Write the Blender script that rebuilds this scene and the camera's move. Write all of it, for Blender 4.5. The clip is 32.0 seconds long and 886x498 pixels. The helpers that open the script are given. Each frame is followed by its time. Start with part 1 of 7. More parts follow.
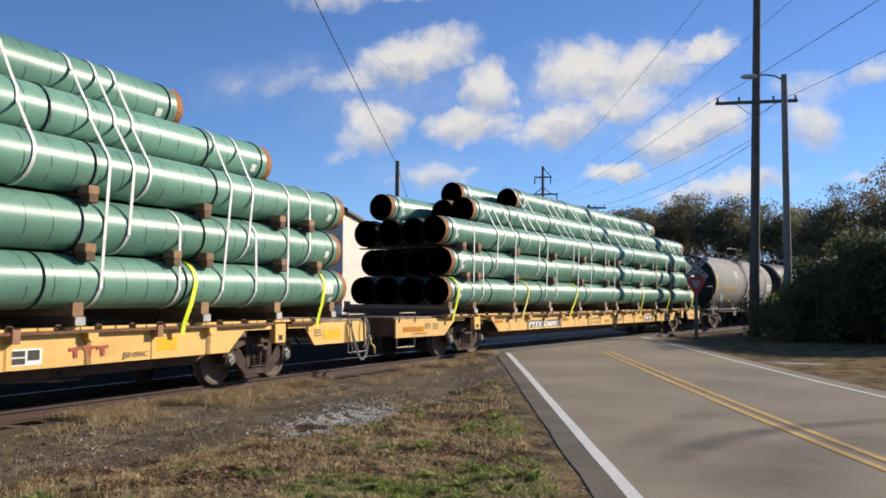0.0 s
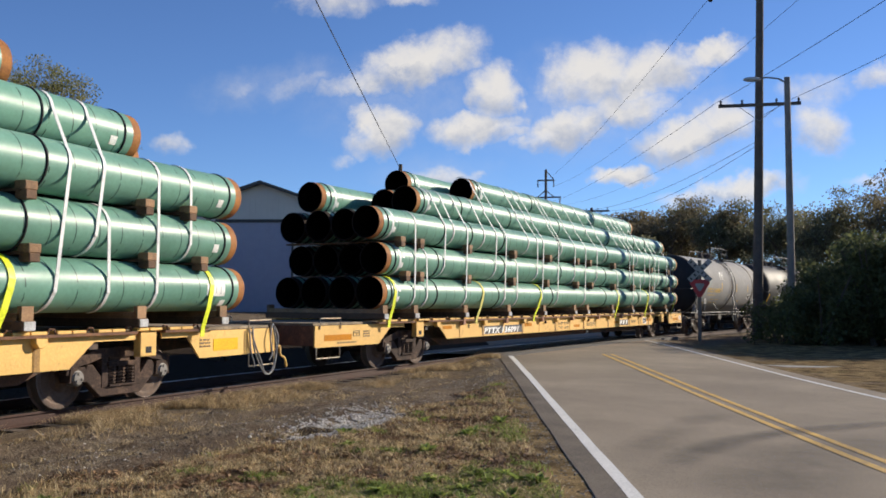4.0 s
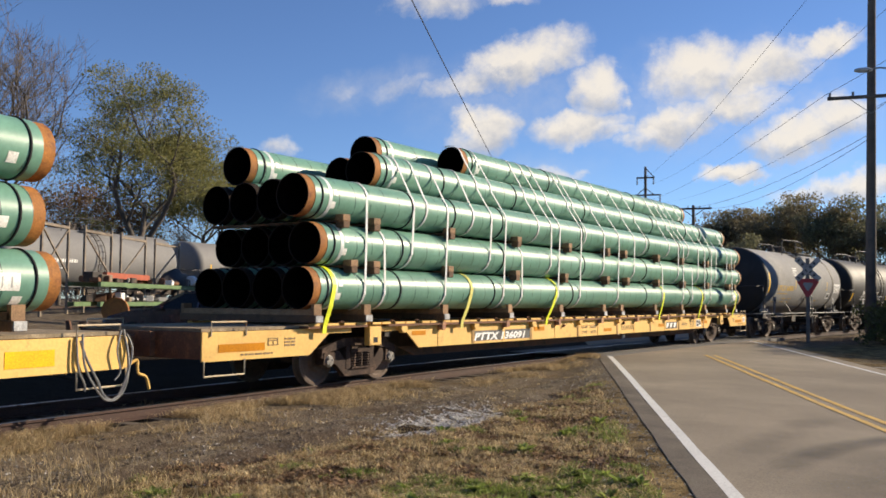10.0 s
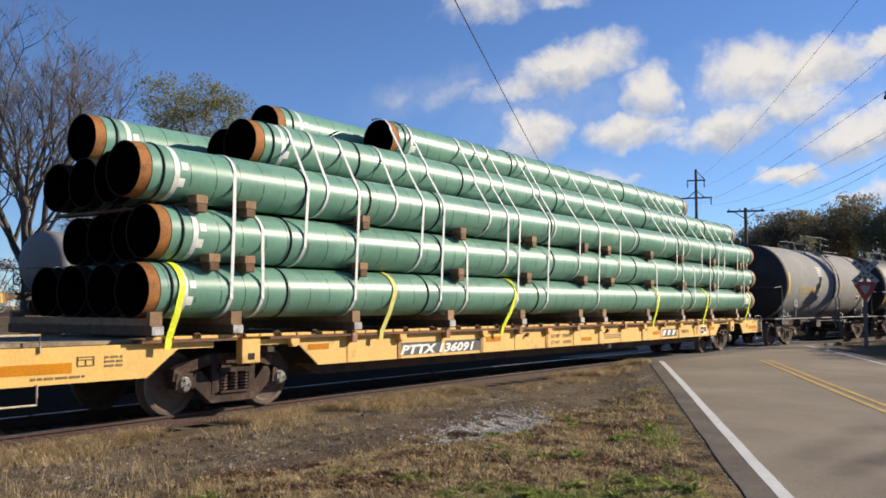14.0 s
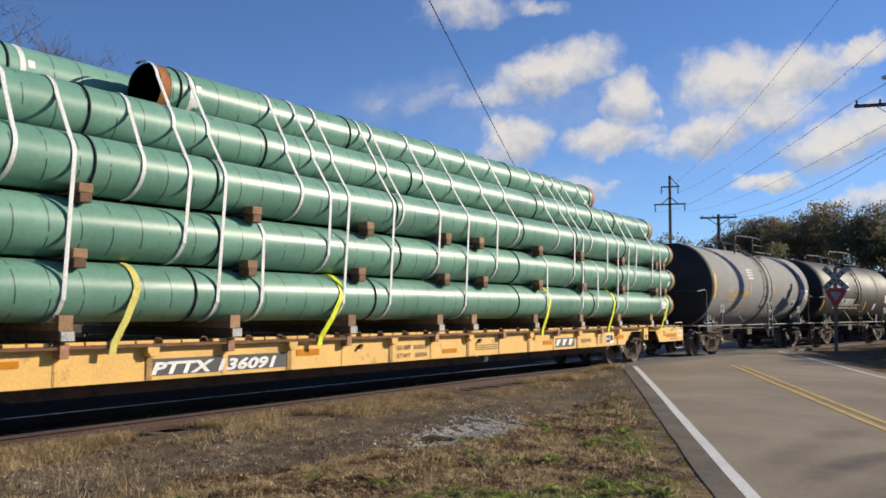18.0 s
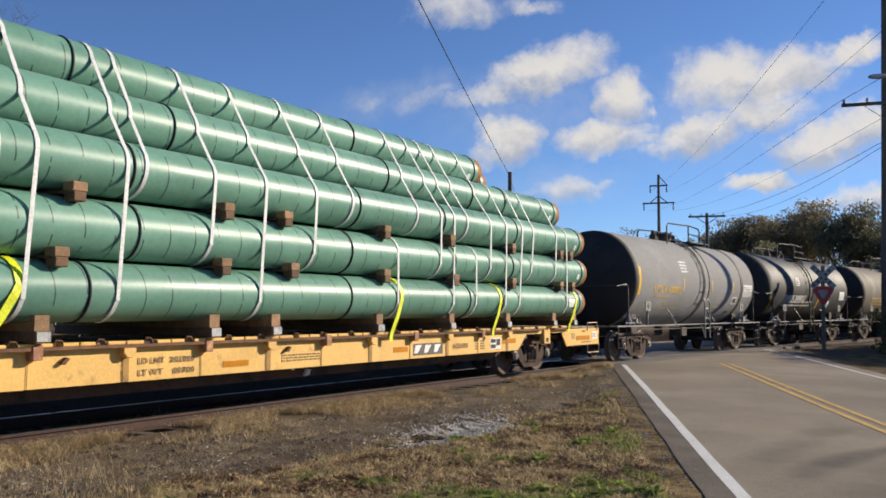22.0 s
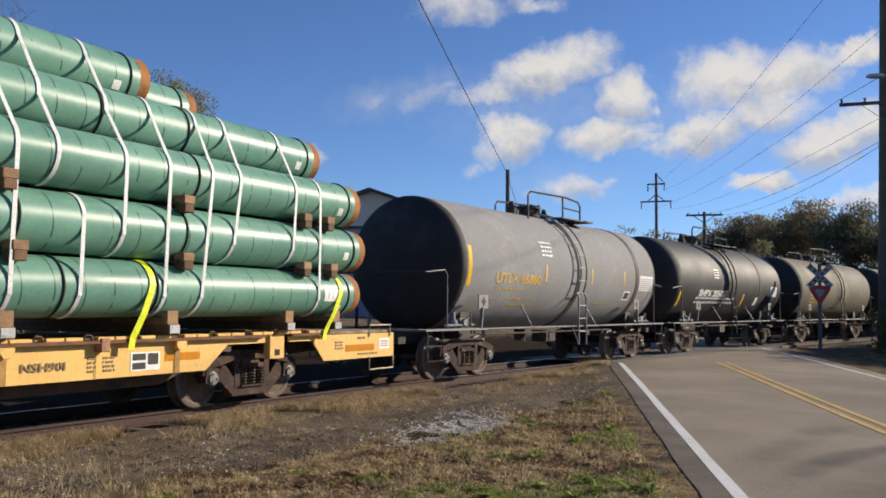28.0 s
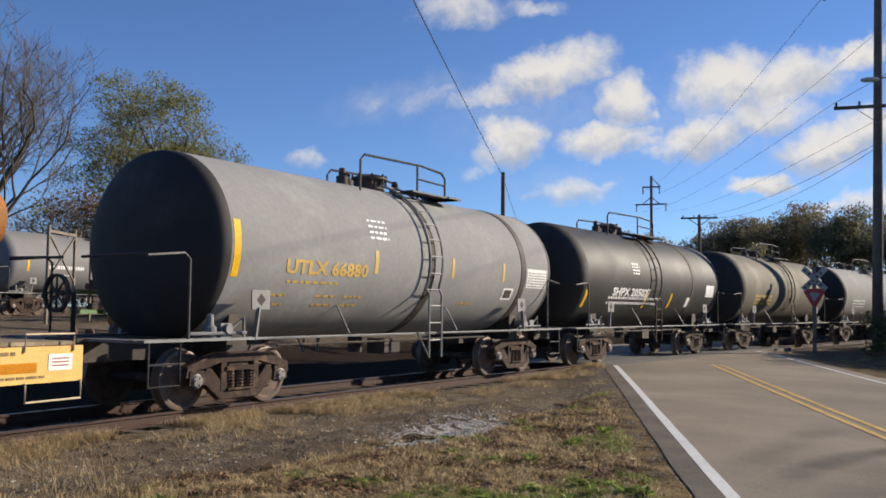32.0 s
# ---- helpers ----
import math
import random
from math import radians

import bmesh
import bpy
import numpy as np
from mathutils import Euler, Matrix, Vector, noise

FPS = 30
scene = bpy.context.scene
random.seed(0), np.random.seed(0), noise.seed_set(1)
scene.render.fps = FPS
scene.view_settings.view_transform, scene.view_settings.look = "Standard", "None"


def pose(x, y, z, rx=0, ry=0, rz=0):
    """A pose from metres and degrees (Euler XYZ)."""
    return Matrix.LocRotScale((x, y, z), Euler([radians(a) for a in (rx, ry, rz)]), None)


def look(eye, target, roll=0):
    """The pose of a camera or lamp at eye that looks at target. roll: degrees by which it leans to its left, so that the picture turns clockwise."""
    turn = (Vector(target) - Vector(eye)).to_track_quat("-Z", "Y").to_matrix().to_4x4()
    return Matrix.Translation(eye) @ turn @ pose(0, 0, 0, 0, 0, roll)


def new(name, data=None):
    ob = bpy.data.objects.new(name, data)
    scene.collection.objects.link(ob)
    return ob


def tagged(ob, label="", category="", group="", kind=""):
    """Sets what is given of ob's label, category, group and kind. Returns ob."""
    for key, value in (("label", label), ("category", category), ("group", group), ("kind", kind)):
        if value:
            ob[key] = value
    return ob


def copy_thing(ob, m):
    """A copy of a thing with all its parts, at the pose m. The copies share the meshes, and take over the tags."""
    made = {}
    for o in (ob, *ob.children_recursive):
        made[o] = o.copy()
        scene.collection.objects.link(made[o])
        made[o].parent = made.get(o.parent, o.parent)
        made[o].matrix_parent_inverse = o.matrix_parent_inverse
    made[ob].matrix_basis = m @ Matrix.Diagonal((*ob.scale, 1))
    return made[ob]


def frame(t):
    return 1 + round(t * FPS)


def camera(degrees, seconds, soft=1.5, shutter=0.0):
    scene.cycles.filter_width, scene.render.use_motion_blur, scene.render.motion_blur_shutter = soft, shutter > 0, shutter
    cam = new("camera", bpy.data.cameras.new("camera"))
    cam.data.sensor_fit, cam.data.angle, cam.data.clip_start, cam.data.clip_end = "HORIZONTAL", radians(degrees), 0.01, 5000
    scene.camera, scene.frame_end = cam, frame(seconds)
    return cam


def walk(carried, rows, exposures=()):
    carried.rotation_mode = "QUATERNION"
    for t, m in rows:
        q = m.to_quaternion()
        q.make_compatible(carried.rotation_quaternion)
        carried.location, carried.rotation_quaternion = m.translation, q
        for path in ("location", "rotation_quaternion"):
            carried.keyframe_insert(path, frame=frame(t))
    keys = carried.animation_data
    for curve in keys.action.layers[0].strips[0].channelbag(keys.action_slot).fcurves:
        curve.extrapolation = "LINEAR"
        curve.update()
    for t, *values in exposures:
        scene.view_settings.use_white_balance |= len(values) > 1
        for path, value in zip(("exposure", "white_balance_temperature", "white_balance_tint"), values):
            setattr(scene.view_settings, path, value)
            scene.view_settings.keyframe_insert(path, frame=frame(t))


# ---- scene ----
cam = camera(51.05, 32.0, soft=1.7)
EYE = (0.0, 0.0, 1.44)

# time, heading right of north, tilt up, roll; all in degrees
AIM = [
    (0, -6.30, 3.08, 0.32), (0.5, -6.21, 3.17, 0.04), (1, -6.25, 3.26, -0.21), (1.5, -6.37, 3.22, -0.43), (2, -6.50, 3.26, -0.16),
    (2.5, -6.53, 3.30, 0.01), (3, -6.60, 3.34, 0.09), (3.5, -6.43, 3.30, 0.19), (5.5, -7.26, 3.23, 0.27), (6, -7.73, 3.21, -0.02),
    (6.5, -8.49, 3.17, -0.14), (7, -9.11, 3.01, -0.01), (7.5, -9.63, 2.91, -0.32), (8, -9.85, 2.95, -0.05), (8.5, -10.18, 3.03, -0.17),
    (9, -11.15, 3.16, -0.24), (9.5, -11.96, 3.18, -0.01), (10, -12.50, 3.20, 0.37), (10.5, -13.27, 3.16, 0.56), (11, -14.44, 3.18, 0.61),
    (11.5, -15.56, 3.19, 0.71), (12, -16.25, 3.15, 0.81), (12.5, -15.99, 3.16, 0.75), (13, -15.65, 3.26, 0.61), (13.5, -15.60, 3.36, 0.36),
    (14, -15.49, 3.53, 0.05), (14.5, -15.41, 3.50, 0.01), (16.5, -14.62, 3.63, 0.59), (17, -14.39, 3.69, 0.37), (17.5, -14.18, 3.80, 0.14),
    (18, -13.96, 3.81, 0.29), (18.5, -13.78, 3.80, 0.31), (19, -13.68, 3.74, 0.29), (19.5, -13.66, 3.84, 0.15), (20, -13.60, 3.90, 0.13),
    (20.5, -13.51, 3.85, 0.12), (21, -13.50, 3.77, 0.17), (21.5, -13.33, 3.74, 0.28), (22, -13.30, 3.75, 0.17), (22.5, -13.32, 3.75, 0.23),
    (23, -13.20, 3.77, 0.13), (23.5, -13.23, 3.77, 0.21), (24, -13.24, 3.78, 0.33), (24.5, -13.18, 3.76, 0.34), (25, -13.19, 3.74, 0.34),
    (25.5, -13.15, 3.71, 0.44), (27.5, -12.98, 3.60, 0.41), (28, -13.14, 3.59, 0.44), (28.5, -13.03, 3.58, 0.33), (29, -12.86, 3.54, 0.42),
    (29.5, -12.77, 3.52, 0.50), (30, -12.77, 3.64, 0.45), (30.5, -12.70, 3.67, 0.52), (31, -12.67, 3.73, 0.50), (31.5, -12.75, 3.77, 0.50),
    (32, -12.85, 3.74, 0.53)]
walk(cam, [(t, pose(*EYE, 90 + tilt, 0, -turn) @ pose(0, 0, 0, 0, 0, roll)) for t, turn, tilt, roll in AIM],
     exposures=[(0, 0.38, 6650, 10), (3.5, 0.38, 6650, 10), (5.5, 0.52, 6700, 10), (6, 0.66, 6950, 10), (7, 0.92, 7150, 10), (8, 0.70, 7150, 10), (9, 0.54, 7250, 10), (10, 0.52, 7300, 10), (13, 0.48, 7200, 10), (14.5, 0.42, 6820, 10), (16.5, 0.30, 6780, 10), (30, 0.30, 6780, 10), (32, 0.38, 6780, 10)])

# ---- the track's line: an arc of constant radius, s metres along it ----
BEND, FOOT, PHI = -0.004042, 10.288, radians(14.86)
ALONG, ACROSS = Vector((math.sin(PHI), math.cos(PHI))), Vector((-math.cos(PHI), math.sin(PHI)))


def rail_line(s, lat=0.0):
    """Place and heading (radians from the x axis) on the track at s; lat metres towards the camera's side."""
    a = BEND * s
    p = ALONG * (math.sin(a) / BEND) + ACROSS * (FOOT + (1 - math.cos(a)) / BEND)
    e = ALONG * math.cos(a) + ACROSS * math.sin(a)
    n = Vector((-e.y, e.x))
    p = p - n * lat
    return p, math.atan2(e.y, e.x)


CENTRE = ACROSS * (FOOT + 1 / BEND)


def lateral(x, y):
    """Metres from the track's middle, positive on the camera's side, and s along it."""
    v = Vector((x, y)) - CENTRE
    return abs(1 / BEND) - v.length, math.atan2(v.dot(ALONG), v.dot(ACROSS)) / -BEND


def travelled(t):
    """How far the train has rolled along the track."""
    u, out = (t - 16) / 16, 0.0
    for c in (1.47844, 0.56194, -2.94581, -1.27697, 1.0895, 1.26543, 4.47571, 19.00198, -3.54351):
        out = out * u + c
    return out


def car_pose(t, q, a, b):
    """Pose of a car whose left end is q metres along the train and whose bogies stand at a and b from it."""
    pa, _ = rail_line(q + a - travelled(t))
    pb, _ = rail_line(q + b - travelled(t))
    e = (pb - pa).normalized()
    p = pa - e * a
    return pose(p.x, p.y, 0, 0, 0, math.degrees(math.atan2(e.y, e.x)))


# ---- light ----
SUN_AZ, SUN_EL = 54.0, 22.0
world = bpy.data.worlds.new("world")
scene.world = world
world.use_nodes = True
wn = world.node_tree
sky = wn.nodes.new("ShaderNodeTexSky")
sky.sky_type = "NISHITA"
sky.sun_disc = False
sky.sun_elevation = radians(SUN_EL)
sky.sun_rotation = radians(SUN_AZ)
sky.air_density, sky.dust_density, sky.ozone_density = 0.75, 0.0, 3.0
wn.nodes["Background"].inputs[1].default_value = 0.086
tint = wn.nodes.new("ShaderNodeMix")
tint.data_type, tint.blend_type = "RGBA", "MULTIPLY"
tint.inputs[0].default_value = 1.0
tint.inputs[7].default_value = (0.80, 0.98, 1.28, 1)
wn.links.new(sky.outputs[0], tint.inputs[6])
wn.links.new(tint.outputs[2], wn.nodes["Background"].inputs[0])
sun = new("sun", bpy.data.lights.new("sun", "SUN"))
sun.data.energy, sun.data.angle, sun.data.color = 5.0, radians(0.55), (1.0, 0.90, 0.75)
az, el = radians(SUN_AZ), radians(SUN_EL)
to_sun = Vector((math.sin(az) * math.cos(el), math.cos(az) * math.cos(el), math.sin(el)))
sun.matrix_world = look(to_sun * 100, (0, 0, 0))
scene.view_settings.exposure = 0.35


# ---- materials ----
def material(name, colour, rough=0.7, metal=0.0, vary=0.25, scale=3.0, fine=0.2, fine_scale=40.0, bump=0.15, spec=0.5, second=None,
             mask_scale=1.2, mask_lo=0.5, mask_hi=0.65, per_object=0.0, coat=0.0, space="Object"):
    """A surface: base colour with two scales of variation, a bump, and an optional second colour in patches."""
    m = bpy.data.materials.new(name)
    m.use_nodes = True
    nt = m.node_tree
    nodes, links = nt.nodes, nt.links
    bsdf = nodes["Principled BSDF"]
    tc = nodes.new("ShaderNodeTexCoord")
    co = tc.outputs[space]
    def noise_tex(s, detail=4.0, r=0.6):
        n = nodes.new("ShaderNodeTexNoise")
        n.inputs["Scale"].default_value, n.inputs["Detail"].default_value, n.inputs["Roughness"].default_value = s, detail, r
        links.new(co, n.inputs["Vector"])
        return n.outputs["Fac"]
    def ramp(fac, lo, hi, a, b):
        r = nodes.new("ShaderNodeMapRange")
        r.inputs[1].default_value, r.inputs[2].default_value, r.inputs[3].default_value, r.inputs[4].default_value = lo, hi, a, b
        links.new(fac, r.inputs[0])
        return r.outputs[0]
    def mix(fac, a, b, kind="MIX"):
        x = nodes.new("ShaderNodeMix")
        x.data_type, x.blend_type = "RGBA", kind
        for sock, v in ((x.inputs[0], fac), (x.inputs[6], a), (x.inputs[7], b)):
            if hasattr(v, "links"):
                links.new(v, sock)
            else:
                sock.default_value = v
        return x.outputs[2]
    base = (*colour, 1.0)
    big, small = noise_tex(scale), noise_tex(fine_scale, 3.0)
    out = base
    if second:
        out = mix(ramp(noise_tex(mask_scale, 6.0, 0.7), mask_lo, mask_hi, 0, 1), base, (*second, 1.0))
    def grey(fac, amount):
        v = ramp(fac, 0.3, 0.7, 1 - amount, 1 + amount)
        c = nodes.new("ShaderNodeCombineColor")
        for i in range(3):
            links.new(v, c.inputs[i])
        return c.outputs[0]
    out = mix(1.0, out, grey(big, vary), "MULTIPLY")
    out = mix(1.0, out, grey(small, fine), "MULTIPLY")
    if per_object:
        oi = nodes.new("ShaderNodeObjectInfo")
        v = ramp(oi.outputs["Random"], 0, 1, 1 - per_object, 1 + per_object)
        c = nodes.new("ShaderNodeCombineColor")
        for i in range(3):
            links.new(v, c.inputs[i])
        out = mix(1.0, out, c.outputs[0], "MULTIPLY")
    links.new(out, bsdf.inputs["Base Color"])
    links.new(ramp(big, 0.2, 0.8, max(0.02, rough - 0.08), min(1, rough + 0.08)), bsdf.inputs["Roughness"])
    bsdf.inputs["Metallic"].default_value = metal
    bsdf.inputs["Specular IOR Level"].default_value = spec
    bsdf.inputs["Coat Weight"].default_value = coat
    if bump:
        b = nodes.new("ShaderNodeBump")
        b.inputs["Strength"].default_value, b.inputs["Distance"].default_value = bump, 0.02
        links.new(small, b.inputs["Height"])
        links.new(b.outputs[0], bsdf.inputs["Normal"])
    return m


YELLOW = material("yellow_paint", (0.76, 0.45, 0.115), 0.55, vary=0.10, scale=1.5, fine=0.08, fine_scale=25, second=(0.32, 0.16, 0.05), mask_scale=2.5, mask_lo=0.60, mask_hi=0.78)
ORANGE = material("orange_paint", (0.55, 0.205, 0.006), 0.75, vary=0.15, spec=0.2)
DECAL_YELLOW = material("bright_yellow_decal", (0.80, 0.45, 0.006), 0.6, vary=0.12, spec=0.25)
RUST = material("rust", (0.14, 0.065, 0.035), 0.85, vary=0.3, scale=6, fine=0.3, second=(0.22, 0.10, 0.045), mask_scale=5)
RAIL_RUST = material("rail_rust", (0.055, 0.026, 0.018), 0.8, vary=0.25, scale=2, fine=0.3)
RAIL_TOP = material("polished_rail", (0.45, 0.43, 0.42), 0.3, metal=1.0, vary=0.15)
# dark copy of bare steel, for pipe ends that lie in the stack's shade
SHADE_BLACK = material("shade_black_steel", (0.022, 0.014, 0.010), 0.9, vary=0.3, scale=5, fine=0.2, spec=0.2)
BARE = material("bare_rusty_steel", (0.34, 0.130, 0.026), 0.8, vary=0.25, scale=5, fine=0.2, second=(0.22, 0.075, 0.02), mask_scale=4)
# near-black colour holds the shade inside the pipes
INSIDE = material("shade_black_pipe_bore", (0.006, 0.005, 0.004), 1.0, vary=0.3, spec=0.0, bump=0)
BLACK = material("black_rope", (0.012, 0.012, 0.013), 0.8, vary=0.2)
STEEL_DARK = material("dark_grimy_steel", (0.036, 0.028, 0.023), 0.75, vary=0.35, scale=4, fine=0.3, second=(0.10, 0.06, 0.04), mask_scale=3)
TRUCK = material("dusty_cast_steel", (0.050, 0.032, 0.025), 0.85, vary=0.35, scale=5, fine=0.35, spec=0.25, second=(0.12, 0.075, 0.052), mask_scale=4)
WHEEL = material("worn_wheel_steel", (0.125, 0.082, 0.060), 0.75, vary=0.3, scale=6)
TREAD = material("worn_wheel_rim", (0.15, 0.12, 0.10), 0.5, metal=0.5, vary=0.1)
WOOD = material("dunnage_wood", (0.145, 0.080, 0.043), 0.85, vary=0.3, scale=9, fine=0.3, fine_scale=60, per_object=0.25)
WOOD_PALE = material("pale_dunnage_wood", (0.29, 0.170, 0.088), 0.85, vary=0.25, scale=9, fine=0.3, fine_scale=60, per_object=0.2)
DECK = material("weathered_deck", (0.24, 0.185, 0.12), 0.9, vary=0.3, scale=2, fine=0.3, second=(0.34, 0.27, 0.18), mask_scale=2)
STRAP = material("white_strap", (0.66, 0.66, 0.64), 0.55, vary=0.06)
STRAP_YELLOW = material("yellow_green_strap", (0.72, 0.78, 0.02), 0.5, vary=0.06)
STRAP_DULL = material("faded_yellow_strap", (0.62, 0.55, 0.13), 0.7, vary=0.15)
TAPE = material("pale_tape", (0.70, 0.73, 0.70), 0.5, vary=0.1)
CHALK = material("chalky_grey_white_paint", (0.46, 0.46, 0.45), 0.8, vary=0.2, scale=8, second=(0.25, 0.24, 0.23), mask_scale=7)
PAPER = material("white_paper_tag", (0.82, 0.81, 0.76), 0.6, vary=0.05)
PRINT = material("grey_print", (0.40, 0.40, 0.38), 0.7, vary=0.1)
WHITE_PAINT = material("white_lettering", (0.78, 0.77, 0.74), 0.6, vary=0.1)
YELLOW_LETTER = material("yellow_lettering", (0.56, 0.36, 0.08), 0.6, vary=0.15)
BLACK_LETTER = material("black_lettering", (0.03, 0.025, 0.02), 0.7, vary=0.1)
FADED_LETTER = material("faded_black_lettering", (0.20, 0.135, 0.06), 0.7, vary=0.2)
RED_LETTER = material("faded_red_lettering", (0.38, 0.05, 0.02), 0.6, vary=0.15)
TANK_GREY = material("grey_tank_paint", (0.275, 0.270, 0.265), 0.85, spec=0.22, vary=0.08, scale=0.7, fine=0.08, fine_scale=12, second=(0.34, 0.335, 0.32), mask_scale=0.5, bump=0.05)
TANK_BLACK = material("faded_black_tank_paint", (0.040, 0.039, 0.039), 0.6, spec=0.25, vary=0.12, scale=0.7, fine=0.1, fine_scale=12, second=(0.062, 0.059, 0.056), mask_scale=0.6, bump=0.05)
TANK_TAN = material("dusty_tan_tank_paint", (0.15, 0.132, 0.10), 0.75, spec=0.25, vary=0.12, scale=0.8, fine=0.1, fine_scale=12, second=(0.26, 0.235, 0.19), mask_scale=0.6, bump=0.05)
HEAD_BLACK = material("sooty_black_head", (0.020, 0.018, 0.017), 0.75, vary=0.25, scale=1.5, fine=0.15, second=(0.035, 0.033, 0.033), mask_scale=0.8)
RAILING = material("black_railing", (0.03, 0.03, 0.033), 0.55, vary=0.15)
GALV = material("grey_steel_fitting", (0.20, 0.20, 0.20), 0.6, metal=0.3, vary=0.2)


def pipe_coat():
    """Green bonded coating with faint dark turns every few hand-widths and a soft gloss."""
    m = material("green_pipe_coating", (0.140, 0.300, 0.222), 0.40, vary=0.12, scale=1.1, fine=0.07, fine_scale=18, bump=0.03, spec=0.30, per_object=0.10,
                 second=(0.172, 0.342, 0.260), mask_scale=0.8, mask_lo=0.4, mask_hi=0.7)
    nt = m.node_tree
    nodes, links = nt.nodes, nt.links
    bsdf = nodes["Principled BSDF"]
    old = bsdf.inputs["Base Color"].links[0].from_socket
    tc = nodes.new("ShaderNodeTexCoord")
    sep = nodes.new("ShaderNodeSeparateXYZ")
    links.new(tc.outputs["Object"], sep.inputs[0])
    def op(kind, a, b=None):
        n = nodes.new("ShaderNodeMath")
        n.operation = kind
        for i, v in enumerate((a, b)):
            if v is None:
                continue
            if hasattr(v, "links"):
                links.new(v, n.inputs[i])
            else:
                n.inputs[i].default_value = v
        return n.outputs[0]
    turn = op("FRACT", op("DIVIDE", op("ADD", sep.outputs[0], op("MULTIPLY", sep.outputs[2], 0.07)), 0.42))
    line = op("LESS_THAN", turn, 0.045)
    nz = nodes.new("ShaderNodeTexNoise")
    nz.inputs["Scale"].default_value = 6.0
    links.new(tc.outputs["Object"], nz.inputs["Vector"])
    line = op("MULTIPLY", line, op("GREATER_THAN", nz.outputs["Fac"], 0.44))
    mixn = nodes.new("ShaderNodeMix")
    mixn.data_type = "RGBA"
    links.new(op("MULTIPLY", line, 0.85), mixn.inputs[0])
    links.new(old, mixn.inputs[6])
    mixn.inputs[7].default_value = (0.012, 0.035, 0.03, 1)
    links.new(mixn.outputs[2], bsdf.inputs["Base Color"])
    return m


COAT = pipe_coat()


# ---- mesh helpers ----
def part(name, bm, mat, parent=None, label="", smooth=None):
    """Links a bmesh as one mesh object, under a thing or a part."""
    me = bpy.data.meshes.new(name)
    bmesh.ops.recalc_face_normals(bm, faces=bm.faces)
    bm.to_mesh(me)
    bm.free()
    mats = mat if isinstance(mat, (list, tuple)) else [mat]
    for x in mats:
        me.materials.append(x)
    if smooth is not None:
        me.shade_smooth()
        me.set_sharp_from_angle(angle=radians(smooth))
    ob = new(name, me)
    if parent:
        ob.parent = parent
    if label:
        tagged(ob, label)
    return ob


def box(bm, x0, x1, y0, y1, z0, z1, mi=0):
    v = [bm.verts.new(p) for p in ((x0, y0, z0), (x1, y0, z0), (x1, y1, z0), (x0, y1, z0), (x0, y0, z1), (x1, y0, z1), (x1, y1, z1), (x0, y1, z1))]
    for f in ((0, 3, 2, 1), (4, 5, 6, 7), (0, 1, 5, 4), (1, 2, 6, 5), (2, 3, 7, 6), (3, 0, 4, 7)):
        bm.faces.new([v[i] for i in f]).material_index = mi
    return v


def beam(bm, p, q, w, h=None, up=(0, 0, 1)):
    """A square bar from p to q."""
    h = h or w
    p, q = Vector(p), Vector(q)
    e = (q - p).normalized()
    u = Vector(up)
    if abs(e.dot(u)) > 0.95:
        u = Vector((1, 0, 0))
    a = e.cross(u).normalized() * w / 2
    b = a.cross(e).normalized() * h / 2
    v = [bm.verts.new(c + i * a + j * b) for c in (p, q) for i, j in ((-1, -1), (1, -1), (1, 1), (-1, 1))]
    for f in ((0, 1, 2, 3), (7, 6, 5, 4), (0, 4, 5, 1), (1, 5, 6, 2), (2, 6, 7, 3), (3, 7, 4, 0)):
        bm.faces.new([v[i] for i in f])


def rod(bm, pts, r, seg=6, cap=True, r_end=None, mi=0):
    """A round bar along points; r may taper to r_end."""
    pts = [Vector(p) for p in pts]
    rings = []
    n = len(pts)
    ref = None
    for i, p in enumerate(pts):
        e = (pts[min(i + 1, n - 1)] - pts[max(i - 1, 0)]).normalized()
        if ref is None:
            ref = e.orthogonal().normalized()
        ref = (ref - e * ref.dot(e)).normalized()
        b = e.cross(ref)
        rr = r if r_end is None else r + (r_end - r) * i / (n - 1)
        rings.append([bm.verts.new(p + (ref * math.cos(6.28319 * k / seg) + b * math.sin(6.28319 * k / seg)) * rr) for k in range(seg)])
    for a, b in zip(rings, rings[1:]):
        for k in range(seg):
            bm.faces.new((a[k], a[(k + 1) % seg], b[(k + 1) % seg], b[k])).material_index = mi
    if cap:
        bm.faces.new(rings[0][::-1]).material_index = mi
        bm.faces.new(rings[-1]).material_index = mi


def prism(bm, poly, y0, y1, mi=0):
    """A polygon in x and z, drawn out from y0 to y1."""
    a = [bm.verts.new((x, y0, z)) for x, z in poly]
    b = [bm.verts.new((x, y1, z)) for x, z in poly]
    bm.faces.new(a).material_index = mi
    bm.faces.new(b[::-1]).material_index = mi
    for i in range(len(poly)):
        j = (i + 1) % len(poly)
        bm.faces.new((a[j], a[i], b[i], b[j])).material_index = mi


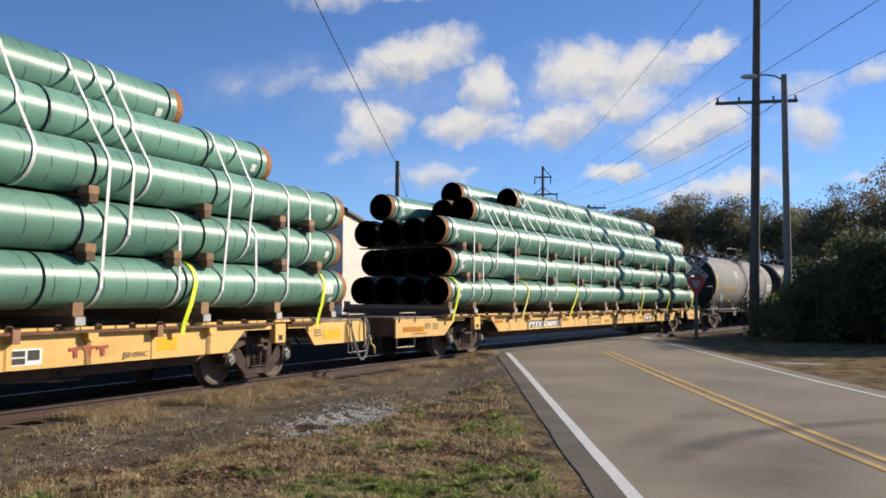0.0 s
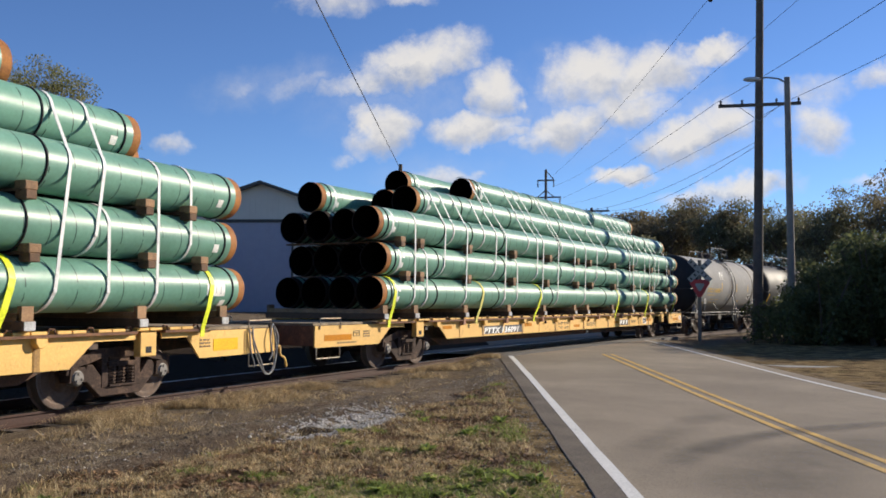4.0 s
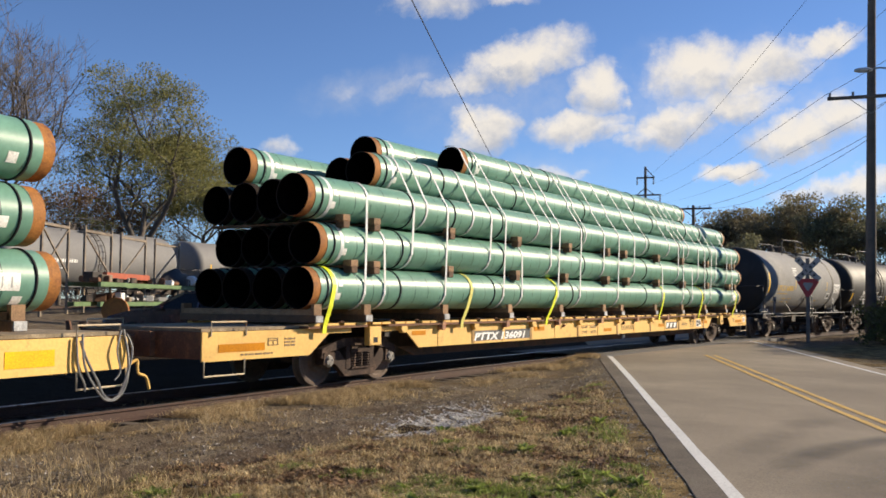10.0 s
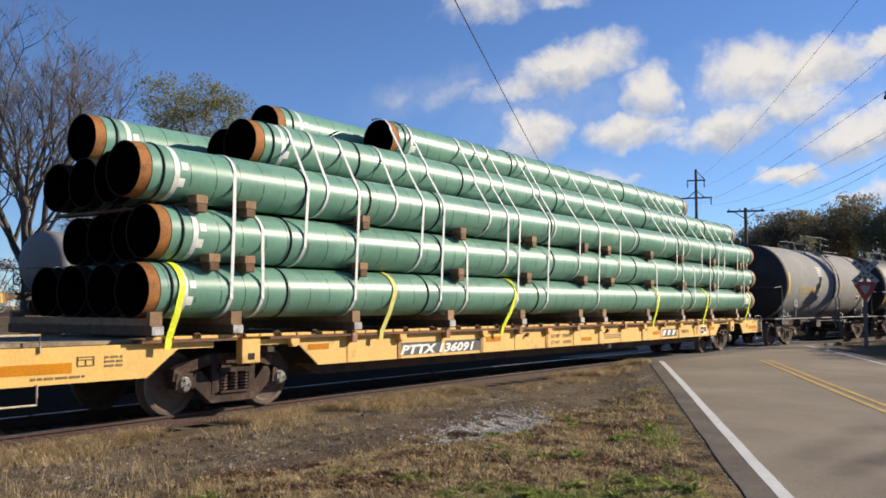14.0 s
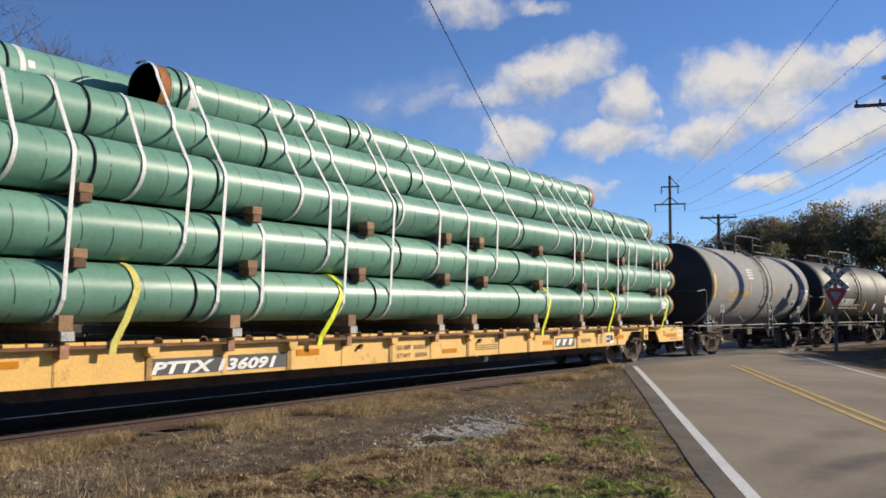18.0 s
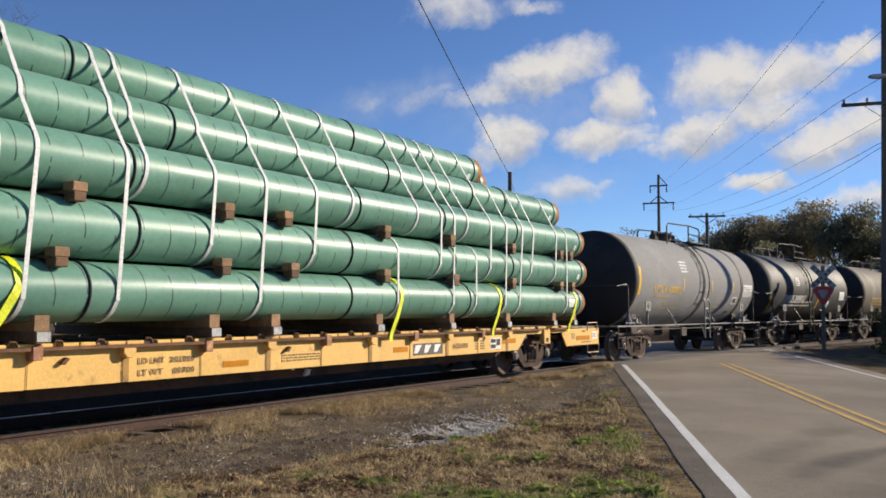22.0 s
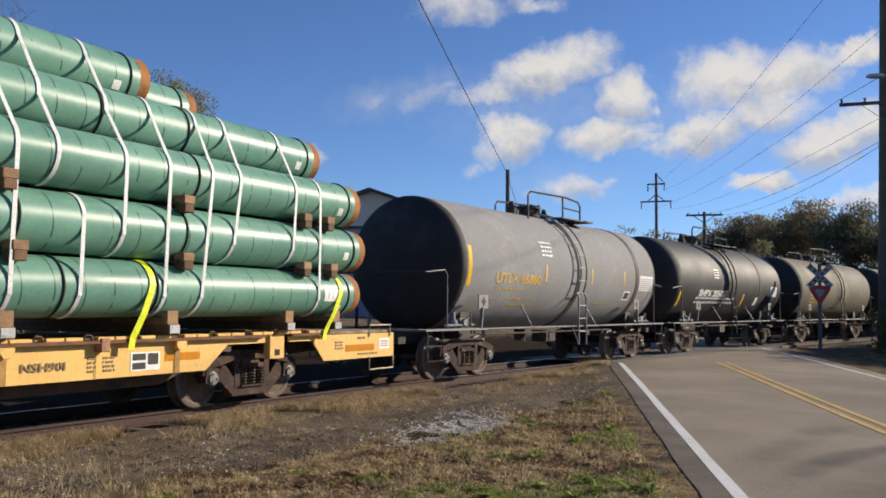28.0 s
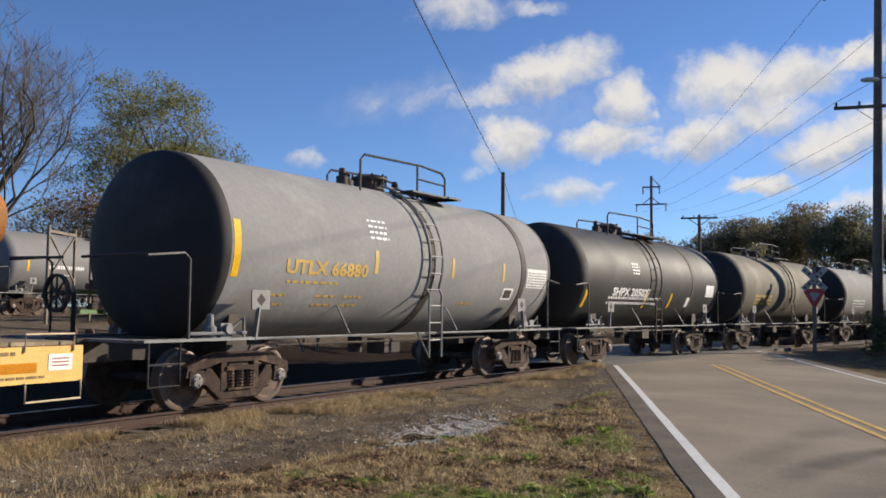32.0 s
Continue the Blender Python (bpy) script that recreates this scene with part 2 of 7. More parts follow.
def turned(bm, prof, seg=32, axis="x", centre=(0, 0, 0), mi=0, closed=False):
    """A profile of (along, radius) turned about an axis."""
    c = Vector(centre)
    rings = []
    for a, r in prof:
        ring = []
        for k in range(seg):
            th = 6.28319 * k / seg
            u, w = math.cos(th) * r, math.sin(th) * r
            o = Vector((a, u, w)) if axis == "x" else Vector((u, a, w)) if axis == "y" else Vector((u, w, a))
            ring.append(bm.verts.new(c + o))
        rings.append(ring)
    pairs = list(zip(rings, rings[1:])) + ([(rings[-1], rings[0])] if closed else [])
    for p, q in pairs:
        for k in range(seg):
            bm.faces.new((p[k], p[(k + 1) % seg], q[(k + 1) % seg], q[k])).material_index = mi
    if not closed:
        if prof[0][1] > 1e-4:
            bm.faces.new(rings[0][::-1]).material_index = mi
        if prof[-1][1] > 1e-4:
            bm.faces.new(rings[-1]).material_index = mi


def thing(name, label, category, m=None, group="", kind=""):
    e = new(name)
    e.empty_display_size = 0.3
    if m is not None:
        e.matrix_basis = m
    return tagged(e, label, category, group, kind)


def words(name, body, size, mat, parent, m, roll_r=None, roll_z=0.0, shear=0.0, squeeze=1.0, thick=0.0, fit=None):
    """Lettering in the built-in font, laid on a plane by m, or bent round a tank of radius roll_r about height roll_z."""
    c = bpy.data.curves.new(name, "FONT")
    c.body, c.size, c.shear, c.resolution_u, c.offset = body, size, shear, 2, thick
    tmp = bpy.data.objects.new(name, c)
    me = bpy.data.meshes.new_from_object(tmp)
    bpy.data.objects.remove(tmp)
    me.name = name
    kx = ky = 1.0
    if fit:
        kx = fit[0] / (max(v.co.x for v in me.vertices) - min(v.co.x for v in me.vertices))
        ky = fit[1] / (max(v.co.y for v in me.vertices) - min(v.co.y for v in me.vertices))
    for v in me.vertices:
        v.co.x *= squeeze * kx
        v.co.y *= ky
    if roll_r:
        bm = bmesh.new()
        bm.from_mesh(me)
        for k in range(1, 8):
            bmesh.ops.bisect_plane(bm, geom=bm.verts[:] + bm.edges[:] + bm.faces[:], plane_co=(0, size * 0.1 * k, 0), plane_no=(0, 1, 0))
        x0, z0 = m.translation.x, m.translation.z
        for v in bm.verts:
            th = math.asin(max(-1, min(1, (z0 - roll_z) / roll_r))) + v.co.y / roll_r
            v.co = Vector((x0 + v.co.x, -math.cos(th) * (roll_r + 0.006), roll_z + math.sin(th) * (roll_r + 0.006)))
        bm.to_mesh(me)
        bm.free()
        m = Matrix()
    else:
        me.transform(m)
    me.materials.append(mat)
    ob = new(name, me)
    ob.parent = parent
    return ob


def on_side(x, z, y=-1.376):
    """Pose of lettering on the near side of a car."""
    return pose(x, y, z, 90, 0, 0)


# ---- ground, road and track ----
ROAD_DIR = Vector((-0.0995, 0.995))
ROAD_RIGHT = Vector((0.995, 0.0995))
ROAD_O = Vector((-0.2, 17.7))          # a point on the near white edge line


def smooth01(a, b, v):
    t = max(0.0, min(1.0, (v - a) / (b - a)))
    return t * t * (3 - 2 * t)


def road_uv(x, y):
    v = Vector((x, y)) - ROAD_O
    return v.dot(ROAD_RIGHT), v.dot(ROAD_DIR)


def road_z(x, y):
    lat, _ = lateral(x, y)
    return -0.2 + 0.185 * smooth01(11.0, 1.6, lat) if lat > 0 else -0.015 - 0.1 * smooth01(1.6, 8, -lat)


def ground_z(x, y):
    lat, s = lateral(x, y)
    z = -0.2 + 0.03 * smooth01(6, 2, abs(lat))
    if lat < -3:
        z += 1.15 * smooth01(4, 17, -lat)
    u, v = road_uv(x, y)
    k = smooth01(-1.7, -0.5, u) * smooth01(8.4, 6.4, u)
    r = road_z(x, y) - 0.007
    z = z + (r - z) * k if lat > -4 else z
    rough = (1 - k) * smooth01(1.3, 2.2, abs(lat))
    z += 0.035 * noise.noise(Vector((x * 0.6, y * 0.6, 0))) * rough
    if abs(lat) < 14:
        z += (0.030 * noise.noise(Vector((x * 1.9, y * 1.9, 4))) + 0.020 * noise.noise(Vector((x * 4.6, y * 4.6, 9))) + 0.012 * noise.noise(Vector((x * 10.5, y * 10.5, 2)))) * rough
        if lat > 0:
            # wheel ruts worn into the lane, with a low crown of spoil between them
            worn = smooth01(24, 15, s) * rough
            z += (-0.045 * smooth01(0.42, 0.0, abs(lat - 2.75)) - 0.055 * smooth01(0.45, 0.0, abs(lat - 4.15)) + 0.035 * smooth01(0.5, 0.0, abs(lat - 3.45))) * worn
    z -= 0.06 * smooth01(1.08, 0.86, abs(lat)) * (1 - k)
    return z


def grid_sheet(bm, xs, ys, height):
    rows = [[bm.verts.new((x, y, height(x, y))) for x in xs] for y in ys]
    for a, b in zip(rows, rows[1:]):
        for i in range(len(xs) - 1):
            bm.faces.new((a[i], a[i + 1], b[i + 1], b[i]))


def steps(lo, hi, mid_lo, mid_hi, fine, coarse):
    out, v = [], lo
    while v < hi:
        out.append(v)
        d = 0 if mid_lo <= v <= mid_hi else min(abs(v - mid_lo), abs(v - mid_hi))
        v += fine + min(coarse, d * 0.18)
    return out + [hi]


def ground_material():
    """Dry autumn turf with green patches, grey gravel along the track, and a pale gravel yard beyond it."""
    m = bpy.data.materials.new("autumn_ground")
    m.use_nodes = True
    nt = m.node_tree
    nodes, links = nt.nodes, nt.links
    bsdf = nodes["Principled BSDF"]
    tc = nodes.new("ShaderNodeTexCoord")
    co = tc.outputs["Object"]
    def nz(s, d=5.0, r=0.65):
        n = nodes.new("ShaderNodeTexNoise")
        n.inputs["Scale"].default_value, n.inputs["Detail"].default_value, n.inputs["Roughness"].default_value = s, d, r
        links.new(co, n.inputs["Vector"])
        return n.outputs["Fac"]
    def rng(f, a, b, c=0.0, e=1.0):
        r = nodes.new("ShaderNodeMapRange")
        for i, v in enumerate((a, b, c, e)):
            r.inputs[i + 1].default_value = v
        links.new(f, r.inputs[0])
        return r.outputs[0]
    def mth(k, a, b):
        n = nodes.new("ShaderNodeMath")
        n.operation = k
        for i, v in enumerate((a, b)):
            if hasattr(v, "links"):
                links.new(v, n.inputs[i])
            else:
                n.inputs[i].default_value = v
        return n.outputs[0]
    def mix(f, a, b, kind="MIX"):
        x = nodes.new("ShaderNodeMix")
        x.data_type, x.blend_type = "RGBA", kind
        for sock, v in ((x.inputs[0], f), (x.inputs[6], a), (x.inputs[7], b)):
            if hasattr(v, "links"):
                links.new(v, sock)
            else:
                sock.default_value = v
        return x.outputs[2]
    def attr(n):
        a = nodes.new("ShaderNodeAttribute")
        a.attribute_name = n
        return a.outputs["Fac"]
    straw = mix(rng(nz(2.5), 0.38, 0.62), (0.075, 0.052, 0.028, 1), (0.31, 0.22, 0.11, 1))
    green = mix(rng(nz(9), 0.3, 0.7), (0.085, 0.092, 0.024, 1), (0.19, 0.19, 0.052, 1))
    turf = mix(rng(nz(0.8), 0.58, 0.78, 0, 0.7), straw, green)
    turf = mix(rng(nz(1.7), 0.58, 0.72, 0, 0.8), turf, (0.115, 0.068, 0.040, 1))
    gravel = mix(rng(nz(45, 2), 0.4, 0.62), (0.085, 0.064, 0.046, 1), (0.30, 0.245, 0.18, 1))
    gravel = mix(rng(nz(3), 0.42, 0.6, 0, 0.75), gravel, (0.135, 0.098, 0.064, 1))
    edge = mth("ADD", attr("gravel"), mth("MULTIPLY", mth("SUBTRACT", nz(1.3), 0.5), 1.1))
    c = mix(rng(edge, 0.42, 0.62), turf, gravel)
    soil = mth("ADD", attr("soil"), mth("MULTIPLY", mth("SUBTRACT", nz(2.6), 0.5), 1.3))
    c = mix(rng(soil, 0.45, 0.75, 0, 0.85), c, mix(rng(nz(25, 3), 0.35, 0.65), (0.066, 0.048, 0.035, 1), (0.150, 0.112, 0.082, 1)))
    pale = mth("ADD", attr("pale"), mth("MULTIPLY", mth("SUBTRACT", nz(2.2), 0.5), 1.0))
    c = mix(rng(pale, 0.5, 0.75), c, mix(rng(nz(60, 2), 0.4, 0.6), (0.17, 0.15, 0.125, 1), (0.52, 0.485, 0.43, 1)))
    # blackish tone: a real ash spot, and the train's shadow painted on the ground
    ash_and_shade = mth("ADD", attr("ash_and_shade"), mth("MULTIPLY", mth("SUBTRACT", nz(3.5), 0.5), 1.0))
    c = mix(rng(ash_and_shade, 0.5, 0.7), c, mix(rng(nz(40, 2), 0.4, 0.65), (0.022, 0.016, 0.011, 1), (0.060, 0.044, 0.032, 1)))
    c = mix(1.0, c, mix(rng(nz(70, 3), 0.3, 0.7), (0.5, 0.5, 0.5, 1), (1.45, 1.45, 1.45, 1)), "MULTIPLY")
    links.new(c, bsdf.inputs["Base Color"])
    bsdf.inputs["Roughness"].default_value = 0.95
    bsdf.inputs["Specular IOR Level"].default_value = 0.02
    b = nodes.new("ShaderNodeBump")
    b.inputs["Strength"].default_value, b.inputs["Distance"].default_value = 0.9, 0.04
    links.new(nz(30, 4), b.inputs["Height"])
    links.new(b.outputs[0], bsdf.inputs["Normal"])
    return m


GROUND = ground_material()


def make_ground():
    bm = bmesh.new()
    xs = steps(-900, 900, -10.5, 0.8, 0.085, 80)
    ys = steps(-300, 1400, 5.5, 17, 0.085, 80)
    grid_sheet(bm, xs, ys, ground_z)
    me = bpy.data.meshes.new("ground")
    bm.to_mesh(me)
    bm.free()
    names = ("gravel", "pale", "ash_and_shade", "soil")
    at = {n: me.attributes.new(n, "FLOAT", "POINT") for n in names}
    for i, v in enumerate(me.vertices):
        x, y = v.co.x, v.co.y
        lat, s = lateral(x, y)
        g = smooth01(5.0, 3.8, lat) * smooth01(1.3, 2.0, lat) * 0.9
        streak = noise.noise(Vector((lat * 2.4, s * 0.32, 7))) + 0.5 * noise.noise(Vector((lat * 6.0, s * 0.9, 2))) if abs(lat) < 14 else 0.0
        at["soil"].data[i].value = 0.55 * streak * smooth01(5.2, 4.4, lat) * smooth01(1.2, 1.8, lat) * smooth01(19, 12, s) + max(0.62 * smooth01(0.6, 0.1, abs(lat - 2.75)), 0.85 * smooth01(0.75, 0.2, abs(lat - 4.0))) * smooth01(19, 12, s)
        g = max(g, smooth01(2.0, 1.4, abs(lat)) * 0.75)
        u, w = road_uv(x, y)
        g = max(g, smooth01(-2.2, -0.9, u) * smooth01(9.0, 7.0, u) * smooth01(-14, -6, w) * 0.52)
        g = max(g, 0.62 * smooth01(6.5, 3.5, lat) * smooth01(12, 18, s))
        g -= 0.34 * max(0.0, -streak) * smooth01(1.4, 2.2, lat)
        if lat < -2:
            g = 1.0
        at["gravel"].data[i].value = g
        d = math.hypot((x + 2.52 - 0.2 * (y - 13.0)) / 0.36, (y - 12.6) / 1.05)
        p = 0.64 * smooth01(1.8, 0.3, d)
        p = max(p, 0.8 * smooth01(5, 9, -lat) * smooth01(40, 25, -lat) * smooth01(16, 6, s))
        at["pale"].data[i].value = p
        # small ash spot, then a painted shade strip below and behind the train
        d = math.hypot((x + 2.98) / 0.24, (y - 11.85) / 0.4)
        at["ash_and_shade"].data[i].value = max(0.95 * smooth01(1.4, 0.6, d), 0.95 * smooth01(1.05, 0.6, lat) * smooth01(7.5 + 7.0 * smooth01(6, 13, s), 6.0, -lat))
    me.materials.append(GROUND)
    me.shade_smooth()
    tagged(new("ground", me), "dry autumn turf with gravel strips beside the track", "ground", kind="structure")


def asphalt_material():
    m = material("worn_asphalt", (0.255, 0.213, 0.163), 0.85, vary=0.14, scale=0.35, fine=0.22, fine_scale=55, bump=0.35, spec=0.1,
                 second=(0.305, 0.253, 0.192), mask_scale=0.22, mask_lo=0.45, mask_hi=0.6)
    return m


ASPHALT = asphalt_material()
LINE_WHITE = material("worn_white_road_paint", (0.62, 0.61, 0.58), 0.75, vary=0.08, fine=0.2, fine_scale=40, second=(0.34, 0.33, 0.31), mask_scale=6, mask_lo=0.58, mask_hi=0.75)
LINE_YELLOW = material("worn_yellow_road_paint", (0.56, 0.34, 0.07), 0.75, vary=0.1, fine=0.2, fine_scale=40, second=(0.26, 0.19, 0.10), mask_scale=5, mask_lo=0.52, mask_hi=0.7)


def road_strip(name, mat, u0, u1, v0, v1, lift, parent=None, wob=0.0):
    bm = bmesh.new()
    n = max(2, int((v1 - v0) / 0.5))
    m = max(1, int((u1 - u0) / 0.6))
    rows = []
    for i in range(n + 1):
        v = v0 + (v1 - v0) * i / n
        row = []
        for j in range(m + 1):
            u = u0 + (u1 - u0) * j / m
            if wob and j in (0, m):
                u += wob * noise.noise(Vector((v * 0.9, j, 3.3))) + 0.5 * wob * noise.noise(Vector((v * 4, j, 1.3)))
            p = ROAD_O + ROAD_RIGHT * u + ROAD_DIR * v
            row.append(bm.verts.new((p.x, p.y, road_z(p.x, p.y) + lift)))
        rows.append(row)
    for a, b in zip(rows, rows[1:]):
        for j in range(m):
            bm.faces.new((a[j], a[j + 1], b[j + 1], b[j]))
    return part(name, bm, mat, parent)


def tyre_mark(pts, width, strength):
    """A dark rubber smear on the asphalt, soft at its edges and ends; pts are metres across and along the road."""
    m = bpy.data.materials.new("rubber_smear")
    m.use_nodes = True
    nt = m.node_tree
    bsdf = nt.nodes["Principled BSDF"]
    bsdf.inputs["Base Color"].default_value, bsdf.inputs["Roughness"].default_value = (0.055, 0.052, 0.052, 1), 0.8
    at = nt.nodes.new("ShaderNodeAttribute")
    at.attribute_name = "cover"
    tc = nt.nodes.new("ShaderNodeTexCoord")
    nz = nt.nodes.new("ShaderNodeTexNoise")
    nz.inputs["Scale"].default_value, nz.inputs["Detail"].default_value = 3.0, 6.0
    nt.links.new(tc.outputs["Object"], nz.inputs["Vector"])
    mu = nt.nodes.new("ShaderNodeMath")
    mu.operation = "MULTIPLY"
    nt.links.new(at.outputs["Fac"], mu.inputs[0])
    nt.links.new(nz.outputs["Fac"], mu.inputs[1])
    tr, mx = nt.nodes.new("ShaderNodeBsdfTransparent"), nt.nodes.new("ShaderNodeMixShader")
    nt.links.new(mu.outputs[0], mx.inputs[0])
    nt.links.new(tr.outputs[0], mx.inputs[1])
    nt.links.new(bsdf.outputs[0], mx.inputs[2])
    nt.links.new(mx.outputs[0], nt.nodes["Material Output"].inputs[0])
    verts, faces, cover = [], [], []
    n, rows = 9, []
    line = []
    for (a, b), (c, d) in zip(pts, pts[1:]):
        line += [(a + (c - a) * k / 6, b + (d - b) * k / 6) for k in range(6)]
    line.append(pts[-1])
    for i, (u, v) in enumerate(line):
        p, q = line[max(0, i - 1)], line[min(len(line) - 1, i + 1)]
        dn = Vector((-(q[1] - p[1]), q[0] - p[0])).normalized()
        f = i / (len(line) - 1)
        for j in range(n):
            k = j / (n - 1) * 2 - 1
            w = ROAD_O + ROAD_RIGHT * (u + dn.x * k * width) + ROAD_DIR * (v + dn.y * k * width)
            verts.append((w.x, w.y, road_z(w.x, w.y) + 0.010))
            cover.append(strength * (1 - k * k) ** 1.5 * smooth01(0, 0.25, f) * smooth01(1, 0.75, f))
    for i in range(len(line) - 1):
        for j in range(n - 1):
            faces.append((i * n + j, (i + 1) * n + j, (i + 1) * n + j + 1, i * n + j + 1))
    me = bpy.data.meshes.new("tyre_mark")
    me.from_pydata(verts, [], faces)
    a = me.attributes.new("cover", "FLOAT", "POINT")
    for i, c in enumerate(cover):
        a.data[i].value = c
    me.materials.append(m)
    tagged(new("tyre_mark", me), "faint dark tyre smear on the asphalt", "tyre mark", kind="structure")


def make_road():
    tyre_mark([(0.2, -9.1), (0.97, -7.55), (1.7, -6.54), (2.47, -5.83), (3.05, -5.42), (4.29, -4.75), (5.6, -4.2)], 0.28, 0.75)
    tyre_mark([(0.7, -10.2), (1.4, -9.0), (2.36, -7.5), (3.3, -6.6), (4.4, -6.0)], 0.8, 0.40)
    tyre_mark([(0.3, -7.8), (0.9, -6.4), (1.78, -4.71), (2.5, -3.8)], 0.35, 0.3)
    road = road_strip("road", ASPHALT, -0.40, 6.35, -60, 140, 0.0, wob=0.03)
    tagged(road, "worn grey asphalt road crossing the track", "road", kind="structure")
    seal = material("dark_sealed_asphalt", (0.15, 0.126, 0.102), 0.85, vary=0.25, scale=1.2, fine=0.3, fine_scale=50, bump=0.4, spec=0.1, second=(0.17, 0.145, 0.115), mask_scale=1.6)
    tagged(road_strip("road_edge_seal", seal, -0.395, -0.13, -55, 9.0, 0.004, wob=0.03), "dark crumbling strip along the asphalt's edge", "road edge", kind="structure")
    for name, mat, u0, u1, v0, v1, lab in (
            ("road_edge_line", LINE_WHITE, -0.125, 0.005, -55, 10.0, "worn white painted edge line on asphalt"),
            ("road_edge_line", LINE_WHITE, 5.79, 5.90, -55, 22.0, "worn white painted edge line on asphalt"),
            ("road_centre_line", LINE_YELLOW, 2.61, 2.72, -55, 9.2, "worn yellow painted centre line on asphalt"),
            ("road_centre_line", LINE_YELLOW, 2.87, 2.98, -55, 9.2, "worn yellow painted centre line on asphalt")):
        tagged(road_strip(name, mat, u0, u1, v0, v1, 0.006, wob=0.008), lab, "road line", kind="structure")
    sh = road_strip("gravel_shoulder", material("grey_gravel_drive", (0.24, 0.235, 0.225), 0.95, vary=0.2, fine=0.35, fine_scale=60), 6.3, 30, 0.5, 7.0, -0.012, wob=0.5)
    tagged(sh, "pale grey gravel drive beside the road", "gravel", kind="structure")


def make_track():
    for side, lab in ((0.75, "near"), (-0.75, "far")):
        bm = bmesh.new()
        prof = ((-0.036, 0), (-0.036, -0.03), (-0.010, -0.045), (-0.010, -0.135), (-0.068, -0.152), (-0.068, -0.165), (0.068, -0.165), (0.068, -0.152), (0.010, -0.135), (0.010, -0.045), (0.036, -0.03), (0.036, 0))
        rings = []
        s = -45.0
        while s <= 130:
            p, h = rail_line(s, side)
            n = Vector((-math.sin(h), math.cos(h)))
            rings.append([bm.verts.new((p.x - n.x * a, p.y - n.y * a, z)) for a, z in prof])
            s += 1.0
        k = len(prof)
        for a, b in zip(rings, rings[1:]):
            for i in range(k):
                f = bm.faces.new((a[i], a[(i + 1) % k], b[(i + 1) % k], b[i]))
                f.material_index = 1 if i == k - 1 else 0
        ob = part("rail", bm, [RAIL_RUST, RAIL_TOP])
        tagged(ob, "rusty steel rail with a polished head", "rail", "rails of the curved track", kind="structure")
    tie_mat = material("old_tie_wood", (0.09, 0.068, 0.052), 0.95, vary=0.35, scale=5, fine=0.3, per_object=0.3)
    track = thing("track_ties", "old dark wooden ties under the rails", "railway tie", kind="structure")
    bm = bmesh.new()
    box(bm, -0.11, 0.11, -1.24, 1.24, -0.30, -0.166)
    bmesh.ops.bevel(bm, geom=bm.edges[:], offset=0.012, segments=1, affect="EDGES")
    first = None
    for i in range(190):
        s = -40 + 0.55 * i
        p, h = rail_line(s)
        m = pose(p.x, p.y, random.uniform(-0.012, 0.004), 0, 0, math.degrees(h) + random.uniform(-1.5, 1.5))
        if first is None:
            first = part("tie", bm, tie_mat, track)
            first.matrix_basis = m
        else:
            o = new("tie", first.data)
            o.parent = track
            o.matrix_basis = m
    # planks and asphalt between the rails at the crossing
    xm = material("crossing_panel", (0.13, 0.12, 0.11), 0.9, vary=0.2, fine=0.25)
    for lat0, lat1 in ((0.80, 1.6), (-0.68, 0.68), (-1.6, -0.80)):
        bm = bmesh.new()
        rows = []
        for i in range(24):
            s = 24.5 + i * 0.75
            row = []
            for l in (lat0, lat1):
                p, _ = rail_line(s, l)
                row.append((p.x, p.y))
            rows.append(row)
        top = [[bm.verts.new((x, y, -0.006)) for x, y in r] for r in rows]
        bot = [[bm.verts.new((x, y, -0.16)) for x, y in r] for r in rows]
        for a, b, c, d in zip(top, top[1:], bot, bot[1:]):
            bm.faces.new((a[0], a[1], b[1], b[0]))
            bm.faces.new((a[0], b[0], d[0], c[0]))
            bm.faces.new((a[1], c[1], d[1], b[1]))
        tagged(part("crossing_panel", bm, xm), "grey level-crossing panel between the rails", "crossing panel", "crossing panels", kind="structure")


make_ground()
make_road()
make_track()


# ---- railway cars ----
CAP = material("greasy_bearing_cap", (0.15, 0.14, 0.13), 0.5, metal=0.5, vary=0.3)


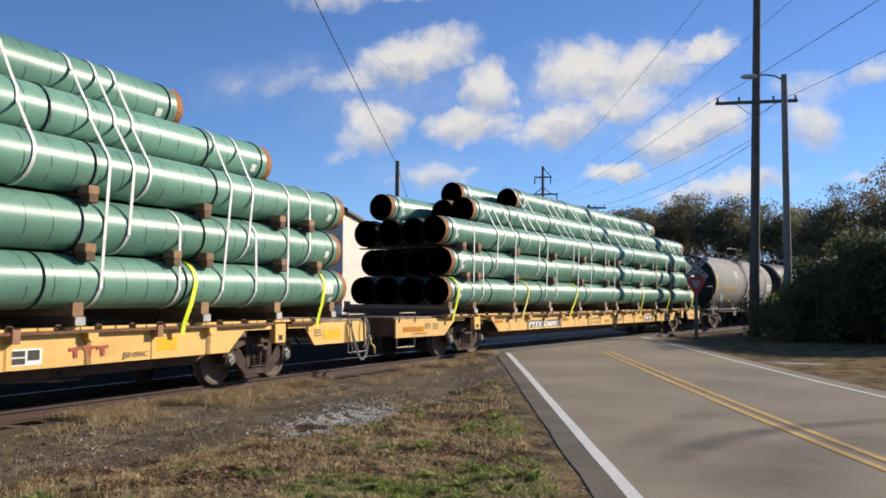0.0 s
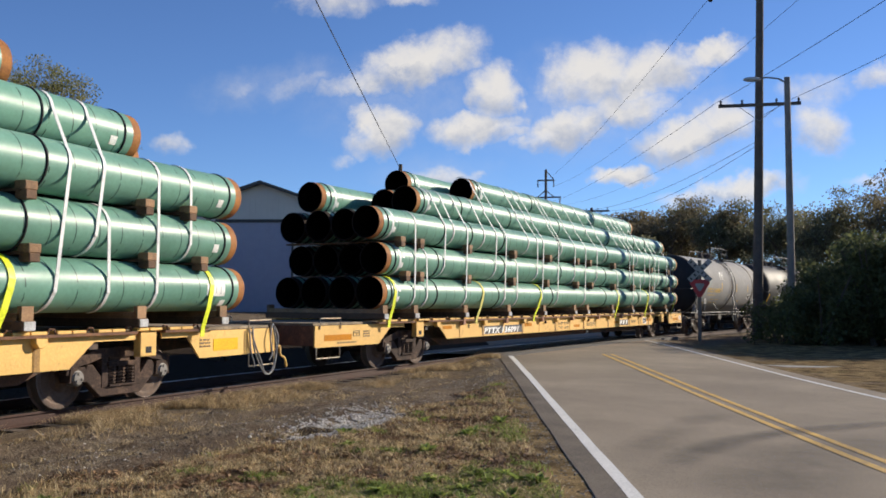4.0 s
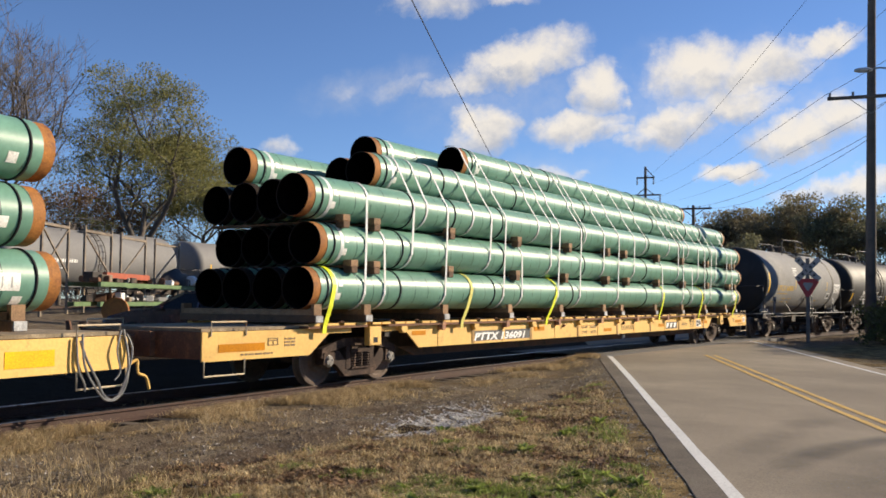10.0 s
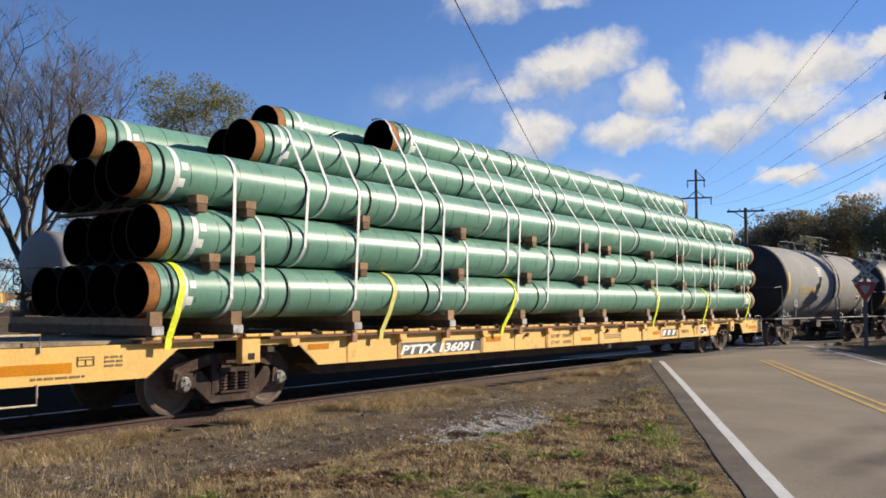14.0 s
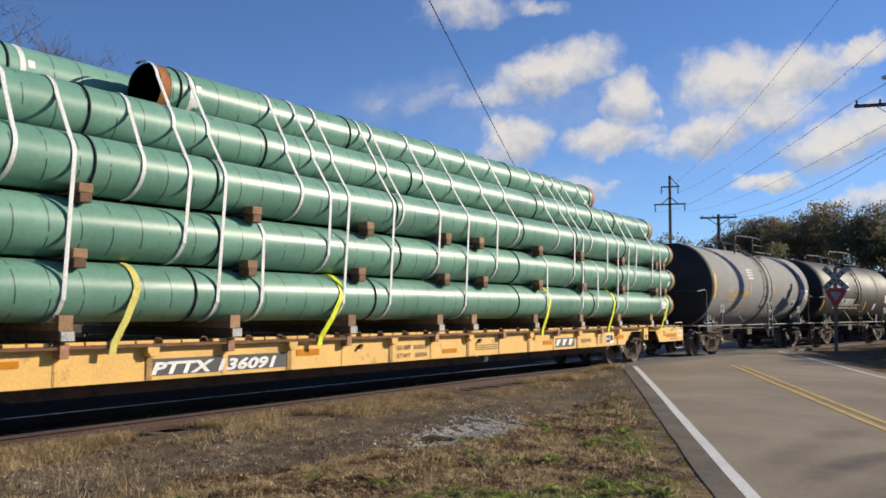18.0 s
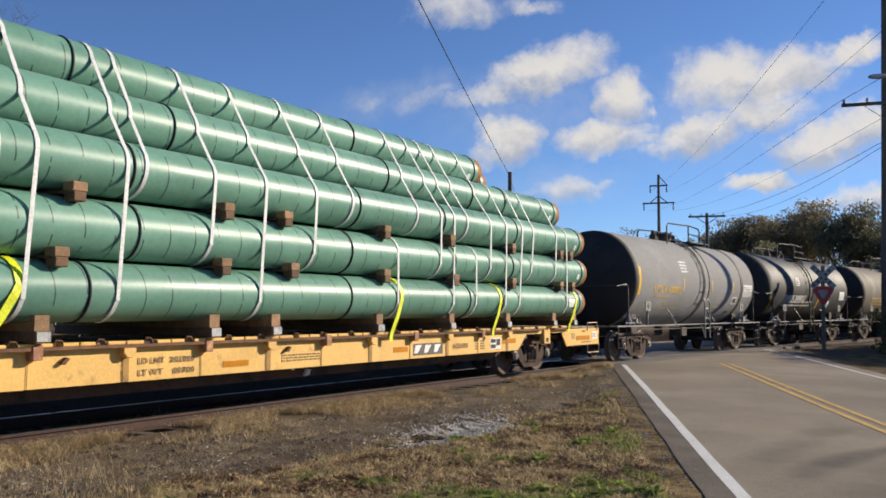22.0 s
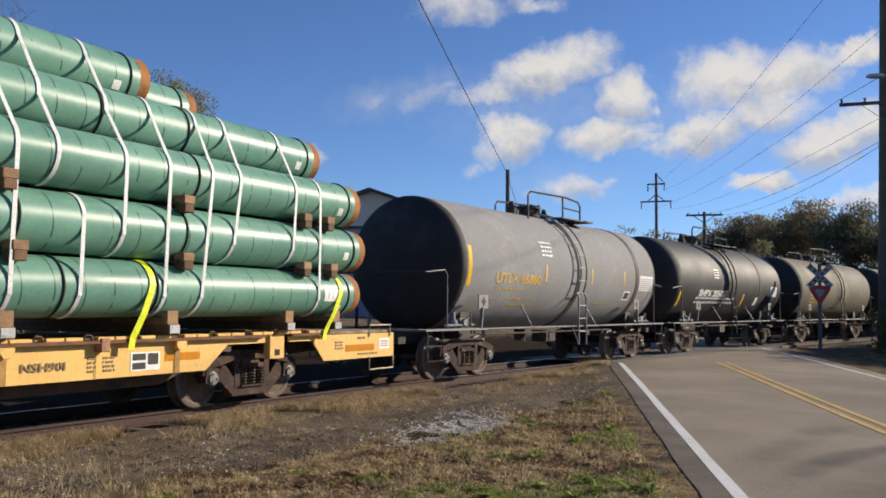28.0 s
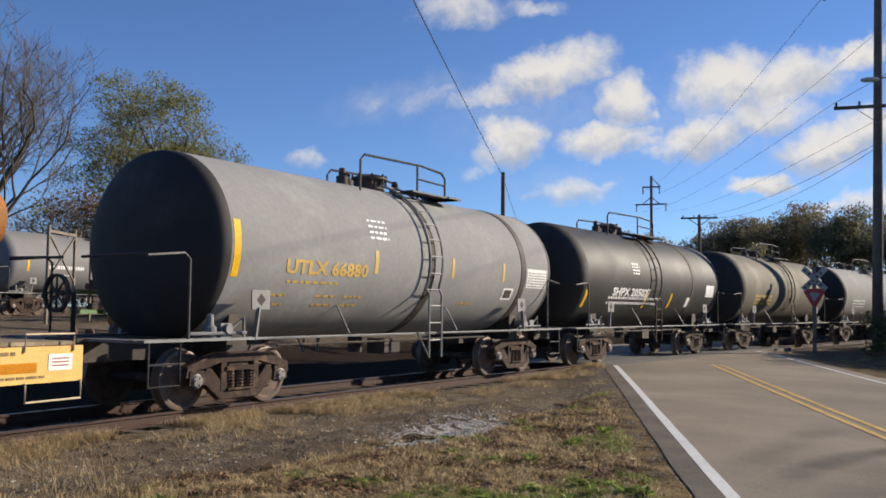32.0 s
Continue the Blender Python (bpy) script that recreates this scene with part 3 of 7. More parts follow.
def wheelset(parent, x):
    """Two wheels on an axle with turning bearing caps; its origin lies on the axle."""
    bm = bmesh.new()
    rod(bm, [(0, -1.0, 0), (0, 1.0, 0)], 0.075, 10)
    ws = part("wheelset", bm, STEEL_DARK, parent)
    ws.matrix_basis = pose(x, 0, 0.42)
    for sgn in (-1, 1):
        bm = bmesh.new()
        prof = [(0.10, 0.10), (0.10, 0.17), (0.045, 0.20), (0.030, 0.33), (0.055, 0.36), (0.055, 0.40), (0.05, 0.42), (-0.06, 0.425), (-0.085, 0.45), (-0.09, 0.44), (-0.09, 0.36), (-0.03, 0.33), (-0.02, 0.2), (-0.10, 0.16), (-0.10, 0.10)]
        turned(bm, [(sgn * (0.76 + a), r) for a, r in prof], 36, "y")
        for f in bm.faces:
            c = f.calc_center_median()
            f.material_index = 1 if math.hypot(c.x, c.z) > 0.405 and abs(c.y) > 0.69 else 0
        w = part("wheel", bm, [WHEEL, TREAD], ws, smooth=35)
        bm = bmesh.new()
        turned(bm, [(sgn * 0.98, 0.11), (sgn * 1.10, 0.11), (sgn * 1.115, 0.085), (sgn * 1.13, 0.085), (sgn * 1.135, 0.0)], 16, "y")
        for k in range(3):
            th = 2.0944 * k
            turned(bm, [(sgn * 1.115, 0.018), (sgn * 1.145, 0.018)], 6, "y", (math.cos(th) * 0.055, 0, math.sin(th) * 0.055))
        part("bearing_cap", bm, CAP, ws, smooth=40)
    return ws


WHEELSETS = []


def bogie(parent, x):
    """A three-piece cast truck: two side frames, bolster, springs, and two wheelsets keyed to roll."""
    bm = bmesh.new()
    box(bm, x - 0.20, x + 0.20, -1.05, 1.05, 0.40, 0.66)
    bg = part("bogie", bm, TRUCK, parent)
    for sgn in (-1, 1):
        y = sgn * 1.02
        bm = bmesh.new()
        y0, y1 = y - 0.07, y + 0.07
        top = [(-1.06, 0.46), (-1.04, 0.62), (-0.80, 0.70), (-0.46, 0.80), (0.46, 0.80), (0.80, 0.70), (1.04, 0.62), (1.06, 0.46)]
        low = [(0.98, 0.46), (0.94, 0.56), (0.60, 0.60), (0.40, 0.67), (-0.40, 0.67), (-0.60, 0.60), (-0.94, 0.56), (-0.98, 0.46)]
        prism(bm, [(x + a, b) for a, b in top + low], y0, y1)
        prism(bm, [(x + a, b) for a, b in ((-0.76, 0.42), (-0.66, 0.58), (-0.56, 0.58), (-0.27, 0.26), (0.27, 0.26), (0.56, 0.58), (0.66, 0.58), (0.76, 0.42), (0.40, 0.13), (-0.40, 0.13))], y0 + 0.012, y1 - 0.012)
        for a in (-0.33, 0.33):
            prism(bm, [(x + a - 0.07, 0.25), (x + a + 0.07, 0.25), (x + a + 0.06, 0.70), (x + a - 0.06, 0.70)], y0 + 0.004, y1 - 0.004)
        bmesh.ops.bevel(bm, geom=bm.edges[:], offset=0.010, segments=1, affect="EDGES")
        part("side_frame", bm, TRUCK, bg)
        for a in (-0.86, 0.86):
            bm = bmesh.new()
            prism(bm, [(x + a - 0.15, 0.36), (x + a - 0.13, 0.56), (x + a + 0.13, 0.56), (x + a + 0.15, 0.36), (x + a + 0.10, 0.36), (x + a + 0.07, 0.47), (x + a - 0.07, 0.47), (x + a - 0.10, 0.36)], y - 0.085, y + 0.085)
            part("bearing_adapter", bm, TRUCK, bg)
        for a in (-0.19, 0.0, 0.19):
            bm = bmesh.new()
            pts = [(x + a + 0.07 * math.cos(t * 0.9), y + sgn * 0.02 + 0.07 * math.sin(t * 0.9), 0.28 + 0.0062 * t) for t in range(42)]
            rod(bm, pts, 0.017, 5)
            part("coil_spring", bm, TRUCK, bg)
        bm = bmesh.new()
        box(bm, x - 0.30, x + 0.30, y - 0.10, y + 0.10, 0.54, 0.60)
        box(bm, x - 0.27, x + 0.27, y - 0.10, y + 0.10, 0.26, 0.285)
        part("spring_seat", bm, TRUCK, bg)
    for a in (-0.864, 0.864):
        WHEELSETS.append((wheelset(parent, x + a), x + a))
    return bg


def coupler(parent, x, d):
    bm = bmesh.new()
    box(bm, min(x, x + d * 0.55), max(x, x + d * 0.55), -0.09, 0.09, 0.74, 0.92)
    prism(bm, [(x + d * 0.5, 0.70), (x + d * 0.92, 0.70), (x + d * 0.92, 0.96), (x + d * 0.5, 0.96)], -0.16, 0.16)
    bmesh.ops.bevel(bm, geom=bm.edges[:], offset=0.03, segments=1, affect="EDGES")
    return part("coupler", bm, RUST, parent)


def loop(bm, pts, r=0.014, soft=0):
    """A bent rod; soft: points put between each two for an even curve."""
    if soft:
        p = [Vector(pts[0])] + [Vector(q) for q in pts] + [Vector(pts[-1])]
        out = []
        for a, b, c, d in zip(p, p[1:], p[2:], p[3:]):
            for i in range(soft):
                t = i / soft
                out.append(0.5 * (2 * b + (c - a) * t + (2 * a - 5 * b + 4 * c - d) * t * t + (3 * b - a - 3 * c + d) * t ** 3))
        pts = [tuple(q) for q in out] + [pts[-1]]
    rod(bm, pts, r, 6)


FLAT_L, FLAT_A, FLAT_B = 27.93, 3.92, 24.38


STEP_PAINT = material("worn_pale_step_paint", (0.62, 0.50, 0.34), 0.7, vary=0.2, scale=6, second=(0.40, 0.26, 0.15), mask_scale=5, mask_lo=0.5, mask_hi=0.7)
POCKET = material("rust_pink_pocket_paint", (0.36, 0.17, 0.10), 0.8, vary=0.3, scale=8, second=(0.50, 0.28, 0.12), mask_scale=7, mask_lo=0.5, mask_hi=0.65)
SEAM = material("rust_stained_yellow_seam", (0.36, 0.20, 0.055), 0.75, vary=0.3, scale=6)
WEB = material("rust_brown_web", (0.105, 0.052, 0.030), 0.85, vary=0.3, scale=2, fine=0.25, second=(0.045, 0.03, 0.022), mask_scale=1.5)


def flatcar(first, label):
    """A long yellow flatcar; x from its left end, the near side at y = -1.37."""
    car = thing("flatcar", label, "flatcar")
    L = FLAT_L
    bm = bmesh.new()
    box(bm, 0.06, L - 0.06, -1.28, 1.28, 0.985, 1.03)
    part("deck", bm, DECK, car)
    bm = bmesh.new()
    prism(bm, [(0.3, 0.70), (2.0, 0.62), (5.3, 0.34), (L - 5.3, 0.34), (L - 2.0, 0.62), (L - 0.3, 0.70), (L - 0.3, 0.98), (0.3, 0.98)], -0.36, 0.36)
    part("centre_sill", bm, STEEL_DARK, car)
    for k in range(9):
        bm = bmesh.new()
        xk = 1.2 + k * (L - 2.4) / 8
        box(bm, xk - 0.08, xk + 0.08, -1.33, 1.33, 0.80, 0.98)
        part("cross_bearer", bm, STEEL_DARK, car)
    for sgn in (-1, 1):
        y0, y1 = sgn * 1.37, sgn * 1.34
        bm = bmesh.new()
        prism(bm, [(5.25, 0.57), (5.75, 0.39), (L - 5.3, 0.39), (L - 4.8, 0.57)], sgn * 0.98, sgn * 0.94)
        part("lower_web", bm, WEB, car, "rust-brown lower web of the sill")
        side = []
        for nm, poly in (("end_skirt", [(0.0, 0.565), (2.25, 0.565), (2.72, 0.90), (3.30, 0.90), (3.30, 0.98), (0.0, 0.98)]),
                         ("side_sill", [(4.13, 0.90), (4.88, 0.90), (5.32, 0.57), (L - 4.86, 0.57), (L - 4.42, 0.90), (L - 3.60, 0.90), (L - 3.60, 0.98), (4.13, 0.98)]),
                         ("end_skirt", [(L, 0.565), (L - 2.14, 0.565), (L - 2.46, 0.90), (L - 3.05, 0.90), (L - 3.05, 0.98), (L, 0.98)])):
            bm = bmesh.new()
            prism(bm, poly, y0, y1)
            side.append(part(nm, bm, YELLOW, car))
        # ledge along the sill's top, with short yellow rail lengths and lashing gear on it
        for xa, xb in ((2.1, 3.62), (4.22, L - 3.70), (L - 3.10, L - 2.1)):
            bm = bmesh.new()
            box(bm, xa, xb, sgn * 1.475, sgn * 1.25, 0.985, 1.022)
            part("deck_rail", bm, RUST, car)
        xk = 2.25
        while xk < L - 2.5:
            wd = random.uniform(0.42, 0.62)
            bm = bmesh.new()
            box(bm, xk, xk + wd * 0.48, sgn * 1.47, sgn * 1.33, 1.0222, 1.062)
            box(bm, xk + wd * 0.52, xk + wd, sgn * 1.47, sgn * 1.33, 1.0222, 1.062)
            bmesh.ops.bevel(bm, geom=bm.edges[:], offset=0.006, segments=1, affect="EDGES")
            part("deck_rail_cap", bm, YELLOW, car)
            xr = xk + wd + 0.06
            bm = bmesh.new()
            loop(bm, [(xr - 0.03, sgn * 1.42, 1.03), (xr - 0.01, sgn * 1.45, 1.09), (xr + 0.05, sgn * 1.46, 1.085), (xr + 0.10, sgn * 1.44, 1.03)], 0.014)
            part("lashing_ring", bm, RUST, car)
            xk += wd + random.uniform(0.12, 0.24)
        # stake pockets: stout rust-pink ones and stepped yellow ones in turn, each over a welded rib
        for k in range(15):
            xk = 4.74 + k * 1.271
            bm = bmesh.new()
            if k % 2:
                prism(bm, [(xk - 0.065, 1.05), (xk + 0.065, 1.05), (xk + 0.065, 0.885), (xk - 0.065, 0.885)], sgn * 1.372, sgn * 1.49)
            else:
                prism(bm, [(xk - 0.11, 0.985), (xk + 0.08, 0.985), (xk + 0.08, 0.90), (xk + 0.02, 0.86), (xk - 0.06, 0.86), (xk - 0.11, 0.92)], sgn * 1.372, sgn * 1.47)
            bmesh.ops.bevel(bm, geom=bm.edges[:], offset=0.008, segments=1, affect="EDGES")
            part("stake_pocket", bm, POCKET if k % 2 else YELLOW, car)
            if 5.4 < xk < L - 5.0:
                bm = bmesh.new()
                box(bm, xk - 0.045, xk + 0.045, sgn * 1.372, sgn * 1.380, 0.575, 0.86)
                box(bm, xk - 0.062, xk - 0.048, sgn * 1.372, sgn * 1.376, 0.575, 0.88, 0)
                part("sill_rib", bm, YELLOW if k % 2 else SEAM, car)
            if k in (6, 9):
                bm = bmesh.new()
                prism(bm, [(xk - 0.93, 0.835), (xk - 0.86, 0.90), (xk - 0.82, 0.885), (xk - 0.88, 0.82)], sgn * 1.372, sgn * 1.43)
                part("tie_lug", bm, RUST, car)
        # bogie-side boxes
        for xk in (3.92, L - 3.40):
            bm = bmesh.new()
            box(bm, xk - 0.175, xk + 0.175, sgn * 1.30, sgn * 1.42, 0.66, 1.02)
            bmesh.ops.bevel(bm, geom=bm.edges[:], offset=0.012, segments=1, affect="EDGES")
            jb = part("jacking_pad", bm, YELLOW, car)
            bm = bmesh.new()
            box(bm, xk - 0.06, xk + 0.06, sgn * 1.419, sgn * 1.424, 0.71, 0.80)
            part("jacking_hole", bm, BLACK, jb)
        # corner steps and grab irons
        for xk, d in ((0.03, 1), (L - 0.03, -1)):
            bm = bmesh.new()
            loop(bm, [(xk, sgn * 1.38, 0.58), (xk, sgn * 1.38, 0.36), (xk + d * 0.78, sgn * 1.38, 0.36), (xk + d * 0.78, sgn * 1.38, 0.58)], 0.013)
            part("corner_step", bm, STEP_PAINT, car, "worn pale corner step")
            bm = bmesh.new()
            loop(bm, [(xk + d * 0.12, sgn * 1.385, 0.92), (xk + d * 0.12, sgn * 1.385, 1.12), (xk + d * 0.80, sgn * 1.385, 1.12), (xk + d * 0.80, sgn * 1.385, 0.92)], 0.013)
            part("grab_iron", bm, STEP_PAINT, car)
    for xe, d in ((0.0, 1), (L, -1)):
        bm = bmesh.new()
        box(bm, min(xe, xe + d * 0.06), max(xe, xe + d * 0.06), -1.34, 1.34, 0.60, 0.98)
        box(bm, min(xe, xe - d * 0.10), max(xe, xe - d * 0.10), -0.40, 0.40, 0.62, 0.98)
        part("end_sill", bm, RUST, car)
        coupler(car, xe, -d)
        bm = bmesh.new()
        loop(bm, [(xe - d * 0.05, 0.45, 0.72), (xe - d * 0.3, 0.40, 0.42), (xe - d * 0.62, 0.25, 0.32), (xe - d * 0.85, 0.15, 0.5)], 0.03)
        part("brake_hose", bm, BLACK, car)
    bogie(car, FLAT_A)
    bogie(car, FLAT_B)
    # underslung brake gear
    bm = bmesh.new()
    box(bm, 9.5, 10.3, -0.85, -0.45, 0.42, 0.75)
    rod(bm, [(7, -0.5, 0.5), (L - 8, -0.5, 0.5)], 0.02)
    part("brake_gear", bm, STEEL_DARK, car)
    def plate(x0, x1, z0, z1, mat, nm="painted_panel"):
        b2 = bmesh.new()
        box(b2, x0, x1, -1.376, -1.371, z0, z1)
        return part(nm, b2, mat, car)
    def bars(x0, x1, z, n, mat=FADED_LETTER, h=0.026, gap=0.05):
        for i in range(n):
            b2 = bmesh.new()
            xx = x0
            while xx < x1:
                w = random.uniform(0.05, 0.14)
                box(b2, xx, min(xx + w, x1), -1.378, -1.372, z - i * gap, z - i * gap + h)
                xx += w + 0.03
            part("lettering_line", b2, mat, car)
    if first == "B":
        plate(0.30, 1.23, 0.685, 0.80, ORANGE)
        bars(1.66, 1.90, 0.83, 3)
        bars(0.74, 1.40, 0.625, 1)
        b2 = bmesh.new()
        for a in ((1.0, 1.22, 0.90, 0.912), (1.0, 1.22, 0.80, 0.812), (1.0, 1.012, 0.80, 0.912), (1.208, 1.22, 0.80, 0.912), (1.105, 1.117, 0.80, 0.88), (1.0, 1.22, 0.868, 0.88)):
            box(b2, a[0] + 0.30, a[1] + 0.30, -1.378, -1.372, a[2] - 0.05, a[3] - 0.05)
        part("stencil_frame", b2, FADED_LETTER, car)
        plate(5.09, 5.54, 0.80, 0.88, ORANGE)
        plate(7.22, 9.78, 0.62, 0.83, material("grey_number_panel", (0.075, 0.075, 0.075), 0.7, vary=0.3), "number_panel")
        words("car_number", "PTTX 136091", 0.235, WHITE_PAINT, car, on_side(7.30, 0.640, -1.382), shear=0.25, thick=0.010, fit=(2.24, 0.17))
        plate(9.98, 10.5, 0.765, 0.86, ORANGE)
        plate(14.0, 14.5, 0.66, 0.74, ORANGE)
        for body, xx, zz, wd in (("LD LMT", 12.55, 0.775, 0.42), ("202300", 13.05, 0.775, 0.42), ("LT WT", 12.55, 0.635, 0.39), ("83700", 13.11, 0.635, 0.36)):
            words("weight_stencil", body, 0.115, FADED_LETTER, car, on_side(xx, zz, -1.382), fit=(wd, 0.075), thick=0.003)
        bars(15.2, 16.1, 0.76, 3, h=0.018, gap=0.04)
        plate(18.14, 18.60, 0.70, 0.79, ORANGE)
        plate(18.72, 19.82, 0.62, 0.83, material("dark_emblem_panel", (0.10, 0.09, 0.08), 0.7, vary=0.3), "emblem_panel")
        for xx in (18.80, 19.14, 19.48):
            b2 = bmesh.new()
            prism(b2, [(xx, 0.66), (xx + 0.12, 0.66), (xx + 0.26, 0.80), (xx + 0.05, 0.80)], -1.382, -1.377)
            part("emblem_stroke", b2, WHITE_PAINT, car)
        words("shop_code", "NSH90I", 0.14, FADED_LETTER, car, on_side(20.2, 0.70, -1.382), fit=(0.58, 0.10), thick=0.003)
        bm = bmesh.new()
        prism(bm, [(16.17, 0.40), (16.29, 0.42), (16.31, 0.50), (16.22, 0.51)], -1.03, -0.985)
        prism(bm, [(15.89, 0.505), (15.95, 0.505), (15.95, 0.55), (15.89, 0.55)], -1.0, -0.985)
        part("valve_tag", bm, WHITE_PAINT, car, "small white tag on the lower web")
        bars(21.1, 21.5, 0.80, 4)
        p1 = plate(21.75, 22.23, 0.63, 0.86, WHITE_PAINT, "placard")
        for x0, x1, z0, z1 in ((21.78, 21.99, 0.76, 0.84), (21.78, 21.99, 0.65, 0.73), (22.03, 22.20, 0.70, 0.84)):
            b2 = bmesh.new()
            box(b2, x0, x1, -1.380, -1.3762, z0, z1)
            part("placard_panel", b2, BLACK_LETTER, p1)
        plate(22.32, 22.95, 0.73, 0.83, ORANGE)
        plate(26.40, 27.27, 0.69, 0.80, ORANGE)
        pp = plate(27.43, 27.77, 0.70, 0.89, PAPER, "paper_placard")
        for zz in (0.83, 0.79, 0.75):
            b2 = bmesh.new()
            box(b2, 27.48, 27.72, -1.3785, -1.3762, zz, zz + 0.014)
            part("print_line", b2, RED_LETTER, pp)
        bars(26.75, 27.38, 0.625, 1)
        bars(26.76, 26.98, 0.89, 1, h=0.04)
        bars(26.08, 26.32, 0.84, 3)
    else:
        plate(26.13, 26.80, 0.66, 0.85, DECAL_YELLOW)
        bars(25.78, 26.05, 0.83, 3)
        plate(21.28, 21.78, 0.68, 0.86, DECAL_YELLOW)
        words("shop_code", "JSH90C", 0.16, FADED_LETTER, car, on_side(20.64, 0.62, -1.382), fit=(0.52, 0.10), thick=0.003)
        for k in range(3):
            b2 = bmesh.new()
            xx = 19.66 + k * 0.24
            prism(b2, [(xx, 0.80), (xx + 0.21, 0.81), (xx + 0.21, 0.77), (xx + 0.14, 0.765), (xx + 0.14, 0.67), (xx + 0.08, 0.67), (xx + 0.075, 0.76), (xx, 0.755)], -1.382, -1.377)
            part("emblem_stroke", b2, RED_LETTER, car)
        p1 = plate(18.72, 19.22, 0.62, 0.82, WHITE_PAINT, "placard")
        for x0, x1, z0, z1 in ((0.03, 0.24, 0.11, 0.18), (0.03, 0.24, 0.02, 0.09), (0.28, 0.46, 0.06, 0.18)):
            b2 = bmesh.new()
            box(b2, 18.72 + x0, 18.72 + x1, -1.380, -1.3762, 0.62 + z0, 0.62 + z1)
            part("placard_panel", b2, BLACK_LETTER, p1)
        # hoses and chain hanging at the right end
        for pts, rad in (([(L - 0.80, -1.42, 0.94), (L - 0.72, -1.44, 0.72), (L - 0.56, -1.45, 0.46), (L - 0.44, -1.45, 0.26), (L - 0.28, -1.45, 0.20), (L - 0.10, -1.44, 0.34), (L - 0.04, -1.43, 0.66), (L - 0.12, -1.41, 1.06)], 0.017),
                         ([(L - 0.78, -1.43, 1.02), (L - 0.76, -1.45, 0.66), (L - 0.60, -1.46, 0.38), (L - 0.42, -1.46, 0.21), (L - 0.22, -1.45, 0.25), (L - 0.06, -1.44, 0.52), (L + 0.02, -1.43, 0.80), (L - 0.06, -1.41, 1.0)], 0.015),
                         ([(L - 0.86, -1.42, 0.98), (L - 0.84, -1.44, 0.62), (L - 0.74, -1.44, 0.42), (L - 0.72, -1.42, 0.34)], 0.014),
                         ([(L - 0.16, -1.42, 1.05), (L - 0.24, -1.44, 0.80), (L - 0.18, -1.44, 0.55), (L - 0.26, -1.43, 0.44)], 0.013)):
            bm = bmesh.new()
            loop(bm, pts, rad, 5)
            part("air_hose", bm, GALV, car)
        bm = bmesh.new()
        loop(bm, [(L + 0.02, -1.36, 0.6), (L + 0.16, -1.38, 0.66), (L + 0.16, -1.40, 0.50), (L + 0.30, -1.40, 0.44), (L + 0.36, -1.40, 0.28)], 0.02, 4)
        part("uncoupling_lever", bm, YELLOW, car)
    return car


PIPE_R = 0.352


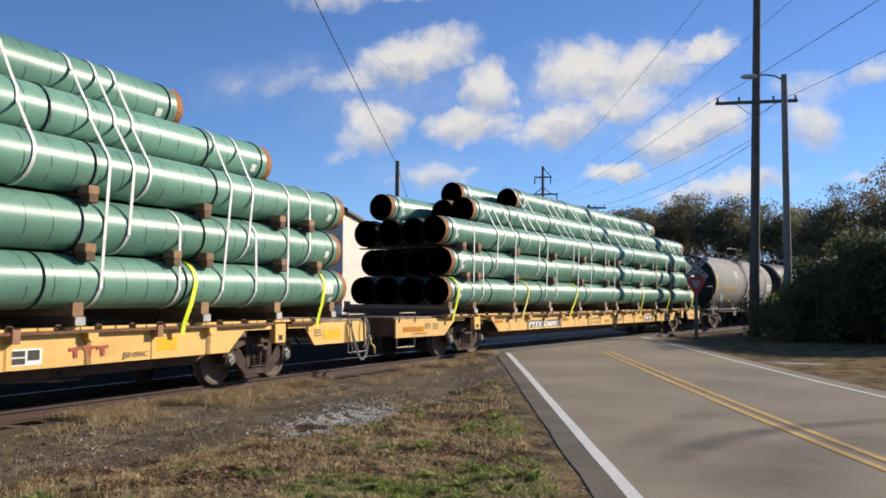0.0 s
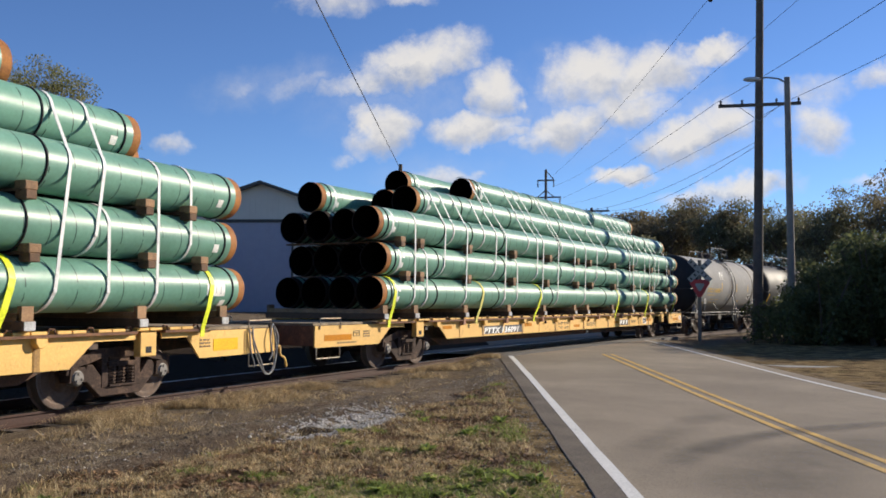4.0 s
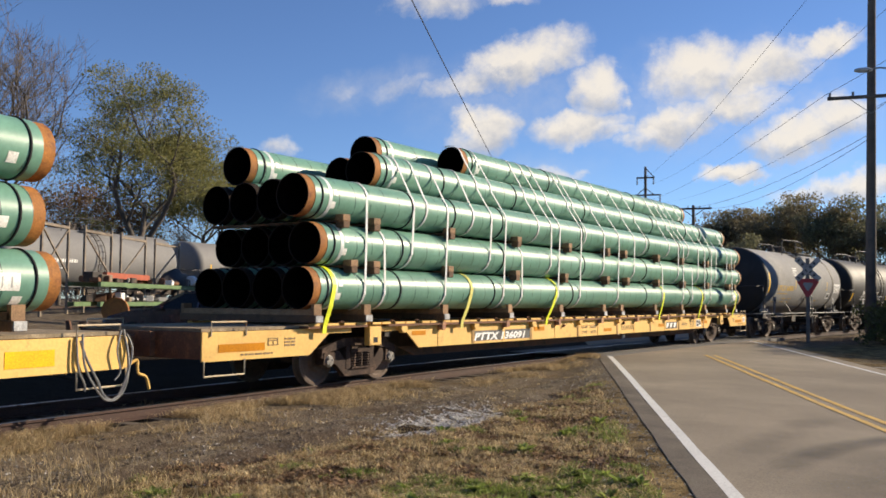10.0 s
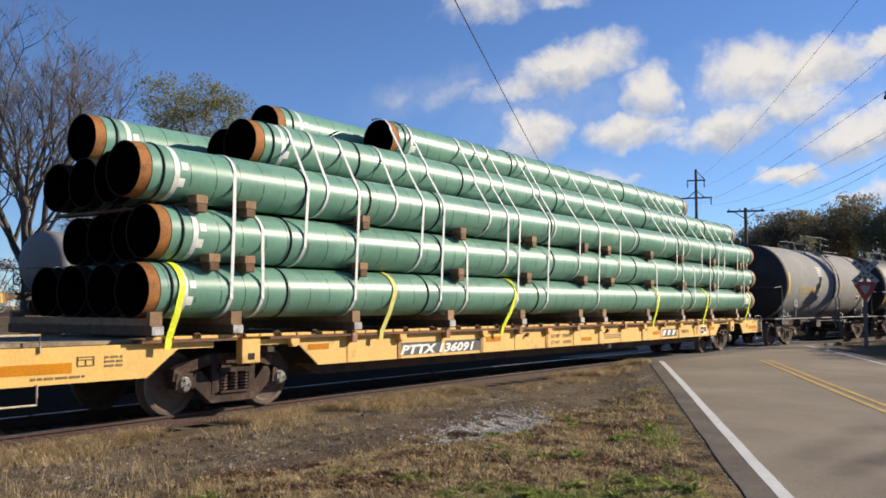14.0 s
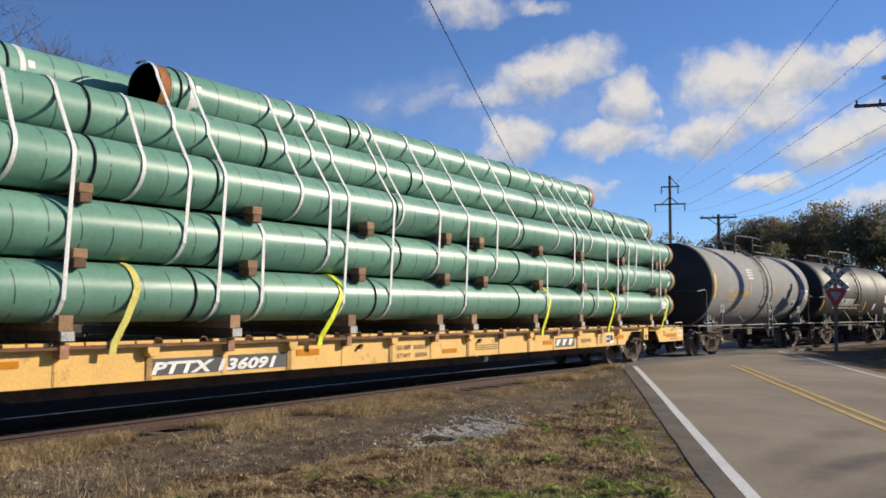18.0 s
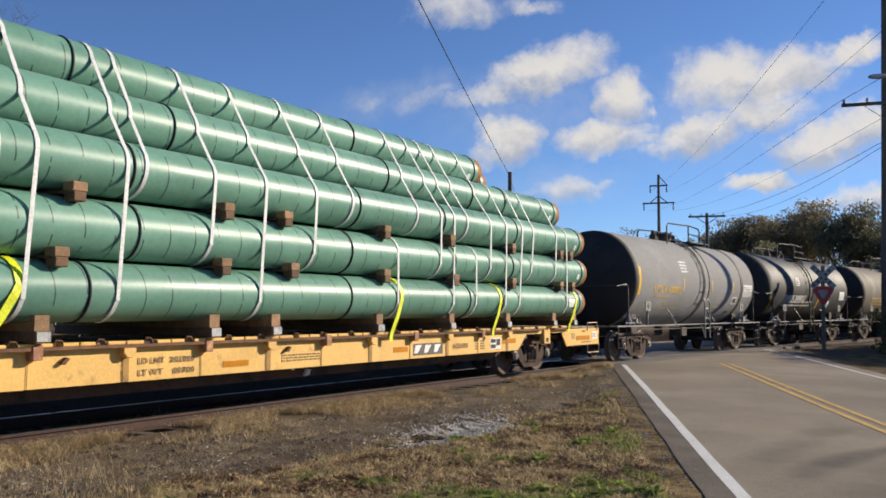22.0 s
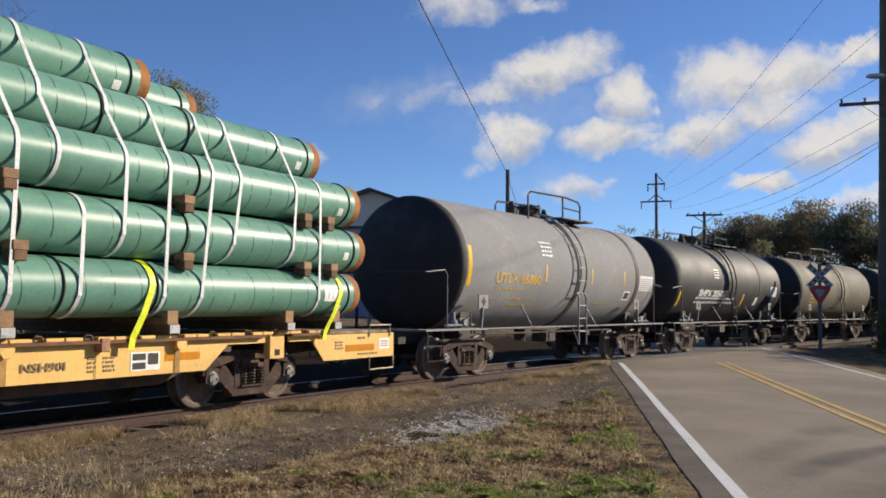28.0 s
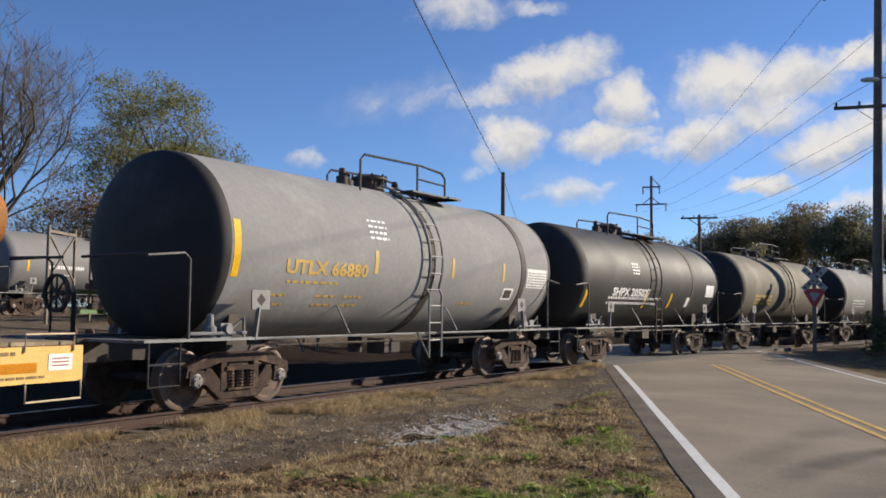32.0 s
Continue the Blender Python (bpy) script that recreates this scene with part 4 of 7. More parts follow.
def pipe(lat, z, x0, x1, rings, near=True, sheet=False, label="green coated steel pipe with rusty bare ends", tape=True):
    """One coated pipe lying along a car: shell with bore, bare ends, rope rings, tape and paper tags. lat: metres towards the near side."""
    p = thing("pipe", label, "pipe", group="pipes loaded on flatcars")
    c = (0, -lat, z)
    r = PIPE_R
    bm = bmesh.new()
    turned(bm, [(x0 + 0.17, r), (x1 - 0.17, r)], 40, "x", c)
    for f in [f for f in bm.faces if len(f.verts) > 4]:
        bm.faces.remove(f)
    part("shell", bm, COAT, p, smooth=50)
    for xe, d in ((x0, 1), (x1, -1)):
        bm = bmesh.new()
        turned(bm, [(xe + d * 0.17, r), (xe + d * 0.165, r - 0.006), (xe, r - 0.006), (xe, r - 0.022), (xe + d * 0.02, r - 0.022)], 40, "x", c)
        for f in [f for f in bm.faces if len(f.verts) > 4]:
            bm.faces.remove(f)
        for f in bm.faces:
            f.material_index = 1 if abs(f.calc_center_median().x - xe) < 0.03 else 0
        # shade painted near-black on every lip and on the inner pipes' left ends
        part("bare_end", bm, [BARE if near or d < 0 else SHADE_BLACK, SHADE_BLACK], p, "rusty bare steel pipe end" if near else "steel end of an inner pipe with painted shade", smooth=50)
        # bore lining, its inner darkness put into the colour
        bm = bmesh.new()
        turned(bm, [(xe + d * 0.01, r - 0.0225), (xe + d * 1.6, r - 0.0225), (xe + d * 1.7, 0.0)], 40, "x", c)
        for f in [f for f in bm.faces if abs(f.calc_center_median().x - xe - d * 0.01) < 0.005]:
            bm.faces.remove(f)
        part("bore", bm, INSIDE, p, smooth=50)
        if tape and d > 0:
            bm = bmesh.new()
            turned(bm, [(xe + d * 0.50, r + 0.001), (xe + d * 0.50, r + 0.004), (xe + d * 0.58, r + 0.004), (xe + d * 0.58, r + 0.001)], 40, "x", c)
            for f in [f for f in bm.faces if len(f.verts) > 4]:
                bm.faces.remove(f)
            part("tape_band", bm, TAPE, p, smooth=50)
        for th, w, h, dx in (((2.75, 0.10, 0.12, 0.62), (3.35, 0.10, 0.10, 0.66)) if d > 0 else ((2.62 + 0.5 * noise.noise(Vector((lat * 9, z * 7, 1))), 0.13, 0.13, 0.55),)):
            bm = bmesh.new()
            x = xe + d * dx
            rows = [[bm.verts.new((x + i * w / 2, c[1] + (r + 0.004) * math.cos(th + j * h / 6 / r), z - (r + 0.004) * math.sin(th + j * h / 6 / r))) for i in (-1, 1)] for j in (-3, -2, -1, 0, 1, 2, 3)]
            for a, b in zip(rows, rows[1:]):
                bm.faces.new((a[0], a[1], b[1], b[0]))
            part("paper_tag", bm, PAPER, p)
    if sheet:
        sh = None
        for dx, w, t0, t1, lift, mat in ((0.78, 0.46, 2.80, 3.35, 0.003, PAPER), (0.90, 0.02, 2.9, 3.24, 0.005, PRINT), (0.78, 0.015, 2.9, 3.24, 0.005, PRINT), (0.66, 0.02, 2.9, 3.24, 0.005, PRINT)):
            bm = bmesh.new()
            rows = [[bm.verts.new((x1 - dx + i * w / 2, c[1] + (r + lift) * math.cos(t0 + (t1 - t0) * j / 6), z - (r + lift) * math.sin(t0 + (t1 - t0) * j / 6))) for i in (-1, 1)] for j in range(7)]
            for a, b in zip(rows, rows[1:]):
                bm.faces.new((a[0], a[1], b[1], b[0]))
            if sh is None:
                sh = part("paper_sheet", bm, mat, p, "white taped paper sheet")
            else:
                part("print_block", bm, mat, sh)
    for xr in [x0 + 0.34, x1 - 0.34] + list(rings):
        bm = bmesh.new()
        ring = [(xr - 0.018, r), (xr - 0.014, r + 0.013), (xr, r + 0.018), (xr + 0.014, r + 0.013), (xr + 0.018, r)]
        turned(bm, ring, 40, "x", c)
        for f in [f for f in bm.faces if len(f.verts) > 4]:
            bm.faces.remove(f)
        part("rope_ring", bm, BLACK, p, smooth=60)
    return p


Z1, Z2, Z3, Z4, Z5 = 1.638, 2.37, 3.12, 3.81, 4.45
LATS4, LATS3, LATS2 = (1.20, 0.40, -0.40, -1.20), (0.80, 0.0, -0.80), (0.40, -0.40)


def strap_over(bm, x0, x1, path, w=0.055, t=0.008):
    """A flat band through (x offset 0..1, y, z) points."""
    pts = [Vector((x0 + (x1 - x0) * u, y, z)) for u, y, z in path]
    prev = None
    for i, p in enumerate(pts):
        e = (pts[min(i + 1, len(pts) - 1)] - pts[max(i - 1, 0)]).normalized()
        side = Vector((1, 0, 0)) - e * e.x
        side.normalize()
        n = side.cross(e).normalized()
        ring = [bm.verts.new(p + side * a * w / 2 + n * b * t / 2) for a, b in ((-1, -1), (1, -1), (1, 1), (-1, 1))]
        if prev:
            for k in range(4):
                bm.faces.new((prev[k], prev[(k + 1) % 4], ring[(k + 1) % 4], ring[k]))
        prev = ring


def wrap(row_from, row_to):
    """Points of a strap that hugs the near faces of the pipes, from the top of one tier down under another."""
    tiers = [(1.20, Z1), (1.20, Z2), (1.20, Z3), (0.80, Z4), (0.40, Z5)]
    r = PIPE_R + 0.010
    pts = []
    lat, z = tiers[row_from]
    for th in [1.9 - 0.16 * i for i in range(11)]:
        pts.append((-(lat + r * math.cos(th)), z + r * math.sin(th)))
    for k in range(row_from - 1, row_to - 1, -1):
        lat2, z2 = tiers[k]
        if k < 2 or row_from < 3:
            pts.append((-(lat2 + r), z2 + 0.1))
            pts.append((-(lat2 + r), z2 - 0.1))
        else:
            for th in (0.75, 0.6, 0.45, 0.3, 0.15, 0.0):
                pts.append((-(lat2 + r * math.cos(th)), z2 + r * math.sin(th)))
    lat, z = tiers[row_to]
    for th in [-0.2 - 0.145 * i for i in range(10)]:
        pts.append((-(lat + r * math.cos(th)), z + r * math.sin(th)))
    return pts


def load_gear(xs_blocks1, blocks2, blocks3, straps, yellow):
    """Dunnage beams under the load, blocks between the tiers, and the straps."""
    dun = thing("dunnage", "rough brown wooden beams and blocks under the pipes", "dunnage")
    for x in xs_blocks1:
        bm = bmesh.new()
        box(bm, x - 0.10, x + 0.10, -1.56, 1.56, 1.076, 1.20)
        bmesh.ops.bevel(bm, geom=bm.edges[:], offset=0.012, segments=1, affect="EDGES")
        be = part("beam", bm, WOOD, dun)
        bm = bmesh.new()
        box(bm, x - 0.085, x + 0.085, -1.572, -1.56, 1.085, 1.19)
        part("white_painted_end", bm, CHALK, be, "white painted beam end")
        bm = bmesh.new()
        box(bm, x - 0.09, x + 0.09, -1.50, 1.50, 1.20, 1.288)
        part("riser", bm, WOOD_PALE, dun)
        for sgn in (-1, 1):
            bm = bmesh.new()
            prism(bm, [(x - 0.09, 1.20), (x + 0.09, 1.20), (x + 0.09, 1.37), (x - 0.09, 1.37)], sgn * 1.53, sgn * 1.46)
            part("chock", bm, WOOD_PALE, dun)
    for xs, zz in ((blocks2, (Z1 + Z2) / 2), (blocks3, (Z2 + Z3) / 2)):
        for x in xs:
            bm = bmesh.new()
            box(bm, x - 0.10, x + 0.10, -1.50, 1.50, zz - 0.018, zz + 0.018)
            b0 = part("separator", bm, WOOD, dun)
            for dz0, dz1, w in ((0.0, 0.11, 0.10), (-0.11, 0.0, 0.085)):
                bm = bmesh.new()
                box(bm, x - w, x + w, -1.58, -1.40, zz + dz0, zz + dz1)
                bmesh.ops.bevel(bm, geom=bm.edges[:], offset=0.01, segments=1, affect="EDGES")
                part("block", bm, WOOD if dz0 < 0 else WOOD_PALE, dun)
    st = thing("load_straps", "white webbing straps round the stacked pipes", "straps")
    for xt, xb, a, b in straps:
        pts = wrap(a, b)
        tot = len(pts) - 1
        bm = bmesh.new()
        strap_over(bm, xt, xb, [(min(1.0, (pts[0][1] - z) / (pts[0][1] - pts[-1][1])), y, z) for i, (y, z) in enumerate(pts)])
        part("strap", bm, STRAP, st)
    for x, dx, mat in yellow:
        bm = bmesh.new()
        r = PIPE_R + 0.012
        path = [(0.0, -(1.20 + r * math.cos(th)), Z1 + r * math.sin(th)) for th in (1.5, 1.3, 1.1, 0.9, 0.7, 0.5, 0.3, 0.15)]
        path += [(0.12, -(1.20 + r), Z1 - 0.05), (0.45, -1.545, Z1 - 0.30), (0.93, -1.495, 1.035), (1.0, -1.49, 0.90)]
        strap_over(bm, x, x + dx, path, 0.10)
        part("ratchet_strap", bm, mat, st, "bright yellow-green ratchet strap")
    return [dun, st]


def tank_car(q0, length, ta, tb, c0, c1, zc, rad, shell, label, ladder_x, plat, belt=None, head=HEAD_BLACK):
    """A tank car: x from its left striker; c0..c1 the straight shell; heads are half as deep as wide."""
    car = thing("tank_car", label, "tank car", group="tank cars of the train")
    hd = rad * (0.28 if c0 > 1.5 else 0.45)
    bm = bmesh.new()
    prof = [(c0 + 0.10, rad), (c0 + (c1 - c0) * 0.5, rad), (c1 - 0.10, rad)]
    turned(bm, prof, 64, "x", (0, 0, zc))
    for f in [f for f in bm.faces if len(f.verts) > 4]:
        bm.faces.remove(f)
    part("tank_shell", bm, shell, car, smooth=50)
    for xe, d in ((c0, -1), (c1, 1)):
        bm = bmesh.new()
        prof = [(xe - d * 0.10, rad)] + [(xe + d * hd * math.sin(a), rad * math.cos(a)) for a in (0, 0.2, 0.4, 0.6, 0.8, 1.0, 1.2, 1.4)] + [(xe + d * hd, 0.0)]
        prof = [(xe - d * 0.10, rad - 0.0005)] + [(x, r) for x, r in prof[1:]]
        turned(bm, prof, 64, "x", (0, 0, zc))
        for f in [f for f in bm.faces if len(f.verts) > 4 and abs(f.calc_center_median().x - xe + d * 0.10) < 0.01]:
            bm.faces.remove(f)
        part("tank_head", bm, head, car, "sooty black tank head" if head is HEAD_BLACK else "", smooth=50)
    for xb in ([] if belt is None else belt):
        bm = bmesh.new()
        turned(bm, [(xb - 0.11, rad), (xb - 0.11, rad + 0.012), (xb + 0.11, rad + 0.012), (xb + 0.11, rad)], 64, "x", (0, 0, zc))
        part("shell_band", bm, STEEL_DARK, car, "dark band round the tank", smooth=40)
    # stub sills, bolsters, saddles
    for xb, xe, d in ((ta, 0.0, -1), (tb, length, 1)):
        bm = bmesh.new()
        box(bm, min(xb - d * 1.3, xe), max(xb - d * 1.3, xe), -0.33, 0.33, 0.70, 1.02)
        part("stub_sill", bm, STEEL_DARK, car)
        bm = bmesh.new()
        prism(bm, [(xb - 0.22, 0.78), (xb + 0.22, 0.78), (xb + 0.16, zc - rad * 0.62), (xb - 0.16, zc - rad * 0.62)], -1.0, 1.0)
        part("saddle", bm, STEEL_DARK, car)
        coupler(car, xe, d)
        # end platform with steps and hand rails
        bm = bmesh.new()
        x0, x1 = xe - d * 0.12, xe - d * 2.4
        for y in (-1.42, -1.22, 1.22, 1.42):
            box(bm, min(x0, x1), max(x0, x1), y - 0.05, y + 0.05, 0.985, 1.02)
        box(bm, min(x0, x0 - d * 0.35), max(x0, x0 - d * 0.35), -1.42, 1.42, 0.98, 1.015)
        pl = part("end_platform", bm, GALV, car)
        bm = bmesh.new()
        xv = xe - d * 1.55
        turned(bm, [(1.02, 0.10), (1.16, 0.10), (1.20, 0.06), (1.34, 0.05), (1.35, 0.0)], 12, "z", (xv, -1.15, 0))
        turned(bm, [(-1.32, 0.07), (-1.05, 0.07)], 10, "y", (xv - d * 0.22, 0, 1.14))
        box(bm, xv + 0.12, xv + 0.34, -1.25, -1.05, 1.02, 1.22)
        rod(bm, [(xv - 0.5, -1.28, 1.08), (xv + 0.6, -1.28, 1.08)], 0.025, 6)
        rod(bm, [(xv + 0.35, -1.2, 1.12), (xv + 0.62, -1.2, 1.30), (xv + 0.62, -1.2, 1.02)], 0.02, 6)
        part("valve_gear", bm, GALV, pl)
        for sgn in (-1, 1):
            y = sgn * 1.44
            bm = bmesh.new()
            a0, a1 = x0 - d * 0.15, x0 - d * 1.25
            loop(bm, [(x0 - d * 0.02, sgn * 0.2, 2.1), (x0 - d * 0.02, y - sgn * 0.08, 2.12), (x0 - d * 0.06, y - sgn * 0.02, 2.10), (x0 - d * 0.66, y, 2.16), (x0 - d * 0.76, y, 2.08), (x0 - d * 0.76, y, 1.0)], 0.020)
            part("hand_rail", bm, RAILING, pl)
            bm = bmesh.new()
            loop(bm, [(x0 - d * 0.10, y, 1.0), (x0 - d * 0.10, y, 0.42), (x0 - d * 0.62, y, 0.42), (x0 - d * 0.62, y, 1.0)], 0.017)
            loop(bm, [(x0 - d * 0.10, y, 0.70), (x0 - d * 0.62, y, 0.70)], 0.015)
            part("corner_step", bm, RAILING, pl)
            bm = bmesh.new()
            beam(bm, (xe - d * 2.15, y, 0.98), (xe - d * 2.22, y, 1.45), 0.07, 0.03)
            part("saddle_brace", bm, GALV, car)
            bm = bmesh.new()
            box(bm, xe - d * 2.26 - 0.19, xe - d * 2.26 + 0.19, y - 0.012, y + 0.012, 1.42, 1.70)
            card = part("placard_holder", bm, GALV, car)
            bm = bmesh.new()
            prism(bm, [(xe - d * 2.26 - 0.09, 1.56), (xe - d * 2.26, 1.65), (xe - d * 2.26 + 0.09, 1.56), (xe - d * 2.26, 1.47)], y + sgn * 0.012, y + sgn * 0.016)
            part("placard", bm, STEEL_DARK, card)
    # running rail along the side
    for sgn in (-1, 1):
        bm = bmesh.new()
        rod(bm, [(2.3, sgn * 1.45, 1.0), (length - 2.3, sgn * 1.45, 1.0)], 0.022)
        xk = 4.4
        while xk < length - 2.4:
            rod(bm, [(xk, sgn * 1.45, 1.03), (xk + 0.05, sgn * (rad * 0.80), zc - rad * 0.6)], 0.016)
            xk += 3.5
        part("side_hand_rail", bm, GALV, car)
    # brake gear under the belly
    bm = bmesh.new()
    mid = length / 2
    rod(bm, [(ta + 1, -0.9, 0.86), (tb - 1, -0.9, 0.86)], 0.02)
    box(bm, mid - 0.3, mid + 0.2, -0.9, -0.5, 0.62, 0.9)
    rod(bm, [(mid, 0, zc - rad + 0.05), (mid, 0, 0.62)], 0.14, 10)
    part("brake_gear", bm, STEEL_DARK, car)
    bm = bmesh.new()
    turned(bm, [(-0.03, 0.27), (0.03, 0.27), (0.03, 0.235), (-0.03, 0.235)], 20, "x", (0.32, 0.55, 1.62), closed=True)
    for k in range(4):
        beam(bm, (0.32, 0.55 + 0.25 * math.cos(k * 0.785), 1.62 + 0.25 * math.sin(k * 0.785)), (0.32, 0.55 - 0.25 * math.cos(k * 0.785), 1.62 - 0.25 * math.sin(k * 0.785)), 0.02)
    rod(bm, [(0.32, 0.55, 1.62), (0.6, 0.55, 1.62), (0.6, 0.55, 1.0)], 0.035)
    part("brake_wheel", bm, STEEL_DARK, car)
    # ladders, top platform and fittings
    for sgn in (-1, 1):
        bm = bmesh.new()
        a0, a1 = ladder_x - 0.22, ladder_x + 0.22
        pts = []
        for k in range(14):
            th = radians(-20 + 96 * k / 13)
            pts.append((math.cos(th) * (rad + 0.10), zc + math.sin(th) * (rad + 0.10)))
        low = [(1.50, 0.55), (1.50, 1.0), (1.50, zc - 0.62)]
        line = low + pts
        for a in (a0, a1):
            rod(bm, [(a, sgn * y, z) for y, z in line], 0.024, 6)
        tot = 0.0
        for (y0, z0), (y1, z1) in zip(line, line[1:]):
            seg = math.hypot(y1 - y0, z1 - z0)
            k = 0.0
            while tot + seg > 0.32:
                f = 0.32 - tot
                k += f
                fr = k / math.hypot(y1 - y0, z1 - z0)
                rod(bm, [(a0, sgn * (y0 + (y1 - y0) * fr), z0 + (z1 - z0) * fr), (a1, sgn * (y0 + (y1 - y0) * fr), z0 + (z1 - z0) * fr)], 0.014, 5)
                seg -= f
                tot = 0.0
            tot += seg
        rod(bm, [(a0, sgn * 1.5, 0.56), (a0 - 0.35, sgn * 1.47, 1.03)], 0.02)
        rod(bm, [(a1, sgn * 1.5, 0.56), (a1 + 0.05, sgn * 1.47, 1.03)], 0.02)
        part("ladder", bm, GALV if shell is TANK_GREY else STEEL_DARK, car)
    top = zc + rad
    x0, x1 = plat
    bm = bmesh.new()
    for y in (-0.75, 0.75):
        box(bm, x0 + 1.5, x1, y - 0.22, y + 0.22, top - 0.06, top - 0.03)
    box(bm, x1 - 0.5, x1, -1.0, 1.0, top - 0.06, top - 0.02)
    part("top_platform", bm, RAILING, car)
    for y, xa, xb, h in ((-0.66, x0 + 0.2, x1, 0.56), (0.66, x0 + 0.9, x1 + 0.1, 0.46)):
        bm = bmesh.new()
        loop(bm, [(xa, y, top - 0.35), (xa, y, top + h - 0.16), (xa + 0.12, y, top + h - 0.05), (xa + (xb - xa) * 0.66, y, top + h), (xb - 0.25, y, top + h - 0.05), (xb - 0.12, y, top + h - 0.16), (xb - 0.12, y, top - 0.03)], 0.024)
        xp = xa + (xb - xa) * 0.62
        loop(bm, [(xp, y, top - 0.35), (xp, y, top + h)], 0.024)
        loop(bm, [(xp, y, top + h - 0.28), (xb - 0.12, y, top + h - 0.30)], 0.020)
        part("platform_railing", bm, RAILING, car)
    xm = x0 + (x1 - x0) * 0.42
    bm = bmesh.new()
    turned(bm, [(top - 0.1, 0.30), (top + 0.20, 0.30), (top + 0.20, 0.36), (top + 0.24, 0.36), (top + 0.30, 0.22), (top + 0.31, 0.0)], 24, "z", (xm, 0, 0))
    mw = part("manway", bm, STEEL_DARK, car, smooth=40)
    for k in range(8):
        th = k * 0.785
        bm = bmesh.new()
        rod(bm, [(xm + 0.33 * math.cos(th), 0.33 * math.sin(th), top + 0.10), (xm + 0.33 * math.cos(th), 0.33 * math.sin(th), top + 0.30)], 0.025, 6)
        part("manway_bolt", bm, STEEL_DARK, mw)
    for xv, h in ((xm - 1.0, 0.30), (xm - 0.85, 0.2), (xm + 0.75, 0.25)):
        bm = bmesh.new()
        turned(bm, [(top - 0.08, 0.12), (top + h * 0.5, 0.11), (top + h * 0.55, 0.07), (top + h, 0.06), (top + h + 0.02, 0.0)], 12, "z", (xv, -0.1, 0))
        part("safety_valve", bm, STEEL_DARK, car, smooth=40)
    bogie(car, ta)
    bogie(car, tb)
    return car


def on_tank(x, z):
    return Matrix.Translation((x, 0, z))


def tank_panel(car, name, x0, x1, z0, z1, zc, rad, mat, frame_mat=None):
    """A painted or glued patch that follows the tank's round side."""
    bm = bmesh.new()
    n = 6
    a0, a1 = math.asin((z0 - zc) / rad), math.asin((z1 - zc) / rad)
    rows = []
    for i in range(n + 1):
        th = a0 + (a1 - a0) * i / n
        rows.append([bm.verts.new((x, -math.cos(th) * (rad + 0.005), zc + math.sin(th) * (rad + 0.005))) for x in (x0, x1)])
    for a, b in zip(rows, rows[1:]):
        bm.faces.new((a[0], a[1], b[1], b[0]))
    return part(name, bm, mat, car, smooth=60)


def tank_bars(car, x0, x1, z, zc, rad, mat, h=0.05):
    x = x0
    while x < x1:
        w = random.uniform(0.07, 0.16)
        tank_panel(car, "lettering_bar", x, min(x + w, x1), z, z + h, zc, rad, mat)
        x += w + 0.05


# ---- the train ----

car_a = flatcar("A", "yellow flatcar with rusty edges loaded with green pipes")
car_b = flatcar("B", "yellow flatcar with a painted car number under green pipes")
QA, QB = -29.42, 0.0
load_a, load_b = [], []


def stack(out, left, right, rings):
    """left, right: pipe ends tier by tier, near to far; rings: rope rings of the near pipes."""
    for k, (z, lats) in enumerate(((Z1, LATS4), (Z2, LATS4), (Z3, LATS4), (Z4, LATS3), (Z5, LATS2))):
        for i, lat in enumerate(lats):
            rr = rings[k] if i == 0 else [left[k][i] + (right[k][i] - left[k][i]) * f for f in (0.25, 0.5, 0.75)]
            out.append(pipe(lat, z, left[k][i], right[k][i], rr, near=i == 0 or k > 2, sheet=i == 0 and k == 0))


LEFT_B = [(2.13, 2.28, 2.36, 2.48), (2.28, 2.64, 2.8, 2.95), (1.97, 2.35, 2.5, 2.62), (4.22, 4.6, 2.72), (7.90, 5.85)]
RIGHT_B = [(26.54, 26.45, 26.6, 26.4), (26.68, 26.5, 26.3, 26.5), (26.52, 26.5, 26.5, 26.3), (25.9, 25.9, 26.0), (22.55, 24.3)]
RINGS_B = [(4.47, 7.85, 11.69, 16.68, 20.59, 21.99), (4.53, 8.23, 12.38, 16.68, 20, 22.48), (4.83, 6.29, 8.19, 12.28, 16.89, 19.6, 22.68), (6.49, 9.51, 13.27, 18.29, 21.39, 22.88), (11.99, 17.79)]
stack(load_b, LEFT_B, RIGHT_B, RINGS_B)
STRAPS_B = [(3.47, 3.41, 2, 0), (3.98, 3.98, 1, 0), (4.93, 4.78, 3, 1), (5.42, 5.24, 3, 2), (6.06, 5.91, 3, 0), (7.09, 6.93, 3, 2), (7.85, 7.6, 4, 1), (8.43, 8.19, 4, 0),
            (9.08, 9.02, 1, 0), (10.03, 9.81, 4, 2), (10.57, 10.45, 4, 1), (11.08, 10.82, 4, 0), (12.28, 12.05, 4, 0), (12.62, 12.42, 4, 2), (13.73, 13.53, 4, 1),
            (14.72, 14.49, 4, 0), (15.84, 15.68, 4, 1), (16.89, 16.63, 4, 2), (18.02, 17.99, 1, 0), (18.8, 18.59, 4, 2), (19.5, 19.42, 4, 1), (19.98, 19.9, 4, 0),
            (20.52, 20.45, 4, 2), (20.85, 20.79, 1, 0), (21.47, 21.41, 4, 1), (22.18, 22.09, 3, 0), (23.03, 22.73, 3, 0), (23.63, 23.33, 3, 1), (24.82, 24.67, 3, 1), (25.38, 25.36, 2, 0)]
